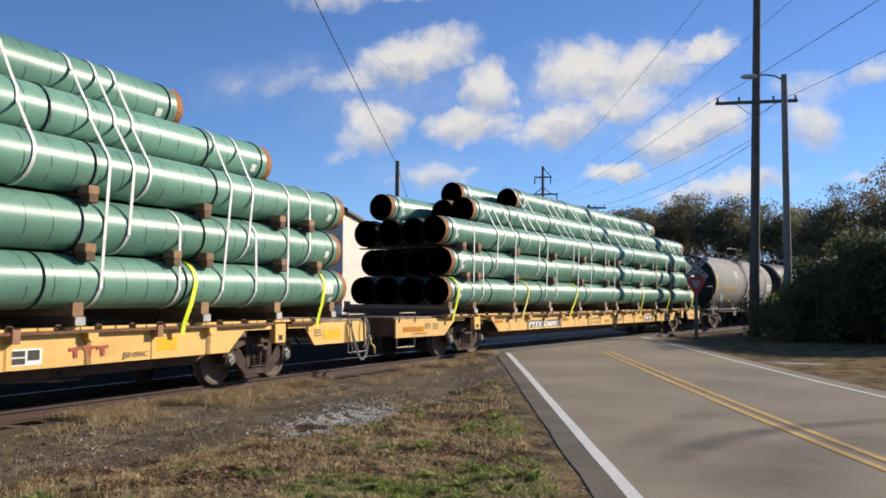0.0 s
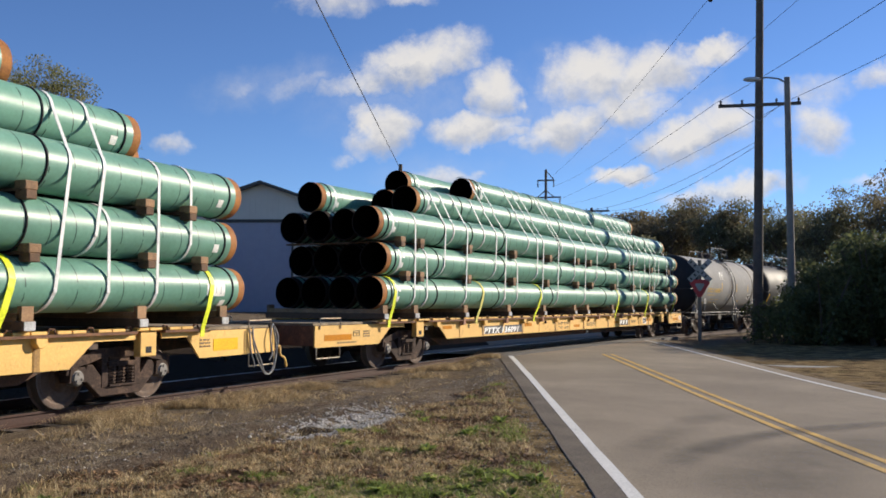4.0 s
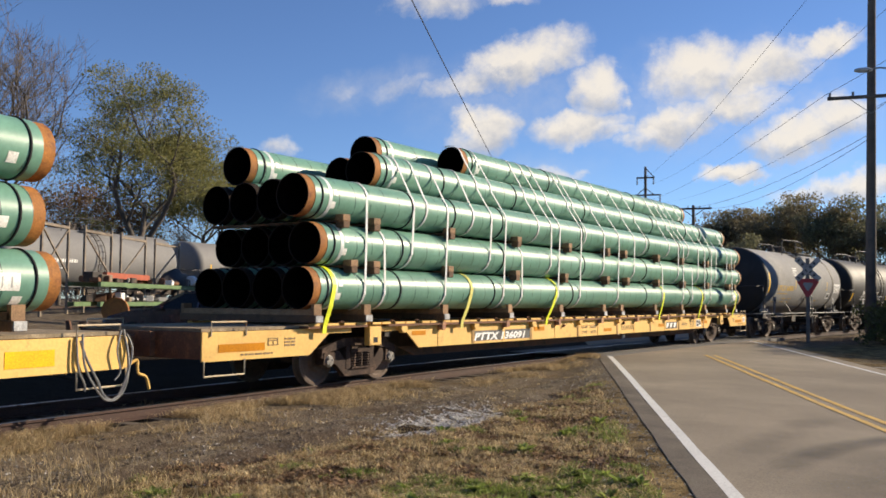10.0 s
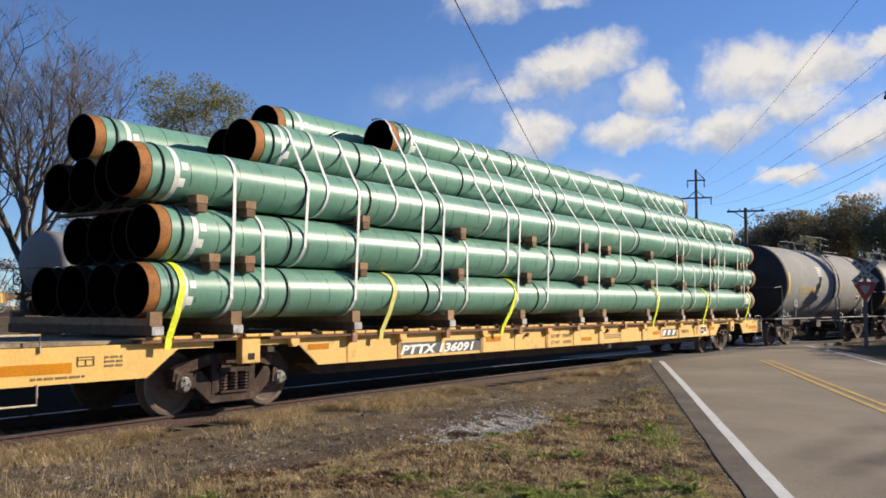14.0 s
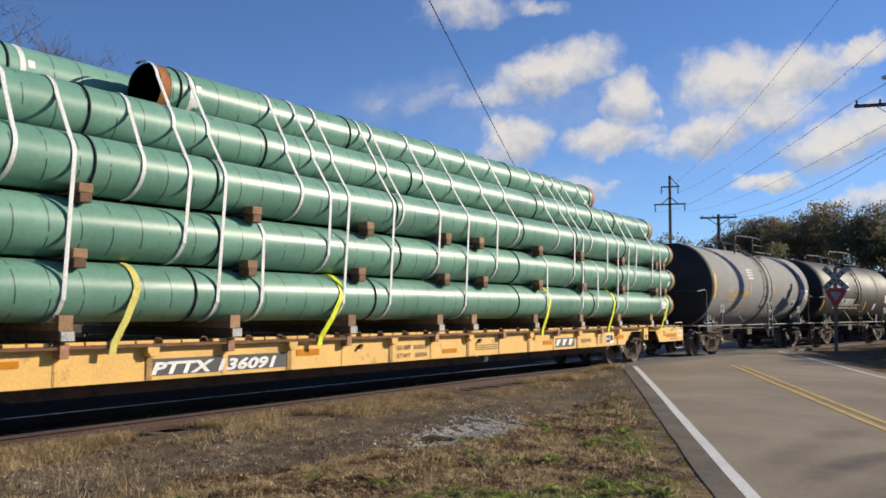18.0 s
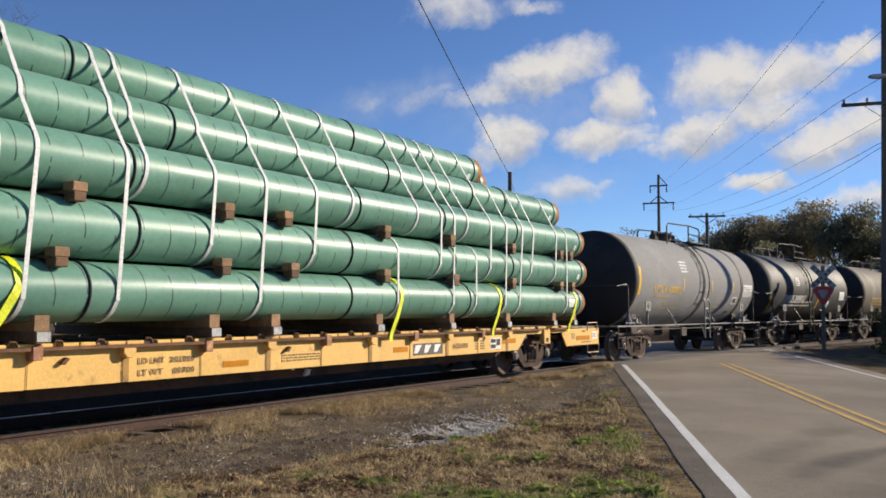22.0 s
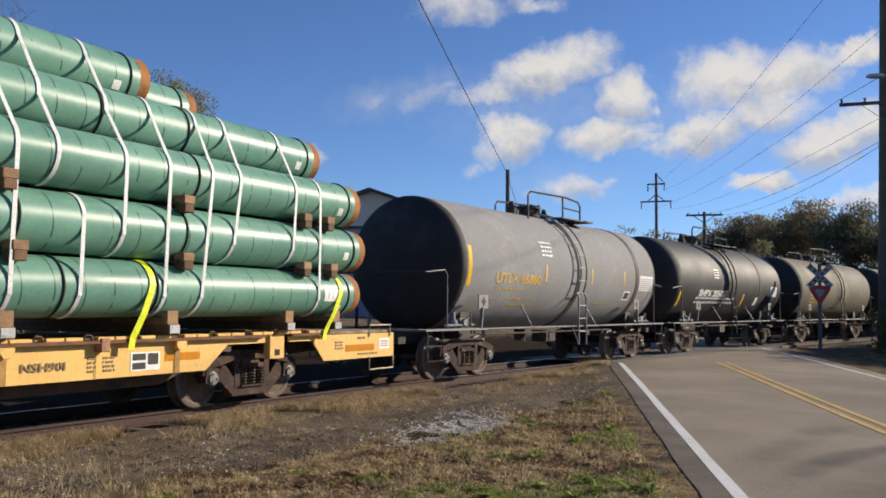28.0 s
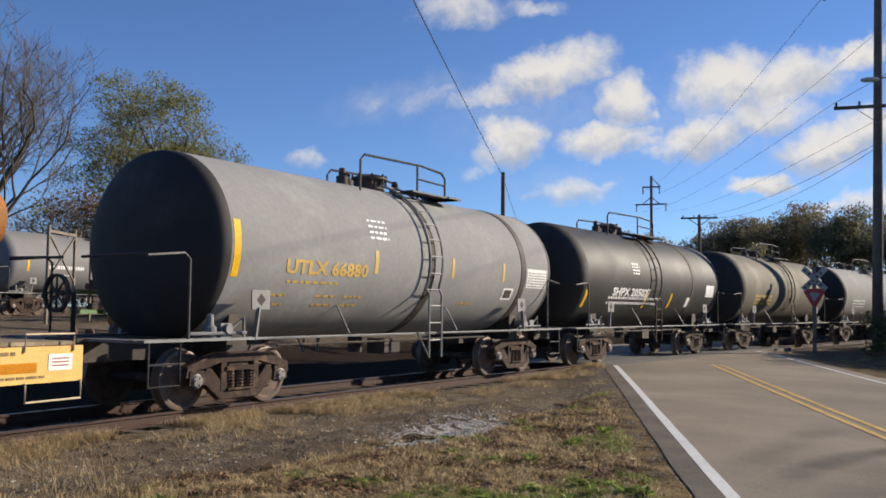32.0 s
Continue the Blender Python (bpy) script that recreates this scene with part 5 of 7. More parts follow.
YELLOW_B = [(2.62, -0.16, STRAP_YELLOW), (6.92, -0.28, STRAP_DULL), (10.80, -0.44, STRAP_YELLOW), (18.13, -0.25, STRAP_YELLOW), (21.90, -0.26, STRAP_YELLOW), (25.97, -0.36, STRAP_YELLOW)]
BLOCKS_B = [2.25, 3.54, 5.99, 8.57, 11.1, 13.67, 14.88, 17.49, 19.9, 22.28, 24.67, 25.89]
load_b += load_gear(BLOCKS_B, [3.11, 3.73, 6.11, 8.83, 11.29, 13.83, 15.24, 17.65, 20.01, 22.49, 25.04, 25.75], [2.89, 3.73, 6.16, 8.9, 11.5, 13.87, 15.08, 17.65, 19.86, 22.48, 25.04, 25.64], STRAPS_B, YELLOW_B)
LA = FLAT_L
LEFT_A = [(2.0, 2.2, 2.1, 2.2)] * 3 + [(2.5, 2.6, 2.5), (4.5, 5.0)]
RIGHT_A = [(26.71, 26.6, 26.5, 26.7), (26.47, 26.6, 26.4, 26.5), (26.58, 26.5, 26.6, 26.4), (24.60, 25.1, 26.5), (22.62, 23.3)]
RINGS_A = [(15.73, 19.05, 21.74), (15.93, 19.65, 22.14), (16.23, 19.85, 22.43), (16.13, 19.45, 22.73), (15.23, 18.75)]
stack(load_a, LEFT_A, RIGHT_A, RINGS_A)
STRAPS_A = [(16.35, 16.09, 4, 0), (17.46, 17.2, 4, 1), (19.07, 18.78, 4, 2), (20.21, 19.96, 4, 0), (20.69, 20.46, 4, 1), (21.08, 20.85, 4, 2), (21.57, 21.56, 1, 0), (22.93, 22.57, 3, 0), (23.55, 23.24, 3, 1), (23.53, 23.53, 1, 0), (24.52, 24.5, 2, 0), (25.25, 25.25, 2, 1)]
YELLOW_A = [(21.95, -0.20, STRAP_YELLOW), (25.81, -0.14, STRAP_YELLOW)]
load_a += load_gear([2.93, 5.88, 8.79, 11.76, 14.34, 16.96, 19.63, 22.22, 24.24, 26.16], [3.85, 7.75, 11.69, 16.99, 19.77, 21.49, 22.26, 24.37, 25.58], [3.85, 7.75, 11.69, 17.19, 19.8, 22.18, 24.3, 25.28], STRAPS_A, YELLOW_A)

TANKS = []
GROUP_T = (
    # place, length, bogies, shell from..to, middle height, radius, paint, label, ladder, platform, bands
    (28.66, 13.0, 2.25, 11.2, 1.58, 12.3, 2.35, 1.42, TANK_GREY, "grey tank car with black ends and yellow lettering", 7.0, (5.5, 8.8), (7.0, 10.9)),
    (42.36, 12.2, 2.1, 10.1, 0.85, 11.45, 2.38, 1.42, TANK_BLACK, "black tank car with white lettering and sooty ends", 5.6, (3.6, 7.4), (8.9,)),
    (55.46, 12.8, 2.2, 10.6, 1.4, 12.0, 2.38, 1.42, TANK_TAN, "dusty tan tank car with black ends", 7.0, (4.7, 8.0), ()),
    (69.66, 13.3, 2.3, 11.0, 1.4, 12.0, 2.38, 1.42, TANK_GREY, "dull grey tank car with black ends", 7.0, (4.7, 8.0), ()),
    (83.56, 13.3, 2.3, 11.0, 1.4, 12.0, 2.38, 1.42, TANK_BLACK, "faded black tank car with black ends", 7.0, (4.7, 8.0), ()),
)
for q0, ln, ta, tb, c0, c1, zc, rad, mat, lab, lx, pl, bands in GROUP_T:
    TANKS.append((tank_car(q0, ln, ta, tb, c0, c1, zc, rad, mat, lab, lx, pl, bands), q0, ta, tb))

t1 = TANKS[0][0]
words("car_number", "UTLX 66880", 0.33, YELLOW_LETTER, t1, on_tank(2.86, 1.98), 1.42, 2.35, thick=0.012, fit=(2.1, 0.24))
tank_bars(t1, 2.95, 4.2, 1.83, 2.35, 1.42, YELLOW_LETTER, 0.04)
for zz in (1.62, 1.48):
    tank_bars(t1, 2.7, 3.05, zz, 2.35, 1.42, YELLOW_LETTER, 0.04)
    tank_bars(t1, 3.75, 4.3, zz, 2.35, 1.42, YELLOW_LETTER, 0.04)
    tank_bars(t1, 4.5, 5.0, zz, 2.35, 1.42, YELLOW_LETTER, 0.04)
tank_panel(t1, "reflector", 1.72, 1.86, 1.88, 2.70, 2.35, 1.42, DECAL_YELLOW)
for xx in (5.15, 7.75, 9.9):
    tank_panel(t1, "reflector", xx, xx + 0.10, 2.05, 2.45, 2.35, 1.42, YELLOW_LETTER)
for zz in (2.95, 2.85, 2.75, 2.65):
    tank_bars(t1, 5.05, 5.6, zz, 2.35, 1.42, TAPE, 0.035)
tank_panel(t1, "data_panel", 11.1, 12.1, 1.95, 2.38, 2.35, 1.42, WHITE_PAINT)
for k in range(6):
    tank_bars(t1, 11.16, 12.04, 1.98 + k * 0.06, 2.35, 1.425, STEEL_DARK, 0.02)
tank_panel(t1, "data_panel", 10.05, 10.52, 1.67, 1.92, 2.35, 1.42, WHITE_PAINT)
tank_panel(t1, "data_square", 10.12, 10.45, 1.71, 1.88, 2.35, 1.425, STEEL_DARK)
tank_bars(t1, 8.3, 8.9, 1.55, 2.35, 1.42, YELLOW_LETTER, 0.04)
t2 = TANKS[1][0]
words("car_number", "SHPX 205027", 0.36, WHITE_PAINT, t2, on_tank(2.58, 1.88), 1.42, 2.38, thick=0.014, fit=(2.73, 0.25))
for zz in (1.78, 1.64):
    tank_bars(t2, 2.4, 6.1, zz, 2.38, 1.42, WHITE_PAINT, 0.07)
for xx in (0.9, 5.0, 7.0):
    tank_panel(t2, "reflector", xx, xx + 0.14, 1.55, 2.0, 2.38, 1.42, DECAL_YELLOW)
for k in range(4):
    tank_bars(t2, 3.9, 4.4, 2.5 + 0.09 * k, 2.38, 1.42, WHITE_PAINT, 0.05)
tank_panel(t2, "data_panel", 10.2, 11.0, 1.95, 2.35, 2.38, 1.42, WHITE_PAINT)
tank_panel(t2, "data_panel", 8.5, 9.0, 1.6, 1.9, 2.38, 1.42, WHITE_PAINT)
t3 = TANKS[2][0]
for zz in (2.05, 1.9, 1.75):
    tank_bars(t3, 2.6, 4.6, zz, 2.38, 1.42, YELLOW_LETTER, 0.09)
t4 = TANKS[3][0]
for zz in (2.05, 1.9, 1.75):
    tank_bars(t4, 2.6, 4.6, zz, 2.38, 1.42, WHITE_PAINT, 0.08)


# ---- beyond the track, poles, trees and sky ----
def polar(az, d):
    a = radians(az)
    return math.sin(a) * d, math.cos(a) * d


POLE_WOOD = material("weathered_pole_wood", (0.105, 0.085, 0.07), 0.9, vary=0.3, scale=1.5, fine=0.25, fine_scale=30)
WIRE = material("black_cable", (0.02, 0.02, 0.022), 0.6, vary=0.1)
BARK = material("grey_brown_bark", (0.105, 0.085, 0.070), 0.95, vary=0.35, scale=2.5, fine=0.3, fine_scale=25, bump=0.5)


def leaf_material(name, a, b, trans=0.25, tufts=0.0, tuft_scale=7.0):
    m = bpy.data.materials.new(name)
    m.use_nodes = True
    nt = m.node_tree
    bsdf = nt.nodes["Principled BSDF"]
    geo = nt.nodes.new("ShaderNodeNewGeometry")
    mixn = nt.nodes.new("ShaderNodeMix")
    mixn.data_type = "RGBA"
    mixn.inputs[6].default_value, mixn.inputs[7].default_value = (*a, 1), (*b, 1)
    nt.links.new(geo.outputs["Random Per Island"], mixn.inputs[0])
    tone = mixn.outputs[2]
    if tufts:
        tc, nz, mr, mu = (nt.nodes.new("ShaderNode" + k) for k in ("TexCoord", "TexNoise", "MapRange", "Mix"))
        nz.inputs["Scale"].default_value, nz.inputs["Detail"].default_value = tuft_scale, 3.0
        nt.links.new(tc.outputs["Object"], nz.inputs["Vector"])
        nt.links.new(nz.outputs["Fac"], mr.inputs[0])
        for i, v in enumerate((0.36, 0.64, 1 - tufts, 1 + tufts)):
            mr.inputs[i + 1].default_value = v
        mu.data_type, mu.blend_type = "RGBA", "MULTIPLY"
        mu.inputs[0].default_value = 1.0
        nt.links.new(tone, mu.inputs[6])
        nt.links.new(mr.outputs[0], mu.inputs[7])
        tone = mu.outputs[2]
    nt.links.new(tone, bsdf.inputs["Base Color"])
    bsdf.inputs["Roughness"].default_value = 0.6
    bsdf.inputs["Specular IOR Level"].default_value = 0.25
    tr = nt.nodes.new("ShaderNodeBsdfTranslucent")
    nt.links.new(tone, tr.inputs[0])
    ms = nt.nodes.new("ShaderNodeMixShader")
    ms.inputs[0].default_value = trans
    nt.links.new(bsdf.outputs[0], ms.inputs[1])
    nt.links.new(tr.outputs[0], ms.inputs[2])
    nt.links.new(ms.outputs[0], nt.nodes["Material Output"].inputs[0])
    return m


LEAF_YELLOW = leaf_material("yellow_green_leaf", (0.135, 0.145, 0.050), (0.32, 0.29, 0.11), 0.45)
LEAF_DARK = leaf_material("dark_green_leaf", (0.115, 0.118, 0.066), (0.25, 0.235, 0.135), 0.5)
LEAF_BUSH = leaf_material("bush_leaf", (0.07, 0.086, 0.036), (0.15, 0.16, 0.07), 0.45)
LEAF_BROWN = leaf_material("brown_olive_leaf", (0.14, 0.115, 0.065), (0.26, 0.215, 0.125), 0.5)
LEAF_RUSSET = leaf_material("russet_leaf", (0.16, 0.09, 0.04), (0.24, 0.135, 0.06))
TWIGS = leaf_material("grey_brown_twigs", (0.13, 0.115, 0.105), (0.22, 0.19, 0.165), 0.0)
GRASS_DRY = leaf_material("dry_grass_blade", (0.27, 0.19, 0.095), (0.66, 0.53, 0.31), 0.35, 0.55)
STRAW = leaf_material("straw_blade", (0.28, 0.195, 0.105), (0.62, 0.49, 0.29), 0.35, 0.4)
LITTER = leaf_material("fallen_leaf", (0.12, 0.058, 0.030), (0.46, 0.29, 0.15), 0.15)
GRASS_DEAD = leaf_material("matted_dead_grass", (0.095, 0.056, 0.032), (0.32, 0.205, 0.115), 0.2, 0.55, 9.0)
GRASS_GREEN = leaf_material("green_grass_blade", (0.13, 0.185, 0.040), (0.37, 0.42, 0.115), 0.4, 0.5, 11.0)


def grow(rng, bm, p, e, length, r, depth, tips, spread=0.55, up=0.12, splits=3, seg=5):
    """A limb that bends as it grows and forks into thinner ones."""
    pts, q, v = [p], p.copy(), e.copy()
    n = 4 if depth > 1 else 3
    r = max(r, 0.009)
    for i in range(n):
        v = (v + Vector((rng.uniform(-1, 1), rng.uniform(-1, 1), rng.uniform(-0.6, 0.8))) * 0.16 + Vector((0, 0, up))).normalized()
        q = q + v * length / n
        pts.append(q.copy())
    rod(bm, pts, r, seg, cap=False, r_end=r * 0.62)
    if depth == 0:
        tips.append((q, v, True))
        return
    tips.append((pts[2], v, False))
    for k in range(splits):
        a = rng.uniform(0, 6.283)
        o = v.orthogonal().normalized()
        o.rotate(Matrix.Rotation(a + k * 6.283 / splits, 3, v))
        w = (v + o * rng.uniform(0.6, 1.3) * spread * 1.6).normalized()
        start = pts[rng.choice((2, 3, n))] if k else pts[-1]
        grow(rng, bm, start, w, length * rng.uniform(0.62, 0.85), r * (0.62 if k == 0 else 0.48), depth - 1, tips, spread, up, splits, max(3, seg - 1))


def leaf_cloud(rng, verts, faces, c, rad, n, size, flat=0.75):
    """n small leaves, thickest in the middle of the clump."""
    g = np.random.default_rng(rng.randrange(1 << 30))
    v = g.normal(0, 1, (n, 3))
    v *= (g.random(n) ** 0.45 / np.linalg.norm(v, axis=1))[:, None]
    p = np.array(c) + v * np.array((1, 1, flat)) * rad * 0.72
    a = g.normal(0, 1, (n, 3))
    a /= np.linalg.norm(a, axis=1)[:, None]
    b = np.cross(a, g.normal(0, 1, (n, 3)))
    b /= np.linalg.norm(b, axis=1)[:, None]
    a *= (size * g.uniform(0.35, 0.75, n))[:, None]
    b *= (size * g.uniform(0.18, 0.40, n))[:, None]
    i = len(verts)
    verts.extend(map(tuple, np.stack((p - a, p + b, p + a, p - b), 1).reshape(-1, 3).tolist()))
    faces.extend((i + 4 * k, i + 4 * k + 1, i + 4 * k + 2, i + 4 * k + 3) for k in range(n))


def tree(seed, x, y, z, height, spread, leaf, label, depth=4, n_leaf=60, leaf_size=0.14, clump=1.0, trunk_r=None, splits=3, lean=0.0, first=0.27, stem=0.22, low=0.3, limbs=3, up=0.10, name="tree"):
    """A tapered trunk, limbs that fork into twigs, and leaves in clumps round the twigs' ends."""
    rng = random.Random(seed)
    t = thing(name, label, "tree", pose(x, y, z))
    bm = bmesh.new()
    tips = []
    r = trunk_r or height * 0.02
    h0 = height * stem
    rod(bm, [(0, 0, -0.3), (0.02, 0, h0 * 0.5), (lean * 0.3, 0, h0)], r * 1.15, 9, cap=False, r_end=r)
    part("trunk", bm, BARK, t, smooth=60)
    for k in range(limbs):
        bm = bmesh.new()
        a = 6.283 * k / limbs + rng.uniform(-0.5, 0.5)
        e = Vector((math.cos(a) * spread * 0.8 + lean, math.sin(a) * spread * 0.8, 1)).normalized()
        grow(rng, bm, Vector((lean * 0.3, 0, h0 - 0.1)), e, height * first * rng.uniform(0.85, 1.1), r * 0.72, depth, tips, spread, up, splits, 7)
        part("limb", bm, BARK, t, smooth=60)
    if leaf:
        verts, faces = [], []
        for p, v, end in tips:
            if p.z > height * low and (end or rng.random() < 0.35):
                leaf_cloud(rng, verts, faces, p, clump * rng.uniform(0.7, 1.25), int(n_leaf * rng.uniform(0.4, 1.5)), leaf_size, 0.6)
        me = bpy.data.meshes.new("crown")
        me.from_pydata(verts, [], faces)
        me.materials.append(leaf)
        c = new("crown", me)
        c.parent = t
    return t


def thicket(name, label, category, seed, spots, leaf, n, size, kind="stuff", clumps=10, reach=0.22):
    """A hedge or far wood: stems and many leaf clumps in one mesh each."""
    rng = random.Random(seed)
    verts, faces = [], []
    bm = bmesh.new()
    for x, y, z, h, w in spots:
        for _ in range(3):
            a = rng.uniform(0, 6.283)
            rod(bm, [(x, y, z - 0.3), (x + 0.2 * w * math.cos(a), y + 0.2 * w * math.sin(a), z + h * 0.45), (x + 0.45 * w * math.cos(a), y + 0.45 * w * math.sin(a), z + h * 0.9)], h * 0.018, 5, r_end=h * 0.004)
        k = max(6, int(clumps * w * h / 12))
        for _ in range(k):
            u = rng.random()
            hh = z + h * (0.12 + 0.88 * u)
            rr = w * 0.5 * math.sqrt(max(0.05, 1 - (abs(u - 0.45) / 0.62) ** 2))
            a = rng.uniform(0, 6.283)
            c = Vector((x + rr * math.cos(a) * rng.uniform(0.3, 1), y + rr * math.sin(a) * rng.uniform(0.3, 1), hh))
            leaf_cloud(rng, verts, faces, c, w * reach, n, size)
    t = thing(name, label, category, kind=kind)
    part("stems", bm, BARK, t)
    me = bpy.data.meshes.new("foliage")
    me.from_pydata(verts, [], faces)
    me.materials.append(leaf)
    o = new("foliage", me)
    o.parent = t
    return t


def make_barn():
    wallm = material("tan_metal_siding", (0.60, 0.555, 0.475), 0.6, vary=0.06, scale=0.8, fine=0.04, bump=0.03)
    doorm = material("blue_grey_door", (0.30, 0.305, 0.375), 0.55, vary=0.05)
    trim = material("dark_roof_trim", (0.05, 0.045, 0.04), 0.6)
    roofm = material("brown_metal_roof", (0.10, 0.08, 0.065), 0.5, vary=0.1)
    D = 46.0
    x0, y0 = polar(-22.6, D)
    b = thing("barn", "tan metal barn with a blue-grey sliding door", "barn", pose(x0, y0, ground_z(x0, y0), 0, 0, 3.0))
    W, E, A, LEN = 8.2, 4.65, 6.05, 16.0
    bm = bmesh.new()
    d0, d1, dh = 2.0, 5.6, 4.25
    for poly in ([(0, -0.3), (d0, -0.3), (d0, dh), (0, E - 0.0)], [(d0, dh), (d1, dh), (W, E), (W / 2, A), (0, E)], [(d1, -0.3), (W, -0.3), (W, E), (d1, dh)]):
        prism(bm, poly, 0, 0.15)
    box(bm, 0, 0.15, 0.15, LEN, -0.3, E)
    box(bm, W - 0.15, W, 0.15, LEN, -0.3, E)
    prism(bm, [(0, -0.3), (W, -0.3), (W, E), (W / 2, A), (0, E)], LEN - 0.15, LEN)
    part("wall", bm, wallm, b)
    rib = bmesh.new()
    box(rib, -0.012, 0.012, -0.012, 0, 0, 1)
    first = None
    for k in range(1, 30):
        xx = k * W / 30
        top = E + (A - E) * (1 - abs(xx - W / 2) / (W / 2)) - 0.05
        lo = dh + 0.1 if d0 - 0.1 < xx < d1 + 0.1 else 0.0
        if first is None:
            first = part("siding_rib", rib, wallm, b)
            o = first
        else:
            o = new("siding_rib", first.data)
            o.parent = b
        o.matrix_basis = Matrix.Translation((xx, 0, lo)) @ Matrix.Diagonal((1, 1, top - lo, 1))
    bm = bmesh.new()
    box(bm, d0 + 0.02, d1 - 0.02, 0.05, 0.11, -0.2, dh - 0.02)
    door = part("door", bm, doorm, b)
    bm = bmesh.new()
    box(bm, d0 - 0.1, d0, -0.03, 0.05, -0.2, dh)
    box(bm, d1, d1 + 0.1, -0.03, 0.05, -0.2, dh)
    box(bm, d0 - 0.1, d1 + 0.1, -0.03, 0.05, dh, dh + 0.12)
    part("door_frame", bm, trim, b)
    bm = bmesh.new()
    for a, c in (((-0.25, E - 0.1), (W / 2, A)), ((W / 2, A), (W + 0.25, E - 0.1))):
        (xa, za), (xc, zc) = a, c
        prism(bm, [(xa, za), (xc, zc), (xc, zc + 0.12), (xa, za + 0.12)], -0.3, LEN + 0.3)
    part("roof", bm, roofm, b)
    bm = bmesh.new()
    for a, c in (((-0.27, E - 0.12), (W / 2, A - 0.02)), ((W / 2, A - 0.02), (W + 0.27, E - 0.12))):
        (xa, za), (xc, zc) = a, c
        prism(bm, [(xa, za), (xc, zc), (xc, zc + 0.17), (xa, za + 0.17)], -0.34, -0.302)
    box(bm, -0.06, 0.0, -0.05, 0.15, -0.2, E - 0.1)
    part("roof_trim", bm, trim, b)


def insulator(bm, x, y, z, h=0.18, r=0.06):
    for k in range(3):
        turned(bm, [(z + h * k / 3, r * 0.5), (z + h * (k + 0.4) / 3, r), (z + h * (k + 0.8) / 3, r * 0.5)], 8, "z", (x, y, 0))


def wire(name, pts, sag, r=0.009, label="thin black overhead wire", group="overhead wires"):
    bm = bmesh.new()
    for p, q in zip(pts, pts[1:]):
        p, q = Vector(p), Vector(q)
        line = [p.lerp(q, k / 16) - Vector((0, 0, sag * 4 * (k / 16) * (1 - k / 16))) for k in range(17)]
        rod(bm, line, r, 5)
    return tagged(part(name, bm, WIRE), label, "wire", group)


def make_poles():
    # tall line pole with two cross arms
    x, y = polar(12.20, 45)
    z0 = ground_z(x, y)
    p = thing("utility_pole", "tall dark wooden utility pole with two cross arms", "utility pole", pose(x, y, z0, 0, 1.15, -12))
    bm = bmesh.new()
    rod(bm, [(0, 0, -0.5), (0, 0, 8), (0, 0, 19)], 0.25, 12, r_end=0.16)
    part("shaft", bm, POLE_WOOD, p, smooth=50)
    za = 1.44 + 45 * math.tan(radians(11.5)) - z0
    zu = 1.44 + 45 * math.tan(radians(18.1)) - z0
    for zz, w, up in ((za, 1.8, 1), (zu, 2.3, -1)):
        bm = bmesh.new()
        box(bm, -w, w, -0.28, -0.16, zz - 0.07, zz + 0.07)
        part("cross_arm", bm, POLE_WOOD, p)
        for sg in (-1, 1):
            bm = bmesh.new()
            beam(bm, (sg * 0.9, -0.2, zz - 0.05), (0, -0.2, zz - 0.75), 0.05, 0.02)
            part("arm_brace", bm, GALV, p)
        for xx in ((-1.7, -0.75, 0.75, 1.7) if up > 0 else (-2.2, 2.2)):
            bm = bmesh.new()
            insulator(bm, xx, -0.22, zz + 0.07 if up > 0 else zz - 0.55, 0.2 if up > 0 else 0.48, 0.07 if up > 0 else 0.13)
            part("insulator", bm, RAILING, p)
    # lamp pole
    x2, y2 = polar(14.12, 41)
    z2 = ground_z(x2, y2)
    p = thing("street_lamp", "grey wooden lamp pole with a curved bracket lamp", "street lamp", pose(x2, y2, z2, 0, -0.3, 0))
    h = 1.44 + 41 * math.tan(radians(13.0)) - z2
    bm = bmesh.new()
    rod(bm, [(0, 0, -0.5), (0, 0, h * 0.5), (0, 0, h)], 0.17, 12, r_end=0.12)
    part("shaft", bm, material("grey_pole_wood", (0.20, 0.18, 0.16), 0.9, vary=0.25, scale=1.5), p, smooth=50)
    bm = bmesh.new()
    rod(bm, [(0, 0, h - 0.25), (-0.35, 0, h - 0.05), (-0.8, 0, h + 0.02), (-1.15, 0, h - 0.02)], 0.035, 7)
    part("bracket", bm, GALV, p)
    bm = bmesh.new()
    prof = [(-0.38, 0.0), (-0.36, 0.08), (-0.2, 0.15), (0.1, 0.16), (0.3, 0.09), (0.34, 0.0)]
    turned(bm, prof, 14, "x", (-1.40, 0, h - 0.05))
    for v in bm.verts:
        v.co.z = h - 0.05 + (v.co.z - h + 0.05) * 0.65
    part("lamp_head", bm, material("grey_lamp_housing", (0.45, 0.46, 0.46), 0.45, metal=0.3), p, smooth=60)
    # far line pole
    D3 = 165
    x3, y3 = polar(-0.15, D3)
    p = thing("utility_pole", "distant wooden transmission pole with hanging insulators", "utility pole", pose(x3, y3, 0.3, 0, 0, -6))
    zt = 1.44 + D3 * math.tan(radians(8.05))
    bm = bmesh.new()
    rod(bm, [(0, 0, -1), (0, 0, zt * 0.5), (0, 0, zt)], 0.34, 8, r_end=0.22)
    part("shaft", bm, POLE_WOOD, p)
    for zz, w, xs in ((zt - 1.95, 1.5, (-1.4, 1.4)), (zt - 5.0, 2.7, (-2.5, 2.5))):
        bm = bmesh.new()
        box(bm, -w, w, -0.3, -0.05, zz - 0.12, zz + 0.12)
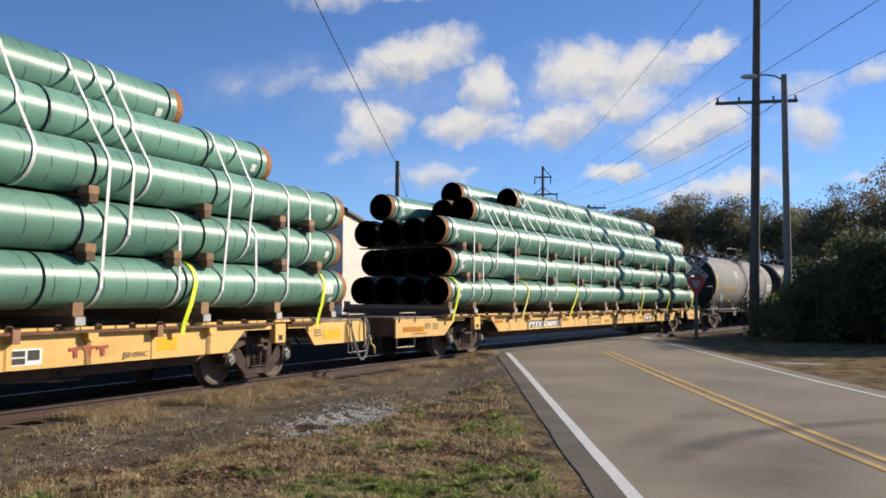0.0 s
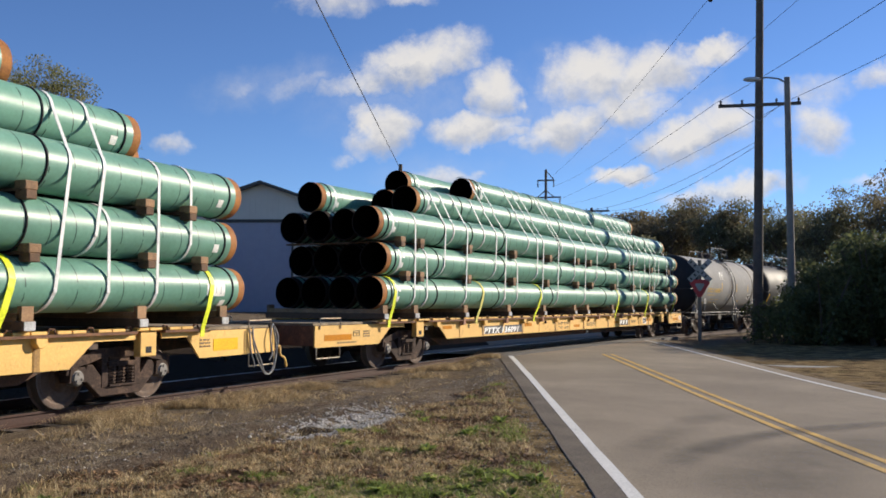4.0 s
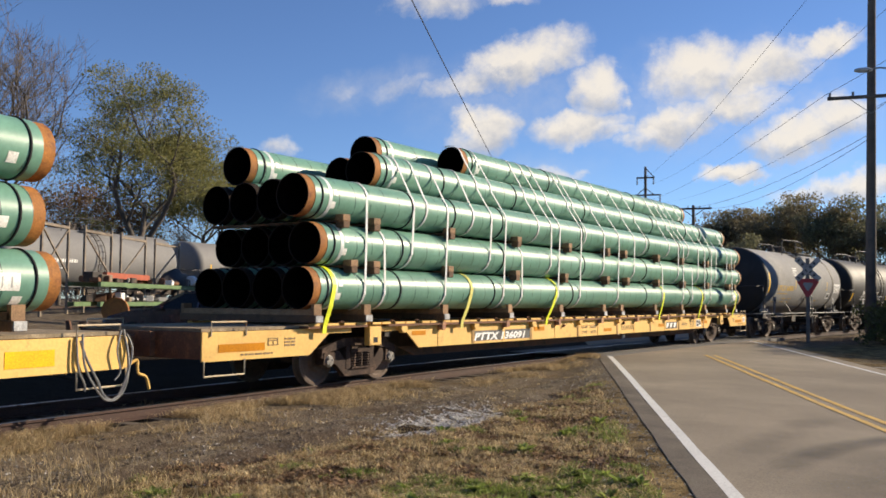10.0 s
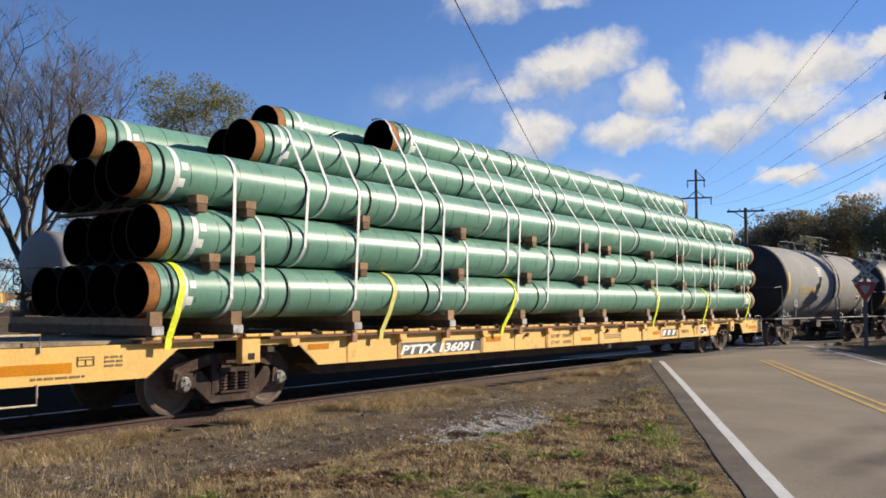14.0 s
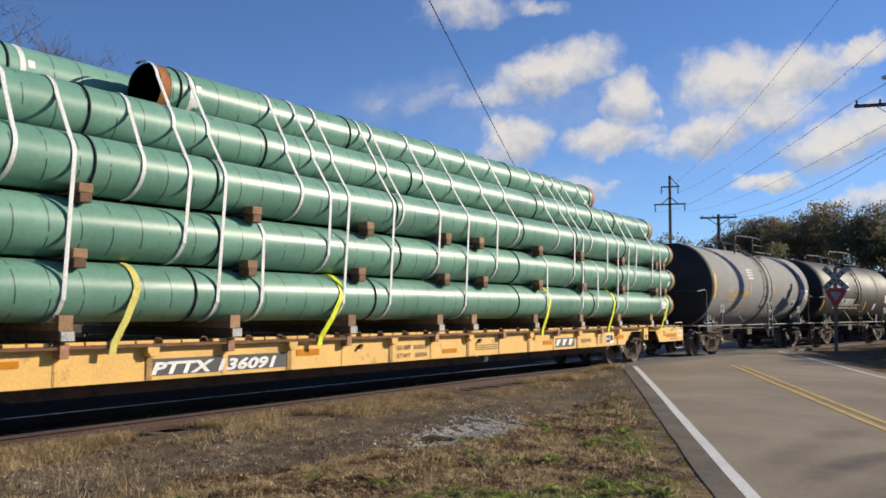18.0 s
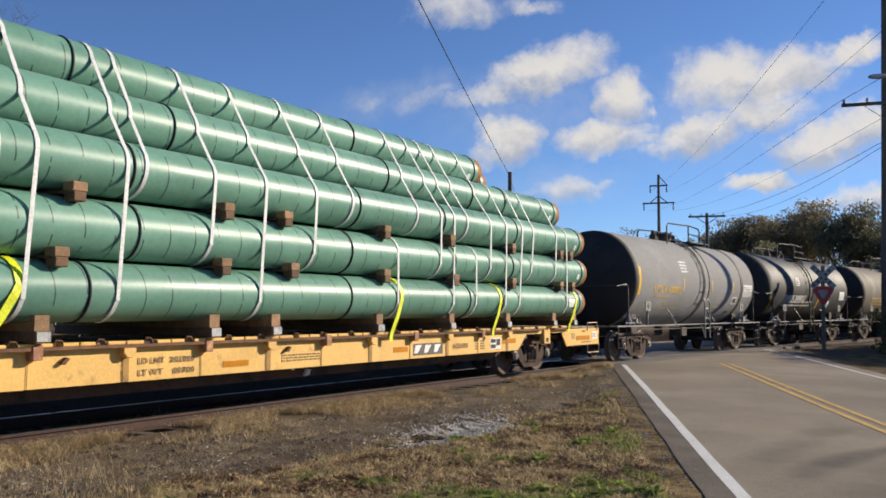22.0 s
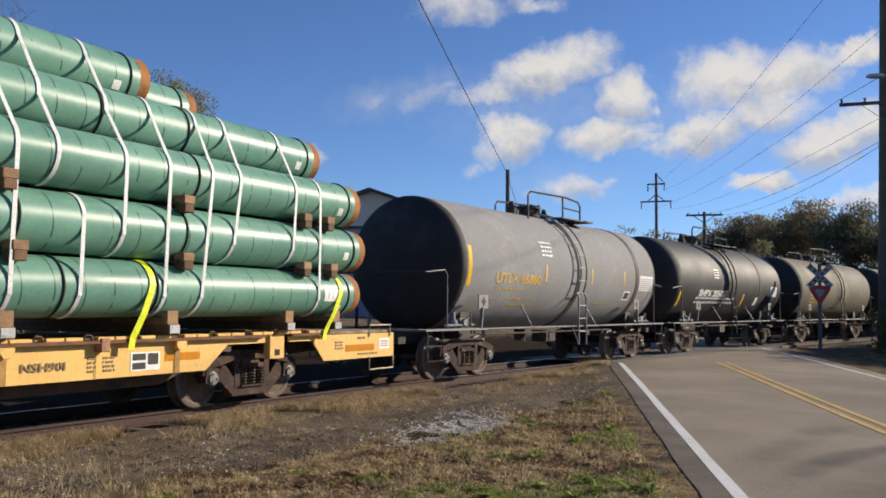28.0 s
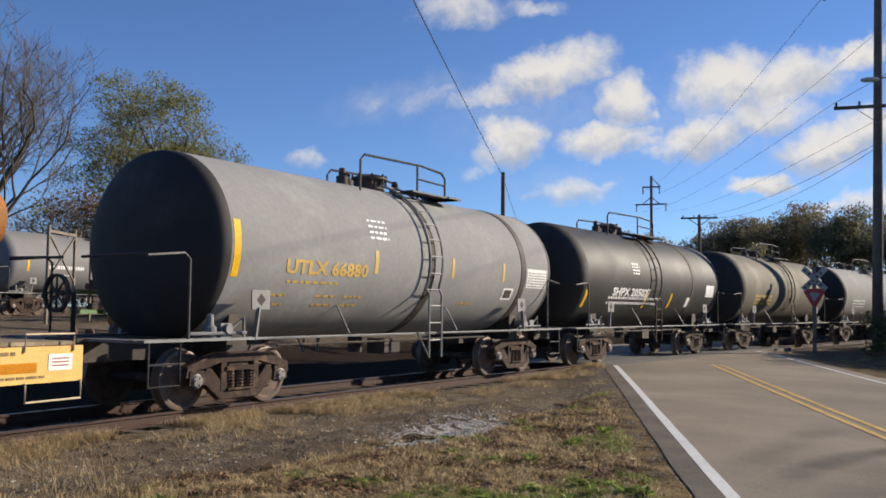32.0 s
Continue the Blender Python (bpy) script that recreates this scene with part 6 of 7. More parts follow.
        part("cross_arm", bm, POLE_WOOD, p)
        for xx in xs:
            bm = bmesh.new()
            insulator(bm, xx, -0.17, zz - 1.2, 1.1, 0.16)
            part("insulator", bm, RAILING, p)
    for a, b in (((0, -0.18, zt - 0.2), (1.6, -0.18, zt - 2.0)), ((0, -0.18, zt - 3.7), (1.5, -0.18, zt - 5.0)), ((0, -0.18, zt - 3.7), (-1.5, -0.18, zt - 5.0))):
        bm = bmesh.new()
        beam(bm, a, b, 0.14)
        part("brace", bm, POLE_WOOD, p)
    tw = [(x3 - 1.6, y3, zt - 2.6), (x3 + 1.6, y3, zt - 2.6), (x3 - 2.3, y3, zt - 6), (x3 + 2.3, y3, zt - 6)]
    c = math.cos(radians(12))
    s = math.sin(radians(12))
    for k, (xx, zz) in enumerate(((-2.2, zu - 0.55), (2.2, zu - 0.55), (-1.7, za + 0.25), (1.7, za + 0.25))):
        a = Vector((x + xx * c, y - xx * s, z0 + zz))
        b = Vector(tw[k])
        beyond = a + (a - b).normalized() * 70
        wire("wire", [b, a, (beyond.x, beyond.y, a.z)], 1.2, 0.011)
    # small line pole beyond the tank cars
    x4, y4 = polar(2.64, 92)
    zt4 = 1.44 + 92 * math.tan(radians(5.6))
    p = thing("utility_pole", "short wooden utility pole with one cross arm", "utility pole", pose(x4, y4, 0.3, 0, 0, -3))
    bm = bmesh.new()
    rod(bm, [(0, 0, -1), (0, 0, zt4)], 0.2, 8, r_end=0.14)
    part("shaft", bm, POLE_WOOD, p)
    bm = bmesh.new()
    box(bm, -1.7, 1.7, -0.25, -0.1, zt4 - 0.42, zt4 - 0.25)
    part("cross_arm", bm, POLE_WOOD, p)
    for xx in (-1.0, 1.0):
        bm = bmesh.new()
        beam(bm, (0, -0.2, zt4 - 1.1), (xx, -0.2, zt4 - 0.4), 0.07)
        part("brace", bm, POLE_WOOD, p)
    for xx in (-1.5, -0.5, 0.6, 1.5):
        bm = bmesh.new()
        insulator(bm, xx, -0.17, zt4 - 0.25, 0.2, 0.07)
        part("insulator", bm, RAILING, p)
    zj = 1.44 + 45 * math.tan(radians(9.4))
    for xx in (-1.5, 1.5):
        wire("wire", [(x4 + xx, y4, zt4), (x, y, zj + (0.0 if xx < 0 else -0.2))], 0.8, 0.012)
    # pole behind the train with the steep cable
    x5, y5 = polar(-9.16, 60)
    zt5 = 1.44 + 60 * math.tan(radians(8.48))
    p = thing("utility_pole", "plain dark wooden pole carrying a service cable", "utility pole", pose(x5, y5, ground_z(x5, y5)))
    bm = bmesh.new()
    zz = zt5 - ground_z(x5, y5)
    rod(bm, [(0, 0, -0.5), (0, 0, zz)], 0.17, 9, r_end=0.13)
    part("shaft", bm, POLE_WOOD, p, smooth=50)
    top = Vector((x5, y5, zt5 - 0.3))
    x6, y6 = polar(-14.72, 24)
    near = Vector((x6, y6, 1.44 + 24 * math.tan(radians(18.8))))
    wire("service_cable", [top, top + (near - top) * 2.2], 0.15, 0.017, "thick black service cable overhead")
    x7, y7 = polar(-8.25, 75)
    wire("service_cable", [top, (x7, y7, 1.44 + 75 * math.tan(radians(5.4)))], 0.1, 0.017, "thick black service cable overhead")


def make_sign():
    x, y = polar(8.95, 41.0)
    z = ground_z(x, y)
    s = thing("crossing_sign", "railway crossbuck above a yield sign on a post", "road sign", pose(x, y, z, 0, 0.4, -4))
    wood = material("grey_sign_post", (0.16, 0.145, 0.13), 0.85, vary=0.2)
    bm = bmesh.new()
    box(bm, -0.07, 0.07, 0.0, 0.12, -0.4, 3.45)
    part("post", bm, wood, s)
    white = material("dirty_white_sign_face", (0.33, 0.315, 0.295), 0.6, vary=0.15)
    faded = material("faded_black_sign_paint", (0.075, 0.072, 0.07), 0.7, vary=0.25)
    for k, a in enumerate((45, -45)):
        bm = bmesh.new()
        box(bm, -0.62, 0.62, -0.03 - 0.024 * k, -0.008 - 0.024 * k, -0.115, 0.115)
        bl = part("blade", bm, white, s)
        bl.matrix_basis = pose(0, 0, 3.0, 0, a, 0)
        x0 = -0.54
        for w in (0.07, 0.09, 0.06, 0.09, 0.08):
            if k or not -0.12 < x0 < 0.05:
                bm = bmesh.new()
                box(bm, x0, x0 + w, -0.034 - 0.024 * k, -0.031 - 0.024 * k, -0.06, 0.06)
                part("lettering_bar", bm, faded, bl)
            x0 += 0.21
    red = material("sign_red", (0.45, 0.03, 0.03), 0.45, vary=0.1)
    def tri(r, y0, y1):
        b2 = bmesh.new()
        poly = []
        for k in range(3):
            a0 = radians(-90 + 120 * k)
            for da in (-12, 0, 12):
                a = a0 + radians(da)
                poly.append((r * math.cos(a) * (0.94 if da else 1), 2.32 + r * math.sin(a) * (0.94 if da else 1)))
        prism(b2, poly, y0, y1)
        return b2
    ys = part("yield_plate", tri(0.46, -0.03, -0.012), red, s, "red yield triangle")
    part("yield_face", tri(0.21, -0.034, -0.031), white, ys)


make_barn()
make_poles()
make_sign()


# ---- trees ----
def plant(seed, az, d, height, spread, leaf, label, **kw):
    x, y = polar(az, d)
    return tree(seed, x, y, ground_z(x, y), height, spread, leaf, label, **kw)


YG = "autumn tree with thinning yellow-green leaves"
plant(11, -30.7, 60, 15.0, 0.80, LEAF_YELLOW, YG, depth=5, n_leaf=56, leaf_size=0.13, clump=1.1, trunk_r=0.30, low=0.32, up=0.07, first=0.26)
plant(12, -26.9, 68, 11.5, 0.66, LEAF_YELLOW, YG, depth=4, n_leaf=75, leaf_size=0.17, clump=1.25, trunk_r=0.20, low=0.3, up=0.07)
plant(21, -33.4, 66, 9.5, 0.7, LEAF_RUSSET, "tree with thin russet and yellow leaves", depth=5, n_leaf=7, leaf_size=0.18, clump=0.9, trunk_r=0.18, low=0.25, up=0.05)
plant(13, -39.6, 50, 17.5, 0.46, None, "large bare tree with a grey twiggy crown", depth=6, trunk_r=0.30, first=0.235, stem=0.10, limbs=5, up=0.06)
plant(14, -35.0, 72, 11.5, 0.7, LEAF_RUSSET, "thin tree with a few russet leaves", depth=5, n_leaf=2, leaf_size=0.2, clump=1.4, trunk_r=0.16, first=0.24, up=0.05)
plant(15, -33.2, 80, 10.0, 0.7, LEAF_RUSSET, "thin tree with a few russet leaves", depth=5, n_leaf=3, leaf_size=0.2, clump=1.6, trunk_r=0.15, first=0.24, up=0.05)
plant(20, -24.2, 88, 14.0, 0.7, None, "bare thin tree behind the barn", depth=5, trunk_r=0.2, first=0.25, up=0.05)
plant(16, -21.6, 84, 13.0, 0.7, None, "bare thin tree behind the barn", depth=5, trunk_r=0.18, first=0.24, up=0.05)
plant(17, -28.0, 86, 9.0, 0.7, None, "bare thin tree behind the yard", depth=5, trunk_r=0.16, first=0.24, up=0.05)
plant(18, -43.0, 64, 15.5, 0.7, None, "bare tree with fine grey twigs", depth=5, trunk_r=0.25, first=0.25, up=0.04)
plant(19, -37.0, 78, 10.5, 0.7, None, "bare thin tree behind the yard", depth=5, trunk_r=0.15, first=0.24, up=0.05)

DK = "dark olive tree in the tree belt beyond the crossing"
rng_b = random.Random(77)
BELT = [(1.6, 125, 8.0), (2.9, 118, 8.6), (4.1, 112, 11.6), (5.1, 108, 12.8), (6.2, 112, 13.4), (7.2, 104, 12.9), (8.4, 108, 13.2), (9.7, 102, 12.9), (10.9, 100, 12.8), (12.2, 104, 13.0),
        (13.4, 98, 12.0), (14.7, 102, 13.6), (16.0, 94, 12.8), (17.4, 96, 14.2), (18.9, 92, 14.4), (20.8, 90, 14.5), (23, 88, 15.5), (26, 84, 16)]
for k, (a, d, h) in enumerate(BELT):
    leaf, label = ((LEAF_DARK, DK), (LEAF_BROWN, "brown-olive tree in the tree belt beyond the crossing"))[rng_b.random() < 0.4]
    plant(100 + k, a, d, h, rng_b.uniform(0.5, 0.7), leaf, label, depth=4, n_leaf=rng_b.randint(20, 36), leaf_size=0.25, clump=1.3, trunk_r=0.2, low=0.16, stem=0.14, first=0.255)
for k, (a, d, h) in enumerate(((-1.3, 128, 11.0), (0.5, 130, 10.4), (1.9, 122, 10.6), (3.2, 114, 11.0))):
    plant(170 + k, a, d, h, 0.5, LEAF_BROWN, "thin brown-olive tree beyond the crossing", depth=4, n_leaf=14, leaf_size=0.26, clump=1.1, trunk_r=0.18, low=0.2, stem=0.15)
# nearer trees beside the road
for k, (x, y, h) in enumerate(((24.8, 42.3, 10.6), (28.5, 43.8, 11.4), (30.5, 48.0, 12.4), (36.0, 47.5, 13.0), (43.0, 53.0, 14.0))):
    tree(140 + k, x, y, ground_z(x, y), h, 0.6, LEAF_DARK, "dark leafy tree beside the road", depth=4, n_leaf=46, leaf_size=0.22, clump=1.3, trunk_r=0.25, low=0.2, stem=0.16)
under = []
for k in range(46):
    x, y = polar(1.5 + 26 * rng_b.random(), rng_b.uniform(86, 98))
    under.append((x, y, ground_z(x, y), rng_b.uniform(3.2, 6.2), rng_b.uniform(4.0, 6.5)))
thicket("undergrowth", "dark tangled undergrowth below the tree belt", "bushes", 15, under, LEAF_DARK, 60, 0.26, clumps=14, reach=0.26)

hedge = []
for k in range(48):
    a = 13.2 + 14.5 * rng_b.random()
    d = 39.5 + 10 * rng_b.random()
    x, y = polar(a, d)
    h = max(0.8, min(3.9, 1.0 + (a - 12.9) * 0.85)) * rng_b.uniform(0.8, 1.1)
    hedge.append((x, y, ground_z(x, y), h, 2.8))
thicket("thicket", "dense dark green thicket beside the road", "bushes", 5, hedge, LEAF_BUSH, 130, 0.17, clumps=26, reach=0.34)
low = []
for k in range(60):
    a = -44 + 48 * rng_b.random()
    d = 92 + 22 * rng_b.random()
    x, y = polar(a, d)
    low.append((x, y, ground_z(x, y), rng_b.uniform(2.5, 5.5), 5.5))
thicket("far_brush", "brown and green brush along the far side of the yard", "bushes", 6, low, TWIGS, 70, 0.22)


# ---- the yard beyond the track ----
def make_yard():
    # cars standing on the yard's own track
    def yard_pose(x, y, deg):
        return pose(x, y, ground_z(x, y) + 0.05, 0, 0, deg)
    deg = 81.5
    e = Vector((math.cos(radians(deg)), math.sin(radians(deg))))
    start = Vector((-29.3, 33.2))
    pale = material("pale_grey_tank_paint", (0.185, 0.18, 0.178), 0.75, vary=0.08, scale=0.7, fine=0.08, fine_scale=12, second=(0.225, 0.218, 0.208), mask_scale=0.5, bump=0.05)
    rolling = list(WHEELSETS)
    src = tank_car(0, 14.0, 2.4, 11.6, 1.3, 12.9, 2.42, 1.45, pale, "pale grey tank car standing in the yard", 7.0, (4.9, 8.2), (), head=pale)
    WHEELSETS[:] = rolling
    tank_bars(src, 3.2, 5.4, 2.15, 2.42, 1.45, WHITE_PAINT, 0.16)
    tank_bars(src, 3.4, 4.9, 1.85, 2.42, 1.45, WHITE_PAINT, 0.05)
    tank_panel(src, "reflector", 1.9, 2.02, 2.0, 2.5, 2.42, 1.45, DECAL_YELLOW)
    for k, q in enumerate((1.5, 15.8, 30.1)):
        p = start + e * q
        m = yard_pose(p.x, p.y, deg)
        if k:
            c = copy_thing(src, m)
        else:
            c = src
            c.matrix_basis = m
        tagged(c, "pale grey tank car standing in the yard", "tank car", "tank cars standing in the yard")
    p = start - e * (FLAT_L + 0.4)
    m = yard_pose(p.x, p.y, deg)
    c = copy_thing(car_a, m)
    tagged(c, "yellow flatcar with pipes standing in the yard", "flatcar")
    for o in load_a:
        n = copy_thing(o, m)
        if n.get("category") == "pipe":
            tagged(n, group="pipes on the yard's flatcar")
    z = ground_z(-29, 40)
    for l in (-0.75, 0.75):
        bm = bmesh.new()
        n = Vector((-e.y, e.x))
        for q0, q1 in ((-30, 50),):
            a, b = start + e * q0 + n * l, start + e * q1 + n * l
            beam(bm, (a.x, a.y, z + 0.0), (b.x, b.y, z + 0.0), 0.07, 0.12)
        tagged(part("rail", bm, RAIL_RUST), "rusty rail in the yard", "rail", "rails of the yard track", kind="structure")
    # storage rack with braced bays
    green = material("green_steel", (0.10, 0.17, 0.07), 0.6, vary=0.2)
    post = material("weathered_steel_post", (0.21, 0.165, 0.12), 0.8, vary=0.3)
    x0, y0 = -18.6, 25.6
    rz = 100.8
    g0 = ground_z(-19.9, 32)
    here = pose(x0, y0, g0, 0, 0, rz)
    rk = thing("storage_rack", "steel storage rack with braced posts and green beams", "storage rack", here)
    xs = (0.08, 2.01, 3.34, 5.75, 6.71, 9.4, 10.58, 13.82)
    for x in xs:
        bm = bmesh.new()
        beam(bm, (x, 0, -0.3), (x, 0, 3.05), 0.075, 0.09)
        part("post", bm, post, rk)
    for k, (a, b) in enumerate(zip(xs[::2], xs[1::2])):
        bm = bmesh.new()
        beam(bm, (a, 0, 2.86), (b, 0, 2.86), 0.09)
        beam(bm, (a, 0, 1.3 if k != 1 else 2.8), (b, 0, 2.8 if k != 1 else 1.3), 0.05)
        if k == 0:
            beam(bm, (a, 0, 2.8), (b, 0, 1.3), 0.05)
        part("brace", bm, post, rk)
    for zz in (0.98, 0.30):
        for yy in (0.0, 1.1):
            bm = bmesh.new()
            beam(bm, (2.0, -yy, zz), (xs[-1] + 4, -yy, zz), 0.10, 0.15)
            part("shelf_beam", bm, green, rk)
    orange = material("red_oxide_steel", (0.34, 0.075, 0.035), 0.7, vary=0.2)
    for k in range(3):
        bm = bmesh.new()
        beam(bm, (xs[2] - 0.3, -0.3 - 0.28 * k, 1.30), (xs[4] + 0.6, -0.3 - 0.28 * k, 1.30), 0.16, 0.20)
        t = part("steel_beam", bm, orange)
        t.matrix_basis = here
        tagged(t, "red oxide steel beam lying on the rack", "steel beam", "steel beams on the rack")
    rg = random.Random(9)
    cols = (post, GALV, RUST, WHITE_PAINT, STEEL_DARK, RUST, STEEL_DARK)
    for k in range(84):
        bm = bmesh.new()
        w, dd, h = rg.uniform(0.15, 0.7), rg.uniform(0.15, 0.4), rg.uniform(0.08, 0.36)
        if k % 3 == 0:
            turned(bm, [(-w / 2, 0.0), (-w / 2, h * 0.4), (w / 2, h * 0.4), (w / 2, 0.0)], 10, "x", (0, 0, h * 0.4))
        else:
            box(bm, -w / 2, w / 2, -dd / 2, dd / 2, 0, h)
            bmesh.ops.bevel(bm, geom=bm.edges[:], offset=0.02, segments=1, affect="EDGES")
        t = part("scrap_part", bm, rg.choice(cols))
        lv = rg.choice((1.06, 0.38))
        t.matrix_basis = here @ pose(rg.uniform(2.2, xs[-1]), rg.uniform(-1.0, -0.2), lv, 0, 0, rg.uniform(-40, 40))
        tagged(t, "small scrap part lying on the rack", "scrap", "scrap on the rack")
    # two upright coupler castings in front of the rack
    for dx in (0.0, 0.42):
        x, y = polar(-34.6 + dx * 2.2, 23.0)
        bm = bmesh.new()
        prism(bm, [(-0.22, 0.0), (0.22, 0.0), (0.14, 0.25), (0.20, 0.55), (0.12, 0.95), (0.02, 0.95), (0.05, 0.6), (-0.08, 0.3)], -0.10, 0.10)
        bmesh.ops.bevel(bm, geom=bm.edges[:], offset=0.025, segments=1, affect="EDGES")
        t = part("coupler_casting", bm, RUST)
        t.matrix_basis = pose(x, y, ground_z(x, y) - 0.01, 0, 0, 30 + 150 * dx)
        tagged(t, "rusty scrap coupler casting standing upright", "scrap", "scrap castings")
    tarp = material("black_tarpaulin", (0.012, 0.012, 0.014), 0.6, vary=0.2)
    bm = bmesh.new()
    bmesh.ops.create_icosphere(bm, subdivisions=3, radius=1.0)
    for v in bm.verts:
        k = 1 + 0.18 * noise.noise(v.co * 2.3)
        v.co = Vector((v.co.x * 1.5 * k, v.co.y * 0.5 * k, max(0.0, v.co.z) * 0.75 * k))
    t = part("covered_load", bm, tarp, smooth=50)
    t.matrix_basis = pose(x0, y0, g0, 0, 0, rz) @ pose(12.00, -0.45, 1.04, 0, 0, 0)
    tagged(t, "bulky load under black tarpaulin on the rack", "covered load")
    bm = bmesh.new()
    turned(bm, [(-0.24, 0.0), (-0.24, 0.20), (-0.20, 0.23), (0.20, 0.23), (0.24, 0.20), (0.24, 0.0)], 20, "x")
    t = part("white_drum", bm, WHITE_PAINT, smooth=40)
    t.matrix_basis = pose(x0, y0, g0, 0, 0, rz) @ pose(12.50, -1.02, 1.30)
    tagged(t, "small white drum lying on the rack", "drum")
    # old wheel leaning in the yard
    x, y = polar(-31.9, 30.5)
    bm = bmesh.new()
    turned(bm, [(-0.05, 0.12), (-0.04, 0.36), (-0.07, 0.40), (0.07, 0.42), (0.07, 0.36), (0.05, 0.12), (0.10, 0.1), (0.1, 0.0)], 24, "y")
    w = part("old_wheel", bm, BARE, smooth=40)
    w.matrix_basis = pose(x, y, ground_z(x, y) + 0.40, -8, 0, 20)
    tagged(w, "rusty old railway wheel standing in the yard", "wheel")


def parked_car():
    """A dark sedan built from a side outline and a tapered cabin."""
    x, y = polar(-27.6, 27.6)
    paint = material("dark_maroon_car_paint", (0.035, 0.010, 0.016), 0.25, vary=0.05, coat=0.6, bump=0)
    glass = material("dark_car_glass", (0.010, 0.011, 0.013), 0.12, vary=0.05, bump=0, spec=0.4)
    rubber = material("tyre_rubber", (0.015, 0.015, 0.015), 0.9)
    car = thing("parked_car", "dark maroon sedan parked beside the yard", "car", pose(x, y, ground_z(x, y), 0, 0, 194))
    W = 0.88
    bm = bmesh.new()
    side = [(-2.30, 0.35), (-2.32, 0.62), (-2.22, 0.86), (-1.2, 0.96), (0.75, 0.98), (1.6, 0.90), (2.20, 0.74), (2.32, 0.55), (2.28, 0.32), (1.75, 0.22), (-1.8, 0.22)]
    prism(bm, side, -W, W)
    bmesh.ops.bevel(bm, geom=bm.edges[:], offset=0.09, segments=3, affect="EDGES")
    part("body", bm, paint, car, smooth=50)
    b0, b1, t0, t1 = (-2.0, 0.93), (0.95, 0.93), (-1.35, 1.42), (0.05, 1.44)
    w0, w1 = 0.80, 0.60
    bm = bmesh.new()
    vs = [bm.verts.new(p) for p in ((b0[0], -w0, b0[1]), (b1[0], -w0, b1[1]), (b1[0], w0, b1[1]), (b0[0], w0, b0[1]), (t0[0], -w1, t0[1]), (t1[0], -w1, t1[1]), (t1[0], w1, t1[1]), (t0[0], w1, t0[1]))]
    for f in ((4, 5, 6, 7), (0, 1, 5, 4), (1, 2, 6, 5), (2, 3, 7, 6), (3, 0, 4, 7)):
        bm.faces.new([vs[i] for i in f])
    bmesh.ops.bevel(bm, geom=bm.edges[:], offset=0.05, segments=2, affect="EDGES")
    part("window_glass", bm, glass, car, smooth=40)
    bm = bmesh.new()
    box(bm, t0[0] - 0.06, t1[0] + 0.06, -w1 - 0.03, w1 + 0.03, 1.40, 1.455)
    bmesh.ops.bevel(bm, geom=bm.edges[:], offset=0.025, segments=2, affect="EDGES")
    part("roof", bm, paint, car, smooth=40)
    for sg in (-1, 1):
        for p, q in (((b1[0], sg * w0, b1[1]), (t1[0], sg * w1, t1[1])), ((b0[0], sg * w0, b0[1]), (t0[0], sg * w1, t0[1])), ((-0.35, sg * (w0 + 0.01), 0.93), (-0.45, sg * (w1 + 0.01), 1.43))):
            bm = bmesh.new()
            beam(bm, p, q, 0.07, 0.07)
            part("pillar", bm, paint, car)
    for xx in (-1.45, 1.42):
        for sg in (-1, 1):
            bm = bmesh.new()
            turned(bm, [(sg * 0.66, 0.2), (sg * 0.66, 0.30), (sg * 0.70, 0.32), (sg * 0.86, 0.32), (sg * 0.89, 0.29), (sg * 0.89, 0.2)], 22, "y", (xx, 0, 0.32))
            w = part("wheel", bm, rubber, car, smooth=40)
            bm = bmesh.new()
            turned(bm, [(sg * 0.80, 0.21), (sg * 0.885, 0.21), (sg * 0.88, 0.0)], 14, "y", (xx, 0, 0.32))
            part("rim", bm, GALV, w, smooth=40)
    for sg in (-1, 1):
        bm = bmesh.new()
        box(bm, 2.16, 2.27, sg * 0.55 - 0.17, sg * 0.55 + 0.17, 0.56, 0.70)
        bmesh.ops.bevel(bm, geom=bm.edges[:], offset=0.03, segments=1, affect="EDGES")
        part("headlight", bm, glass, car)
        bm = bmesh.new()
        box(bm, 0.55, 0.75, sg * 0.98 - 0.1, sg * 0.98 + 0.1, 0.93, 1.06)
        bmesh.ops.bevel(bm, geom=bm.edges[:], offset=0.03, segments=1, affect="EDGES")
        part("mirror", bm, paint, car)


make_yard()
parked_car()


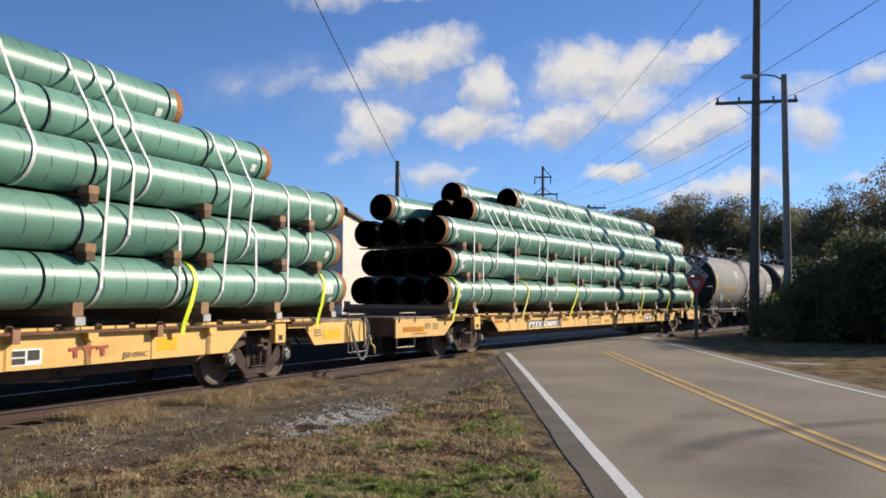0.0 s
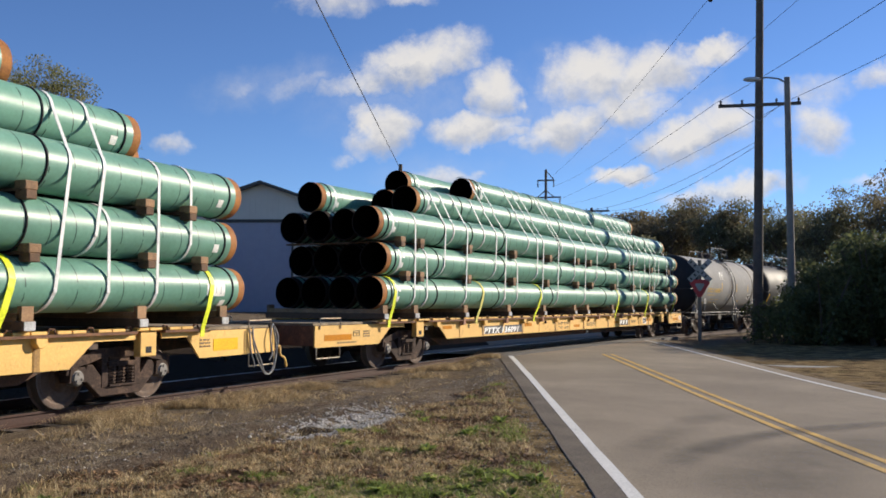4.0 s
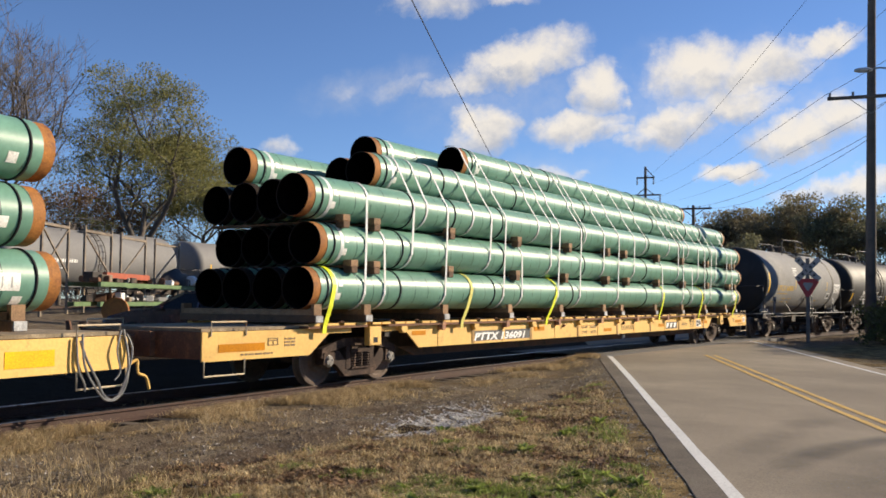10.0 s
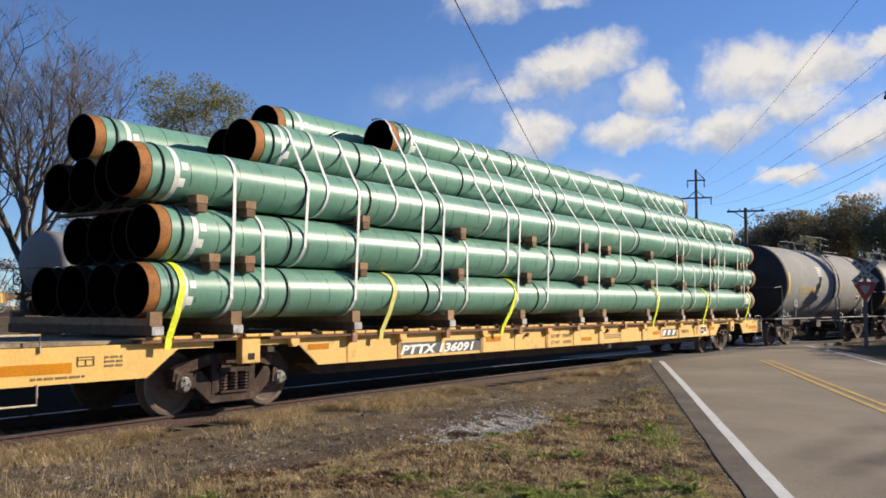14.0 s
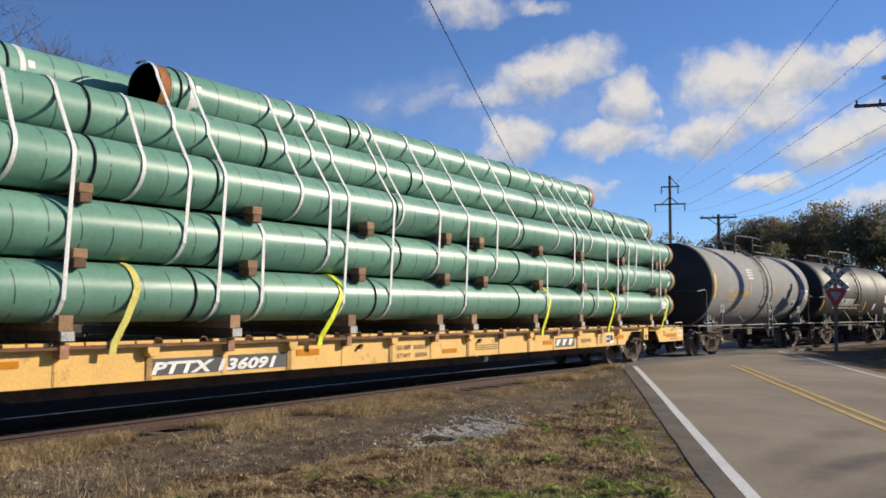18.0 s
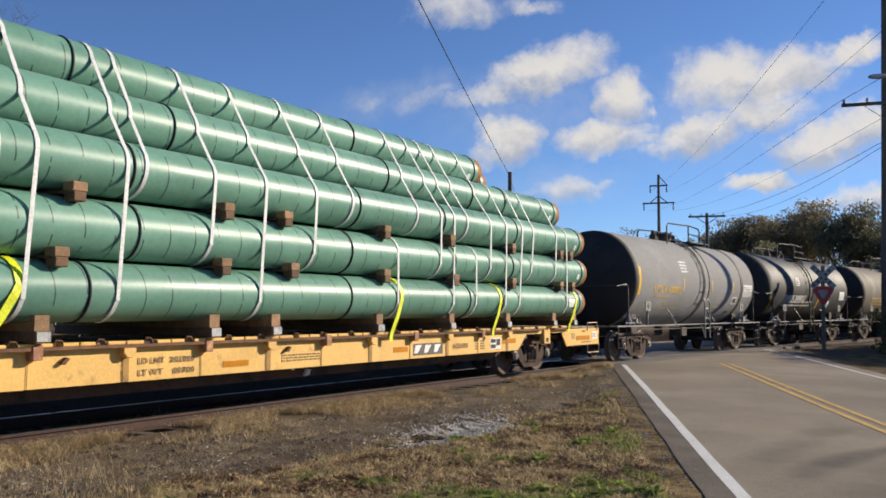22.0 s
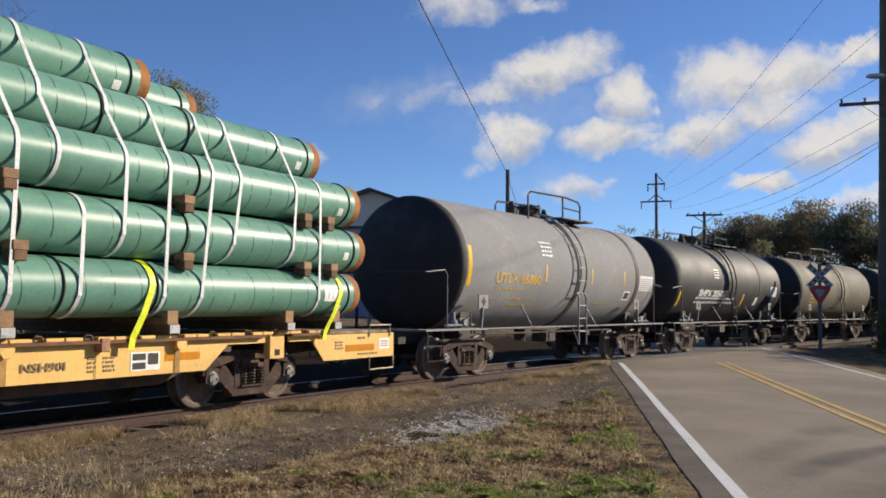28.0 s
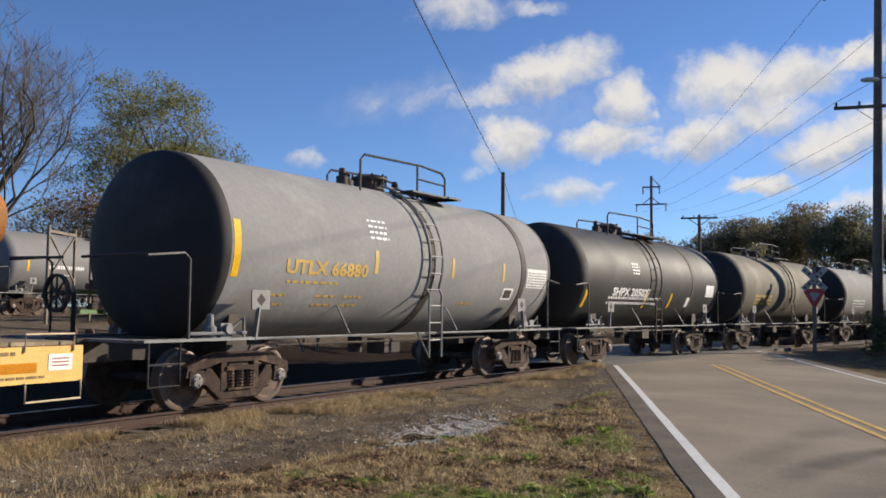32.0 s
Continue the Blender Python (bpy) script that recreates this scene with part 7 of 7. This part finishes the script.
# ---- grass, weeds and loose gravel ----
def scatter_blades(name, label, mat, n, where, length, width, seed, bend=0.5, tuft=1):
    rng = np.random.default_rng(seed)
    verts, faces = [], []
    made = 0
    while made < n:
        p = where(rng)
        if p is None:
            continue
        for _ in range(tuft):
            x, y = p[0] + rng.normal(0, 0.05 if tuft > 1 else 0), p[1] + rng.normal(0, 0.05 if tuft > 1 else 0)
            z = ground_z(x, y)
            a = rng.uniform(0, 6.283)
            l = length * rng.uniform(0.4, 1.3)
            w = width * rng.uniform(0.6, 1.3)
            dx, dy = math.cos(a), math.sin(a)
            b = rng.uniform(0.1, 1.0) * bend * l
            i = len(verts)
            c = rng.uniform(0, 6.283)
            ex, ey = math.cos(c) * w, math.sin(c) * w
            verts += [(x - ex, y - ey, z - 0.01), (x + ex, y + ey, z - 0.01), (x + dx * b * 0.4 + ex * 0.8, y + dy * b * 0.4 + ey * 0.8, z + l * 0.62),
                      (x + dx * b * 0.4 - ex * 0.8, y + dy * b * 0.4 - ey * 0.8, z + l * 0.62), (x + dx * b, y + dy * b, z + l * (1 - 0.3 * bend * rng.random()))]
            faces += [(i, i + 1, i + 2, i + 3), (i + 3, i + 2, i + 4)]
            made += 1
    me = bpy.data.meshes.new(name)
    me.from_pydata(verts, [], faces)
    me.materials.append(mat)
    return tagged(new(name, me), label, "grass", kind="stuff")


def clump_noise(x, y, s, o):
    return noise.noise(Vector((x * s, y * s, o)))


def turf_spot(rng):
    d = 6.5 + 17 * rng.random() ** 1.6
    a = radians(rng.uniform(-46, 4))
    x, y = math.sin(a) * d, math.cos(a) * d
    lat, s = lateral(x, y)
    u, v = road_uv(x, y)
    if lat < 4.0 + 0.5 * clump_noise(x, y, 0.6, 7) or u > -0.75 or clump_noise(x, y, 0.9, 5) < -0.42:
        return None
    if math.hypot((x + 2.55 - 0.2 * (y - 13.0)) / 0.5, (y - 12.3) / 1.9) < 1 + 0.4 * clump_noise(x, y, 3, 2):
        return None
    if u > -1.8 and rng.random() < 0.35:
        return None
    return x, y


def dry_spot(rng):
    """Straw grass in loose clumps, with matted brown turf showing between them."""
    p = turf_spot(rng)
    if p is None or clump_noise(p[0], p[1], 1.3, 21) + 0.8 * clump_noise(p[0], p[1], 4.2, 23) < -0.08:
        return None
    return p


def green_spot(rng):
    p = turf_spot(rng)
    if p is None:
        return None
    near = smooth01(10.5, 8.0, math.hypot(*p))
    if clump_noise(p[0], p[1], 0.8, 2.0) + 0.9 * clump_noise(p[0], p[1], 3.4, 6.0) < 0.20 - 0.16 * near + 0.3 * smooth01(7.5, 5.6, lateral(*p)[0]):
        return None
    return p


def rail_spot(rng):
    s = rng.uniform(-6, 24)
    l = rng.choice([rng.normal(1.10, 0.22), rng.normal(1.5, 0.4), rng.normal(-0.1, 0.35)], p=[0.5, 0.42, 0.08])
    p, _ = rail_line(s, l)
    if clump_noise(p.x, p.y, 0.7, 9) < -0.02 or l < -1 or -0.4 < road_uv(p.x, p.y)[0] < 6.6:
        return None
    return p.x, p.y


def lane_spot(rng):
    s = rng.uniform(-2, 20)
    p, _ = rail_line(s, rng.uniform(1.8, 4.6))
    l, s = lateral(p.x, p.y)
    if clump_noise(l * 2.4, s * 0.32, 1.0, 7) > -0.12 or road_uv(p.x, p.y)[0] > -0.5:
        return None
    return p.x, p.y


def left_spot(rng):
    s = rng.uniform(0.5, 8.5)
    l = rng.uniform(1.0, 5.5)
    p, _ = rail_line(s, l)
    if clump_noise(p.x, p.y, 0.8, 3) * 0.8 < (s - 5.8) / 2.0 + 0.45 * smooth01(1.1, 0.3, abs(l - 2.9)):
        return None
    return p.x, p.y


scatter_blades("dry_grass", "short dry brown autumn grass", GRASS_DRY, 74000, dry_spot, 0.070, 0.0042, 1, 1.6, 12)
scatter_blades("dead_grass", "matted dead brown grass in the turf", GRASS_DEAD, 76000, turf_spot, 0.042, 0.0048, 41, 2.4, 8)
scatter_blades("green_grass", "green grass patches in the dry turf", GRASS_GREEN, 52000, green_spot, 0.055, 0.0048, 2, 1.4, 11)
scatter_blades("rail_side_grass", "straw-coloured dead grass along the rail", STRAW, 50000, rail_spot, 0.15, 0.0034, 3, 2.2, 14)
scatter_blades("lane_grass", "sparse dry grass in the gravel lane", GRASS_DRY, 6000, lane_spot, 0.045, 0.0035, 4, 1.8, 9)
scatter_blades("verge_straw", "straw-coloured grass over the lane's end", GRASS_DRY, 30000, left_spot, 0.085, 0.003, 5, 1.8, 10)


def near_spot(rng):
    x, y = rng.uniform(-11, 1.6), rng.uniform(-7, 7.5)
    lat, s = lateral(x, y)
    if lat < 1.2 or road_uv(x, y)[0] > -0.6 or 6.4 < math.hypot(x, y) and y > 3 or math.hypot(x, y) < 0.4:
        return None
    return x, y


scatter_blades("near_grass", "short dry autumn grass beside the road", GRASS_DRY, 24000, near_spot, 0.05, 0.004, 31, 1.4, 7)


def litter():
    """Fallen leaves and bits lying in the turf."""
    rng = np.random.default_rng(17)
    verts, faces = [], []
    while len(faces) < 16000:
        p = turf_spot(rng)
        if p is None or clump_noise(p[0], p[1], 0.5, 8) < -0.15:
            continue
        x, y = p
        z = ground_z(x, y) + rng.uniform(0.005, 0.035)
        a, l, w = rng.uniform(0, 6.283), rng.uniform(0.014, 0.045), rng.uniform(0.010, 0.026)
        dx, dy, t = math.cos(a), math.sin(a), rng.uniform(-0.5, 0.5)
        i = len(verts)
        verts += [(x - dx * l, y - dy * l, z - t * l), (x + dy * w, y - dx * w, z), (x + dx * l, y + dy * l, z + t * l), (x - dy * w, y + dx * w, z + 0.006)]
        faces.append((i, i + 1, i + 2, i + 3))
    me = bpy.data.meshes.new("leaf_litter")
    me.from_pydata(verts, [], faces)
    me.materials.append(LITTER)
    tagged(new("leaf_litter", me), "brown fallen leaves in the turf", "leaves", kind="stuff")


litter()


def tall_spot(rng):
    a, d = radians(rng.uniform(-42, -26)), rng.uniform(7.2, 9.5)
    return math.sin(a) * d, math.cos(a) * d


scatter_blades("tall_dry_stalks", "tall pale dry grass stalks", STRAW, 260, tall_spot, 0.30, 0.0022, 6, 0.7, 4)


def weeds():
    rng = np.random.default_rng(8)
    verts, faces = [], []
    for _ in range(1500):
        p = green_spot(rng)
        if p is None:
            continue
        r = rng.uniform(0.03, 0.12)
        for k in range(12):
            a = 6.283 * k / 12 + rng.uniform(-0.3, 0.3)
            l, w, h = r * rng.uniform(0.7, 1.3), r * 0.28, r * rng.uniform(0.3, 0.9)
            dx, dy = math.cos(a), math.sin(a)
            x, y = p
            z = ground_z(x, y) + 0.005
            i = len(verts)
            verts += [(x, y, z), (x + dx * l * 0.5 - dy * w, y + dy * l * 0.5 + dx * w, z + h * 0.8), (x + dx * l, y + dy * l, z + h), (x + dx * l * 0.5 + dy * w, y + dy * l * 0.5 - dx * w, z + h * 0.8)]
            faces.append((i, i + 1, i + 2, i + 3))
    me = bpy.data.meshes.new("weeds")
    me.from_pydata(verts, [], faces)
    me.materials.append(GRASS_GREEN)
    tagged(new("weeds", me), "broad-leaved green weeds in the turf", "weeds", kind="stuff")


weeds()


def loose_stones(name, label, mat, n, where, size, seed):
    rng = np.random.default_rng(seed)
    verts, faces = [], []
    while len(faces) < n * 8:
        p = where(rng)
        if p is None:
            continue
        x, y = p
        z = ground_z(x, y)
        r = size * rng.uniform(0.4, 1.4)
        i = len(verts)
        a = rng.uniform(0, 6.28)
        for k in range(4):
            verts.append((x + r * math.cos(a + 1.57 * k) * rng.uniform(0.7, 1.2), y + r * math.sin(a + 1.57 * k) * rng.uniform(0.7, 1.2), z + r * 0.2 * rng.uniform(0, 1)))
        verts += [(x, y, z + r * rng.uniform(0.5, 0.9)), (x, y, z - r * 0.4)]
        for k in range(4):
            faces += [(i + k, i + (k + 1) % 4, i + 4), (i + (k + 1) % 4, i + k, i + 5)]
    me = bpy.data.meshes.new(name)
    me.from_pydata(verts, [], faces)
    me.materials.append(mat)
    tagged(new(name, me), label, "gravel", kind="stuff")


def patch_spot(rng):
    y = 12.6 + rng.normal(0, 0.8)
    x = -2.52 + 0.2 * (y - 13.0) + rng.normal(0, 0.27)
    if clump_noise(x, y, 6.5, 3) < -0.12 or math.hypot((x + 2.98) / 0.22, (y - 11.85) / 0.4) < 1:
        return None
    return x, y


def lane_stone(rng):
    s = rng.uniform(-2, 19)
    p, _ = rail_line(s, rng.uniform(1.6, 4.6))
    if road_uv(p.x, p.y)[0] > -0.4 or clump_noise(p.x, p.y, 1.1, 12) < -0.15:
        return None
    return p.x, p.y


def verge_stone(rng):
    p = ROAD_O + ROAD_RIGHT * (-0.3 - abs(rng.normal(0.3, 0.4))) + ROAD_DIR * rng.uniform(-12, 9)
    return p.x, p.y


PALE_STONE = leaf_material("pale_stone", (0.22, 0.195, 0.16), (0.78, 0.72, 0.63), 0.0)
GREY_STONE = leaf_material("grey_stone", (0.10, 0.085, 0.07), (0.36, 0.32, 0.265), 0.0)
loose_stones("pale_gravel", "spill of pale crushed stone", PALE_STONE, 9000, patch_spot, 0.019, 21)
loose_stones("lane_gravel", "grey loose stones in the lane", GREY_STONE, 8000, lane_stone, 0.012, 22)


def clod_spot(rng):
    s = rng.uniform(-1, 15)
    p, _ = rail_line(s, rng.choice([rng.normal(3.45, 0.35), rng.normal(4.5, 0.25), rng.normal(2.1, 0.35)]))
    if road_uv(p.x, p.y)[0] > -0.6 or clump_noise(p.x, p.y, 1.6, 14) < 0.0:
        return None
    return p.x, p.y


DIRT_CLOD = leaf_material("dirt_clod", (0.055, 0.040, 0.029), (0.20, 0.150, 0.108), 0.0)
loose_stones("dirt_clods", "brown clods of dirt along the ruts", DIRT_CLOD, 2200, clod_spot, 0.022, 24)
loose_stones("bright_stones", "scattered pale stones in the lane", PALE_STONE, 700, lane_stone, 0.016, 25)
loose_stones("verge_gravel", "grey loose stones along the road edge", GREY_STONE, 3600, verge_stone, 0.013, 23)


# ---- sky clouds on a far curved sheet ----
def cloud_material():
    m = bpy.data.materials.new("cloud")
    m.use_nodes = True
    nt = m.node_tree
    nodes, links = nt.nodes, nt.links
    for n in list(nodes):
        if n.type == "BSDF_PRINCIPLED":
            nodes.remove(n)
    tc = nodes.new("ShaderNodeTexCoord")
    sep = nodes.new("ShaderNodeSeparateXYZ")
    links.new(tc.outputs["Object"], sep.inputs[0])
    def op(kind, a, b=0.0):
        n = nodes.new("ShaderNodeMath")
        n.operation = kind
        for i, v in enumerate((a, b)):
            if hasattr(v, "links"):
                links.new(v, n.inputs[i])
            else:
                n.inputs[i].default_value = v
        return n.outputs[0]
    def nz(vec, s, d, r):
        n = nodes.new("ShaderNodeTexNoise")
        n.inputs["Scale"].default_value, n.inputs["Detail"].default_value, n.inputs["Roughness"].default_value = s, d, r
        links.new(vec, n.inputs["Vector"])
        return n
    u, v = op("DIVIDE", sep.outputs[0], sep.outputs[1]), op("DIVIDE", sep.outputs[2], sep.outputs[1])
    uv = nodes.new("ShaderNodeCombineXYZ")
    links.new(u, uv.inputs[0])
    links.new(v, uv.inputs[1])
    wob, curl = nz(uv.outputs[0], 14.0, 5.0, 0.6), nz(uv.outputs[0], 55.0, 5.0, 0.62)
    sw, sc = nodes.new("ShaderNodeSeparateColor"), nodes.new("ShaderNodeSeparateColor")
    links.new(wob.outputs["Color"], sw.inputs[0])
    links.new(curl.outputs["Color"], sc.inputs[0])
    def bent(c, k, wide, small):
        return op("ADD", op("ADD", c, op("MULTIPLY", op("SUBTRACT", sw.outputs[k], 0.5), wide)), op("MULTIPLY", op("SUBTRACT", sc.outputs[k], 0.5), small))
    uu, vv = bent(u, 0, 0.070, 0.024), bent(v, 1, 0.050, 0.020)
    blobs = (
        (-0.15, 0.225, 0.11, 0.050, 0.26, 5), (0.05, 0.215, 0.13, 0.060, 0.26, 12), (-0.30, 0.245, 0.09, 0.026, 0.26, 8), (0.17, 0.18, 0.09, 0.05, 0.28, 8), (-0.11, 0.140, 0.07, 0.026, 0.22, 0),
        (-0.120, 0.270, 0.059, 0.026, 1, 15), (-0.154, 0.259, 0.038, 0.019, 0.9, 0), (-0.192, 0.242, 0.051, 0.014, 0.7, 15), (-0.263, 0.242, 0.039, 0.013, 0.42, 12), (-0.326, 0.242, 0.034, 0.012, 0.36, 15),
        (-0.170, 0.194, 0.033, 0.026, 1, 0), (-0.179, 0.178, 0.035, 0.016, 0.8, 0), (-0.051, 0.232, 0.027, 0.029, 0.95, 0), (-0.069, 0.190, 0.047, 0.018, 0.95, 8), (-0.033, 0.182, 0.024, 0.012, 0.7, 0),
        (0.060, 0.245, 0.054, 0.030, 1, 10), (0.116, 0.245, 0.044, 0.027, 1, 15), (0.176, 0.271, 0.035, 0.014, 0.95, 12), (0.093, 0.210, 0.047, 0.019, 0.9, 0), (0.031, 0.189, 0.049, 0.021, 0.95, 20),
        (-0.004, 0.168, 0.026, 0.010, 0.7, 10), (0.089, 0.136, 0.032, 0.011, 1, 3), (0.158, 0.176, 0.051, 0.022, 0.95, 8), (0.193, 0.189, 0.032, 0.026, 0.95, 10), (0.141, 0.162, 0.032, 0.015, 0.8, 5),
        (-0.105, 0.133, 0.032, 0.016, 0.75, 0), (-0.074, 0.138, 0.017, 0.007, 0.5, 0), (-0.136, 0.127, 0.018, 0.007, 0.4, 0), (-0.231, 0.337, 0.046, 0.017, 0.7, 0), (-0.154, 0.337, 0.031, 0.009, 0.55, 0),
        (0.173, 0.110, 0.037, 0.009, 0.75, 12), (-0.214, 0.160, 0.014, 0.007, 0.45, 0), (0.351, 0.233, 0.024, 0.011, 0.7, 10), (0.288, 0.186, 0.031, 0.024, 0.8, 0), (0.294, 0.222, 0.034, 0.015, 0.5, 0),
        (0.212, 0.118, 0.055, 0.014, 0.9, 10), (0.343, 0.132, 0.025, 0.008, 0.5, 0), (0.142, 0.110, 0.023, 0.008, 0.4, 0), (-0.417, 0.179, 0.019, 0.012, 0.6, 0))
    total, lift = None, None
    for cx, cy, rx, ry, w, turn in blobs:
        c, n = math.cos(radians(turn)), math.sin(radians(turn))
        x, y = op("SUBTRACT", uu, cx), op("SUBTRACT", vv, cy)
        a = op("DIVIDE", op("ADD", op("MULTIPLY", x, c), op("MULTIPLY", y, n)), rx * 1.38)
        b = op("DIVIDE", op("SUBTRACT", op("MULTIPLY", y, c), op("MULTIPLY", x, n)), ry * 1.38)
        d = op("SUBTRACT", 1.0, op("ADD", op("MULTIPLY", a, a), op("MULTIPLY", b, b)))
        d = op("MULTIPLY", op("MAXIMUM", d, 0.0), w)
        total = d if total is None else op("MAXIMUM", total, d)
        e = op("MULTIPLY", d, b)
        lift = e if lift is None else op("ADD", lift, e)
    fine = nz(uv.outputs[0], 34.0, 7.0, 0.66)
    dens = op("ADD", total, op("MULTIPLY", op("SUBTRACT", fine.outputs["Fac"], 0.5), op("MULTIPLY", op("MINIMUM", total, 0.5), 1.7)))
    mr = nodes.new("ShaderNodeMapRange")
    mr.interpolation_type = "SMOOTHSTEP"
    mr.inputs[1].default_value, mr.inputs[2].default_value = 0.02, 0.98
    links.new(dens, mr.inputs[0])
    shade = nz(uv.outputs[0], 22.0, 5.0, 0.6)
    col = nodes.new("ShaderNodeMix")
    col.data_type = "RGBA"
    sm = nodes.new("ShaderNodeMapRange")
    sm.inputs[1].default_value, sm.inputs[2].default_value = 0.22, 0.56
    links.new(op("ADD", shade.outputs["Fac"], op("MULTIPLY", lift, 0.55)), sm.inputs[0])
    links.new(sm.outputs[0], col.inputs[0])
    col.inputs[6].default_value, col.inputs[7].default_value = (0.60, 0.64, 0.74, 1), (1.0, 0.975, 0.945, 1)
    em = nodes.new("ShaderNodeEmission")
    links.new(col.outputs[2], em.inputs[0])
    em.inputs[1].default_value = 0.62
    tr = nodes.new("ShaderNodeBsdfTransparent")
    mx = nodes.new("ShaderNodeMixShader")
    links.new(op("MULTIPLY", mr.outputs[0], 0.95), mx.inputs[0])
    links.new(tr.outputs[0], mx.inputs[1])
    links.new(em.outputs[0], mx.inputs[2])
    links.new(mx.outputs[0], nodes["Material Output"].inputs[0])
    return m


def make_clouds():
    bm = bmesh.new()
    R = 2500.0
    rows = []
    for j in range(9):
        e = radians(1 + 3.2 * j)
        rows.append([bm.verts.new((R * math.sin(radians(a)), R * math.cos(radians(a)), R * math.tan(e))) for a in range(-44, 33, 4)])
    for a, b in zip(rows, rows[1:]):
        for i in range(len(a) - 1):
            bm.faces.new((a[i], a[i + 1], b[i + 1], b[i]))
    ob = part("backdrop", bm, cloud_material(), smooth=180)
    return tagged(ob, "scattered white fair-weather clouds on blue sky", "clouds", kind="structure")


CLOUDS = make_clouds()


# ---- everything that moves ----
def motions():
    # clouds drift slowly to the right
    walk(CLOUDS, [(t, pose((t - 13) * 2.6, 0, (13 - t) * 0.4)) for t in range(0, 33, 4)])
    seconds = list(range(0, 33))
    for objs, q, a, b in ([([car_a] + load_a, QA, FLAT_A, FLAT_B), ([car_b] + load_b, QB, FLAT_A, FLAT_B)] + [([c], q, a, b) for c, q, a, b in TANKS]):
        rows = [(t, car_pose(t, q, a, b)) for t in seconds]
        for ob in objs:
            walk(ob, rows)
    # wheels turn as far as the train rolls
    times, last = [0.0], travelled(0)
    k = 0.0
    while k < 32:
        k = round(k + 1 / 30, 4)
        if travelled(k) - last > 0.55 or k >= 32:
            times.append(min(k, 32.0))
            last = travelled(k)
    for ws, x in WHEELSETS:
        walk(ws, [(t, pose(x, 0, 0.42) @ Matrix.Rotation(-(travelled(t) - travelled(0)) / 0.42, 4, "Y")) for t in times])


motions()
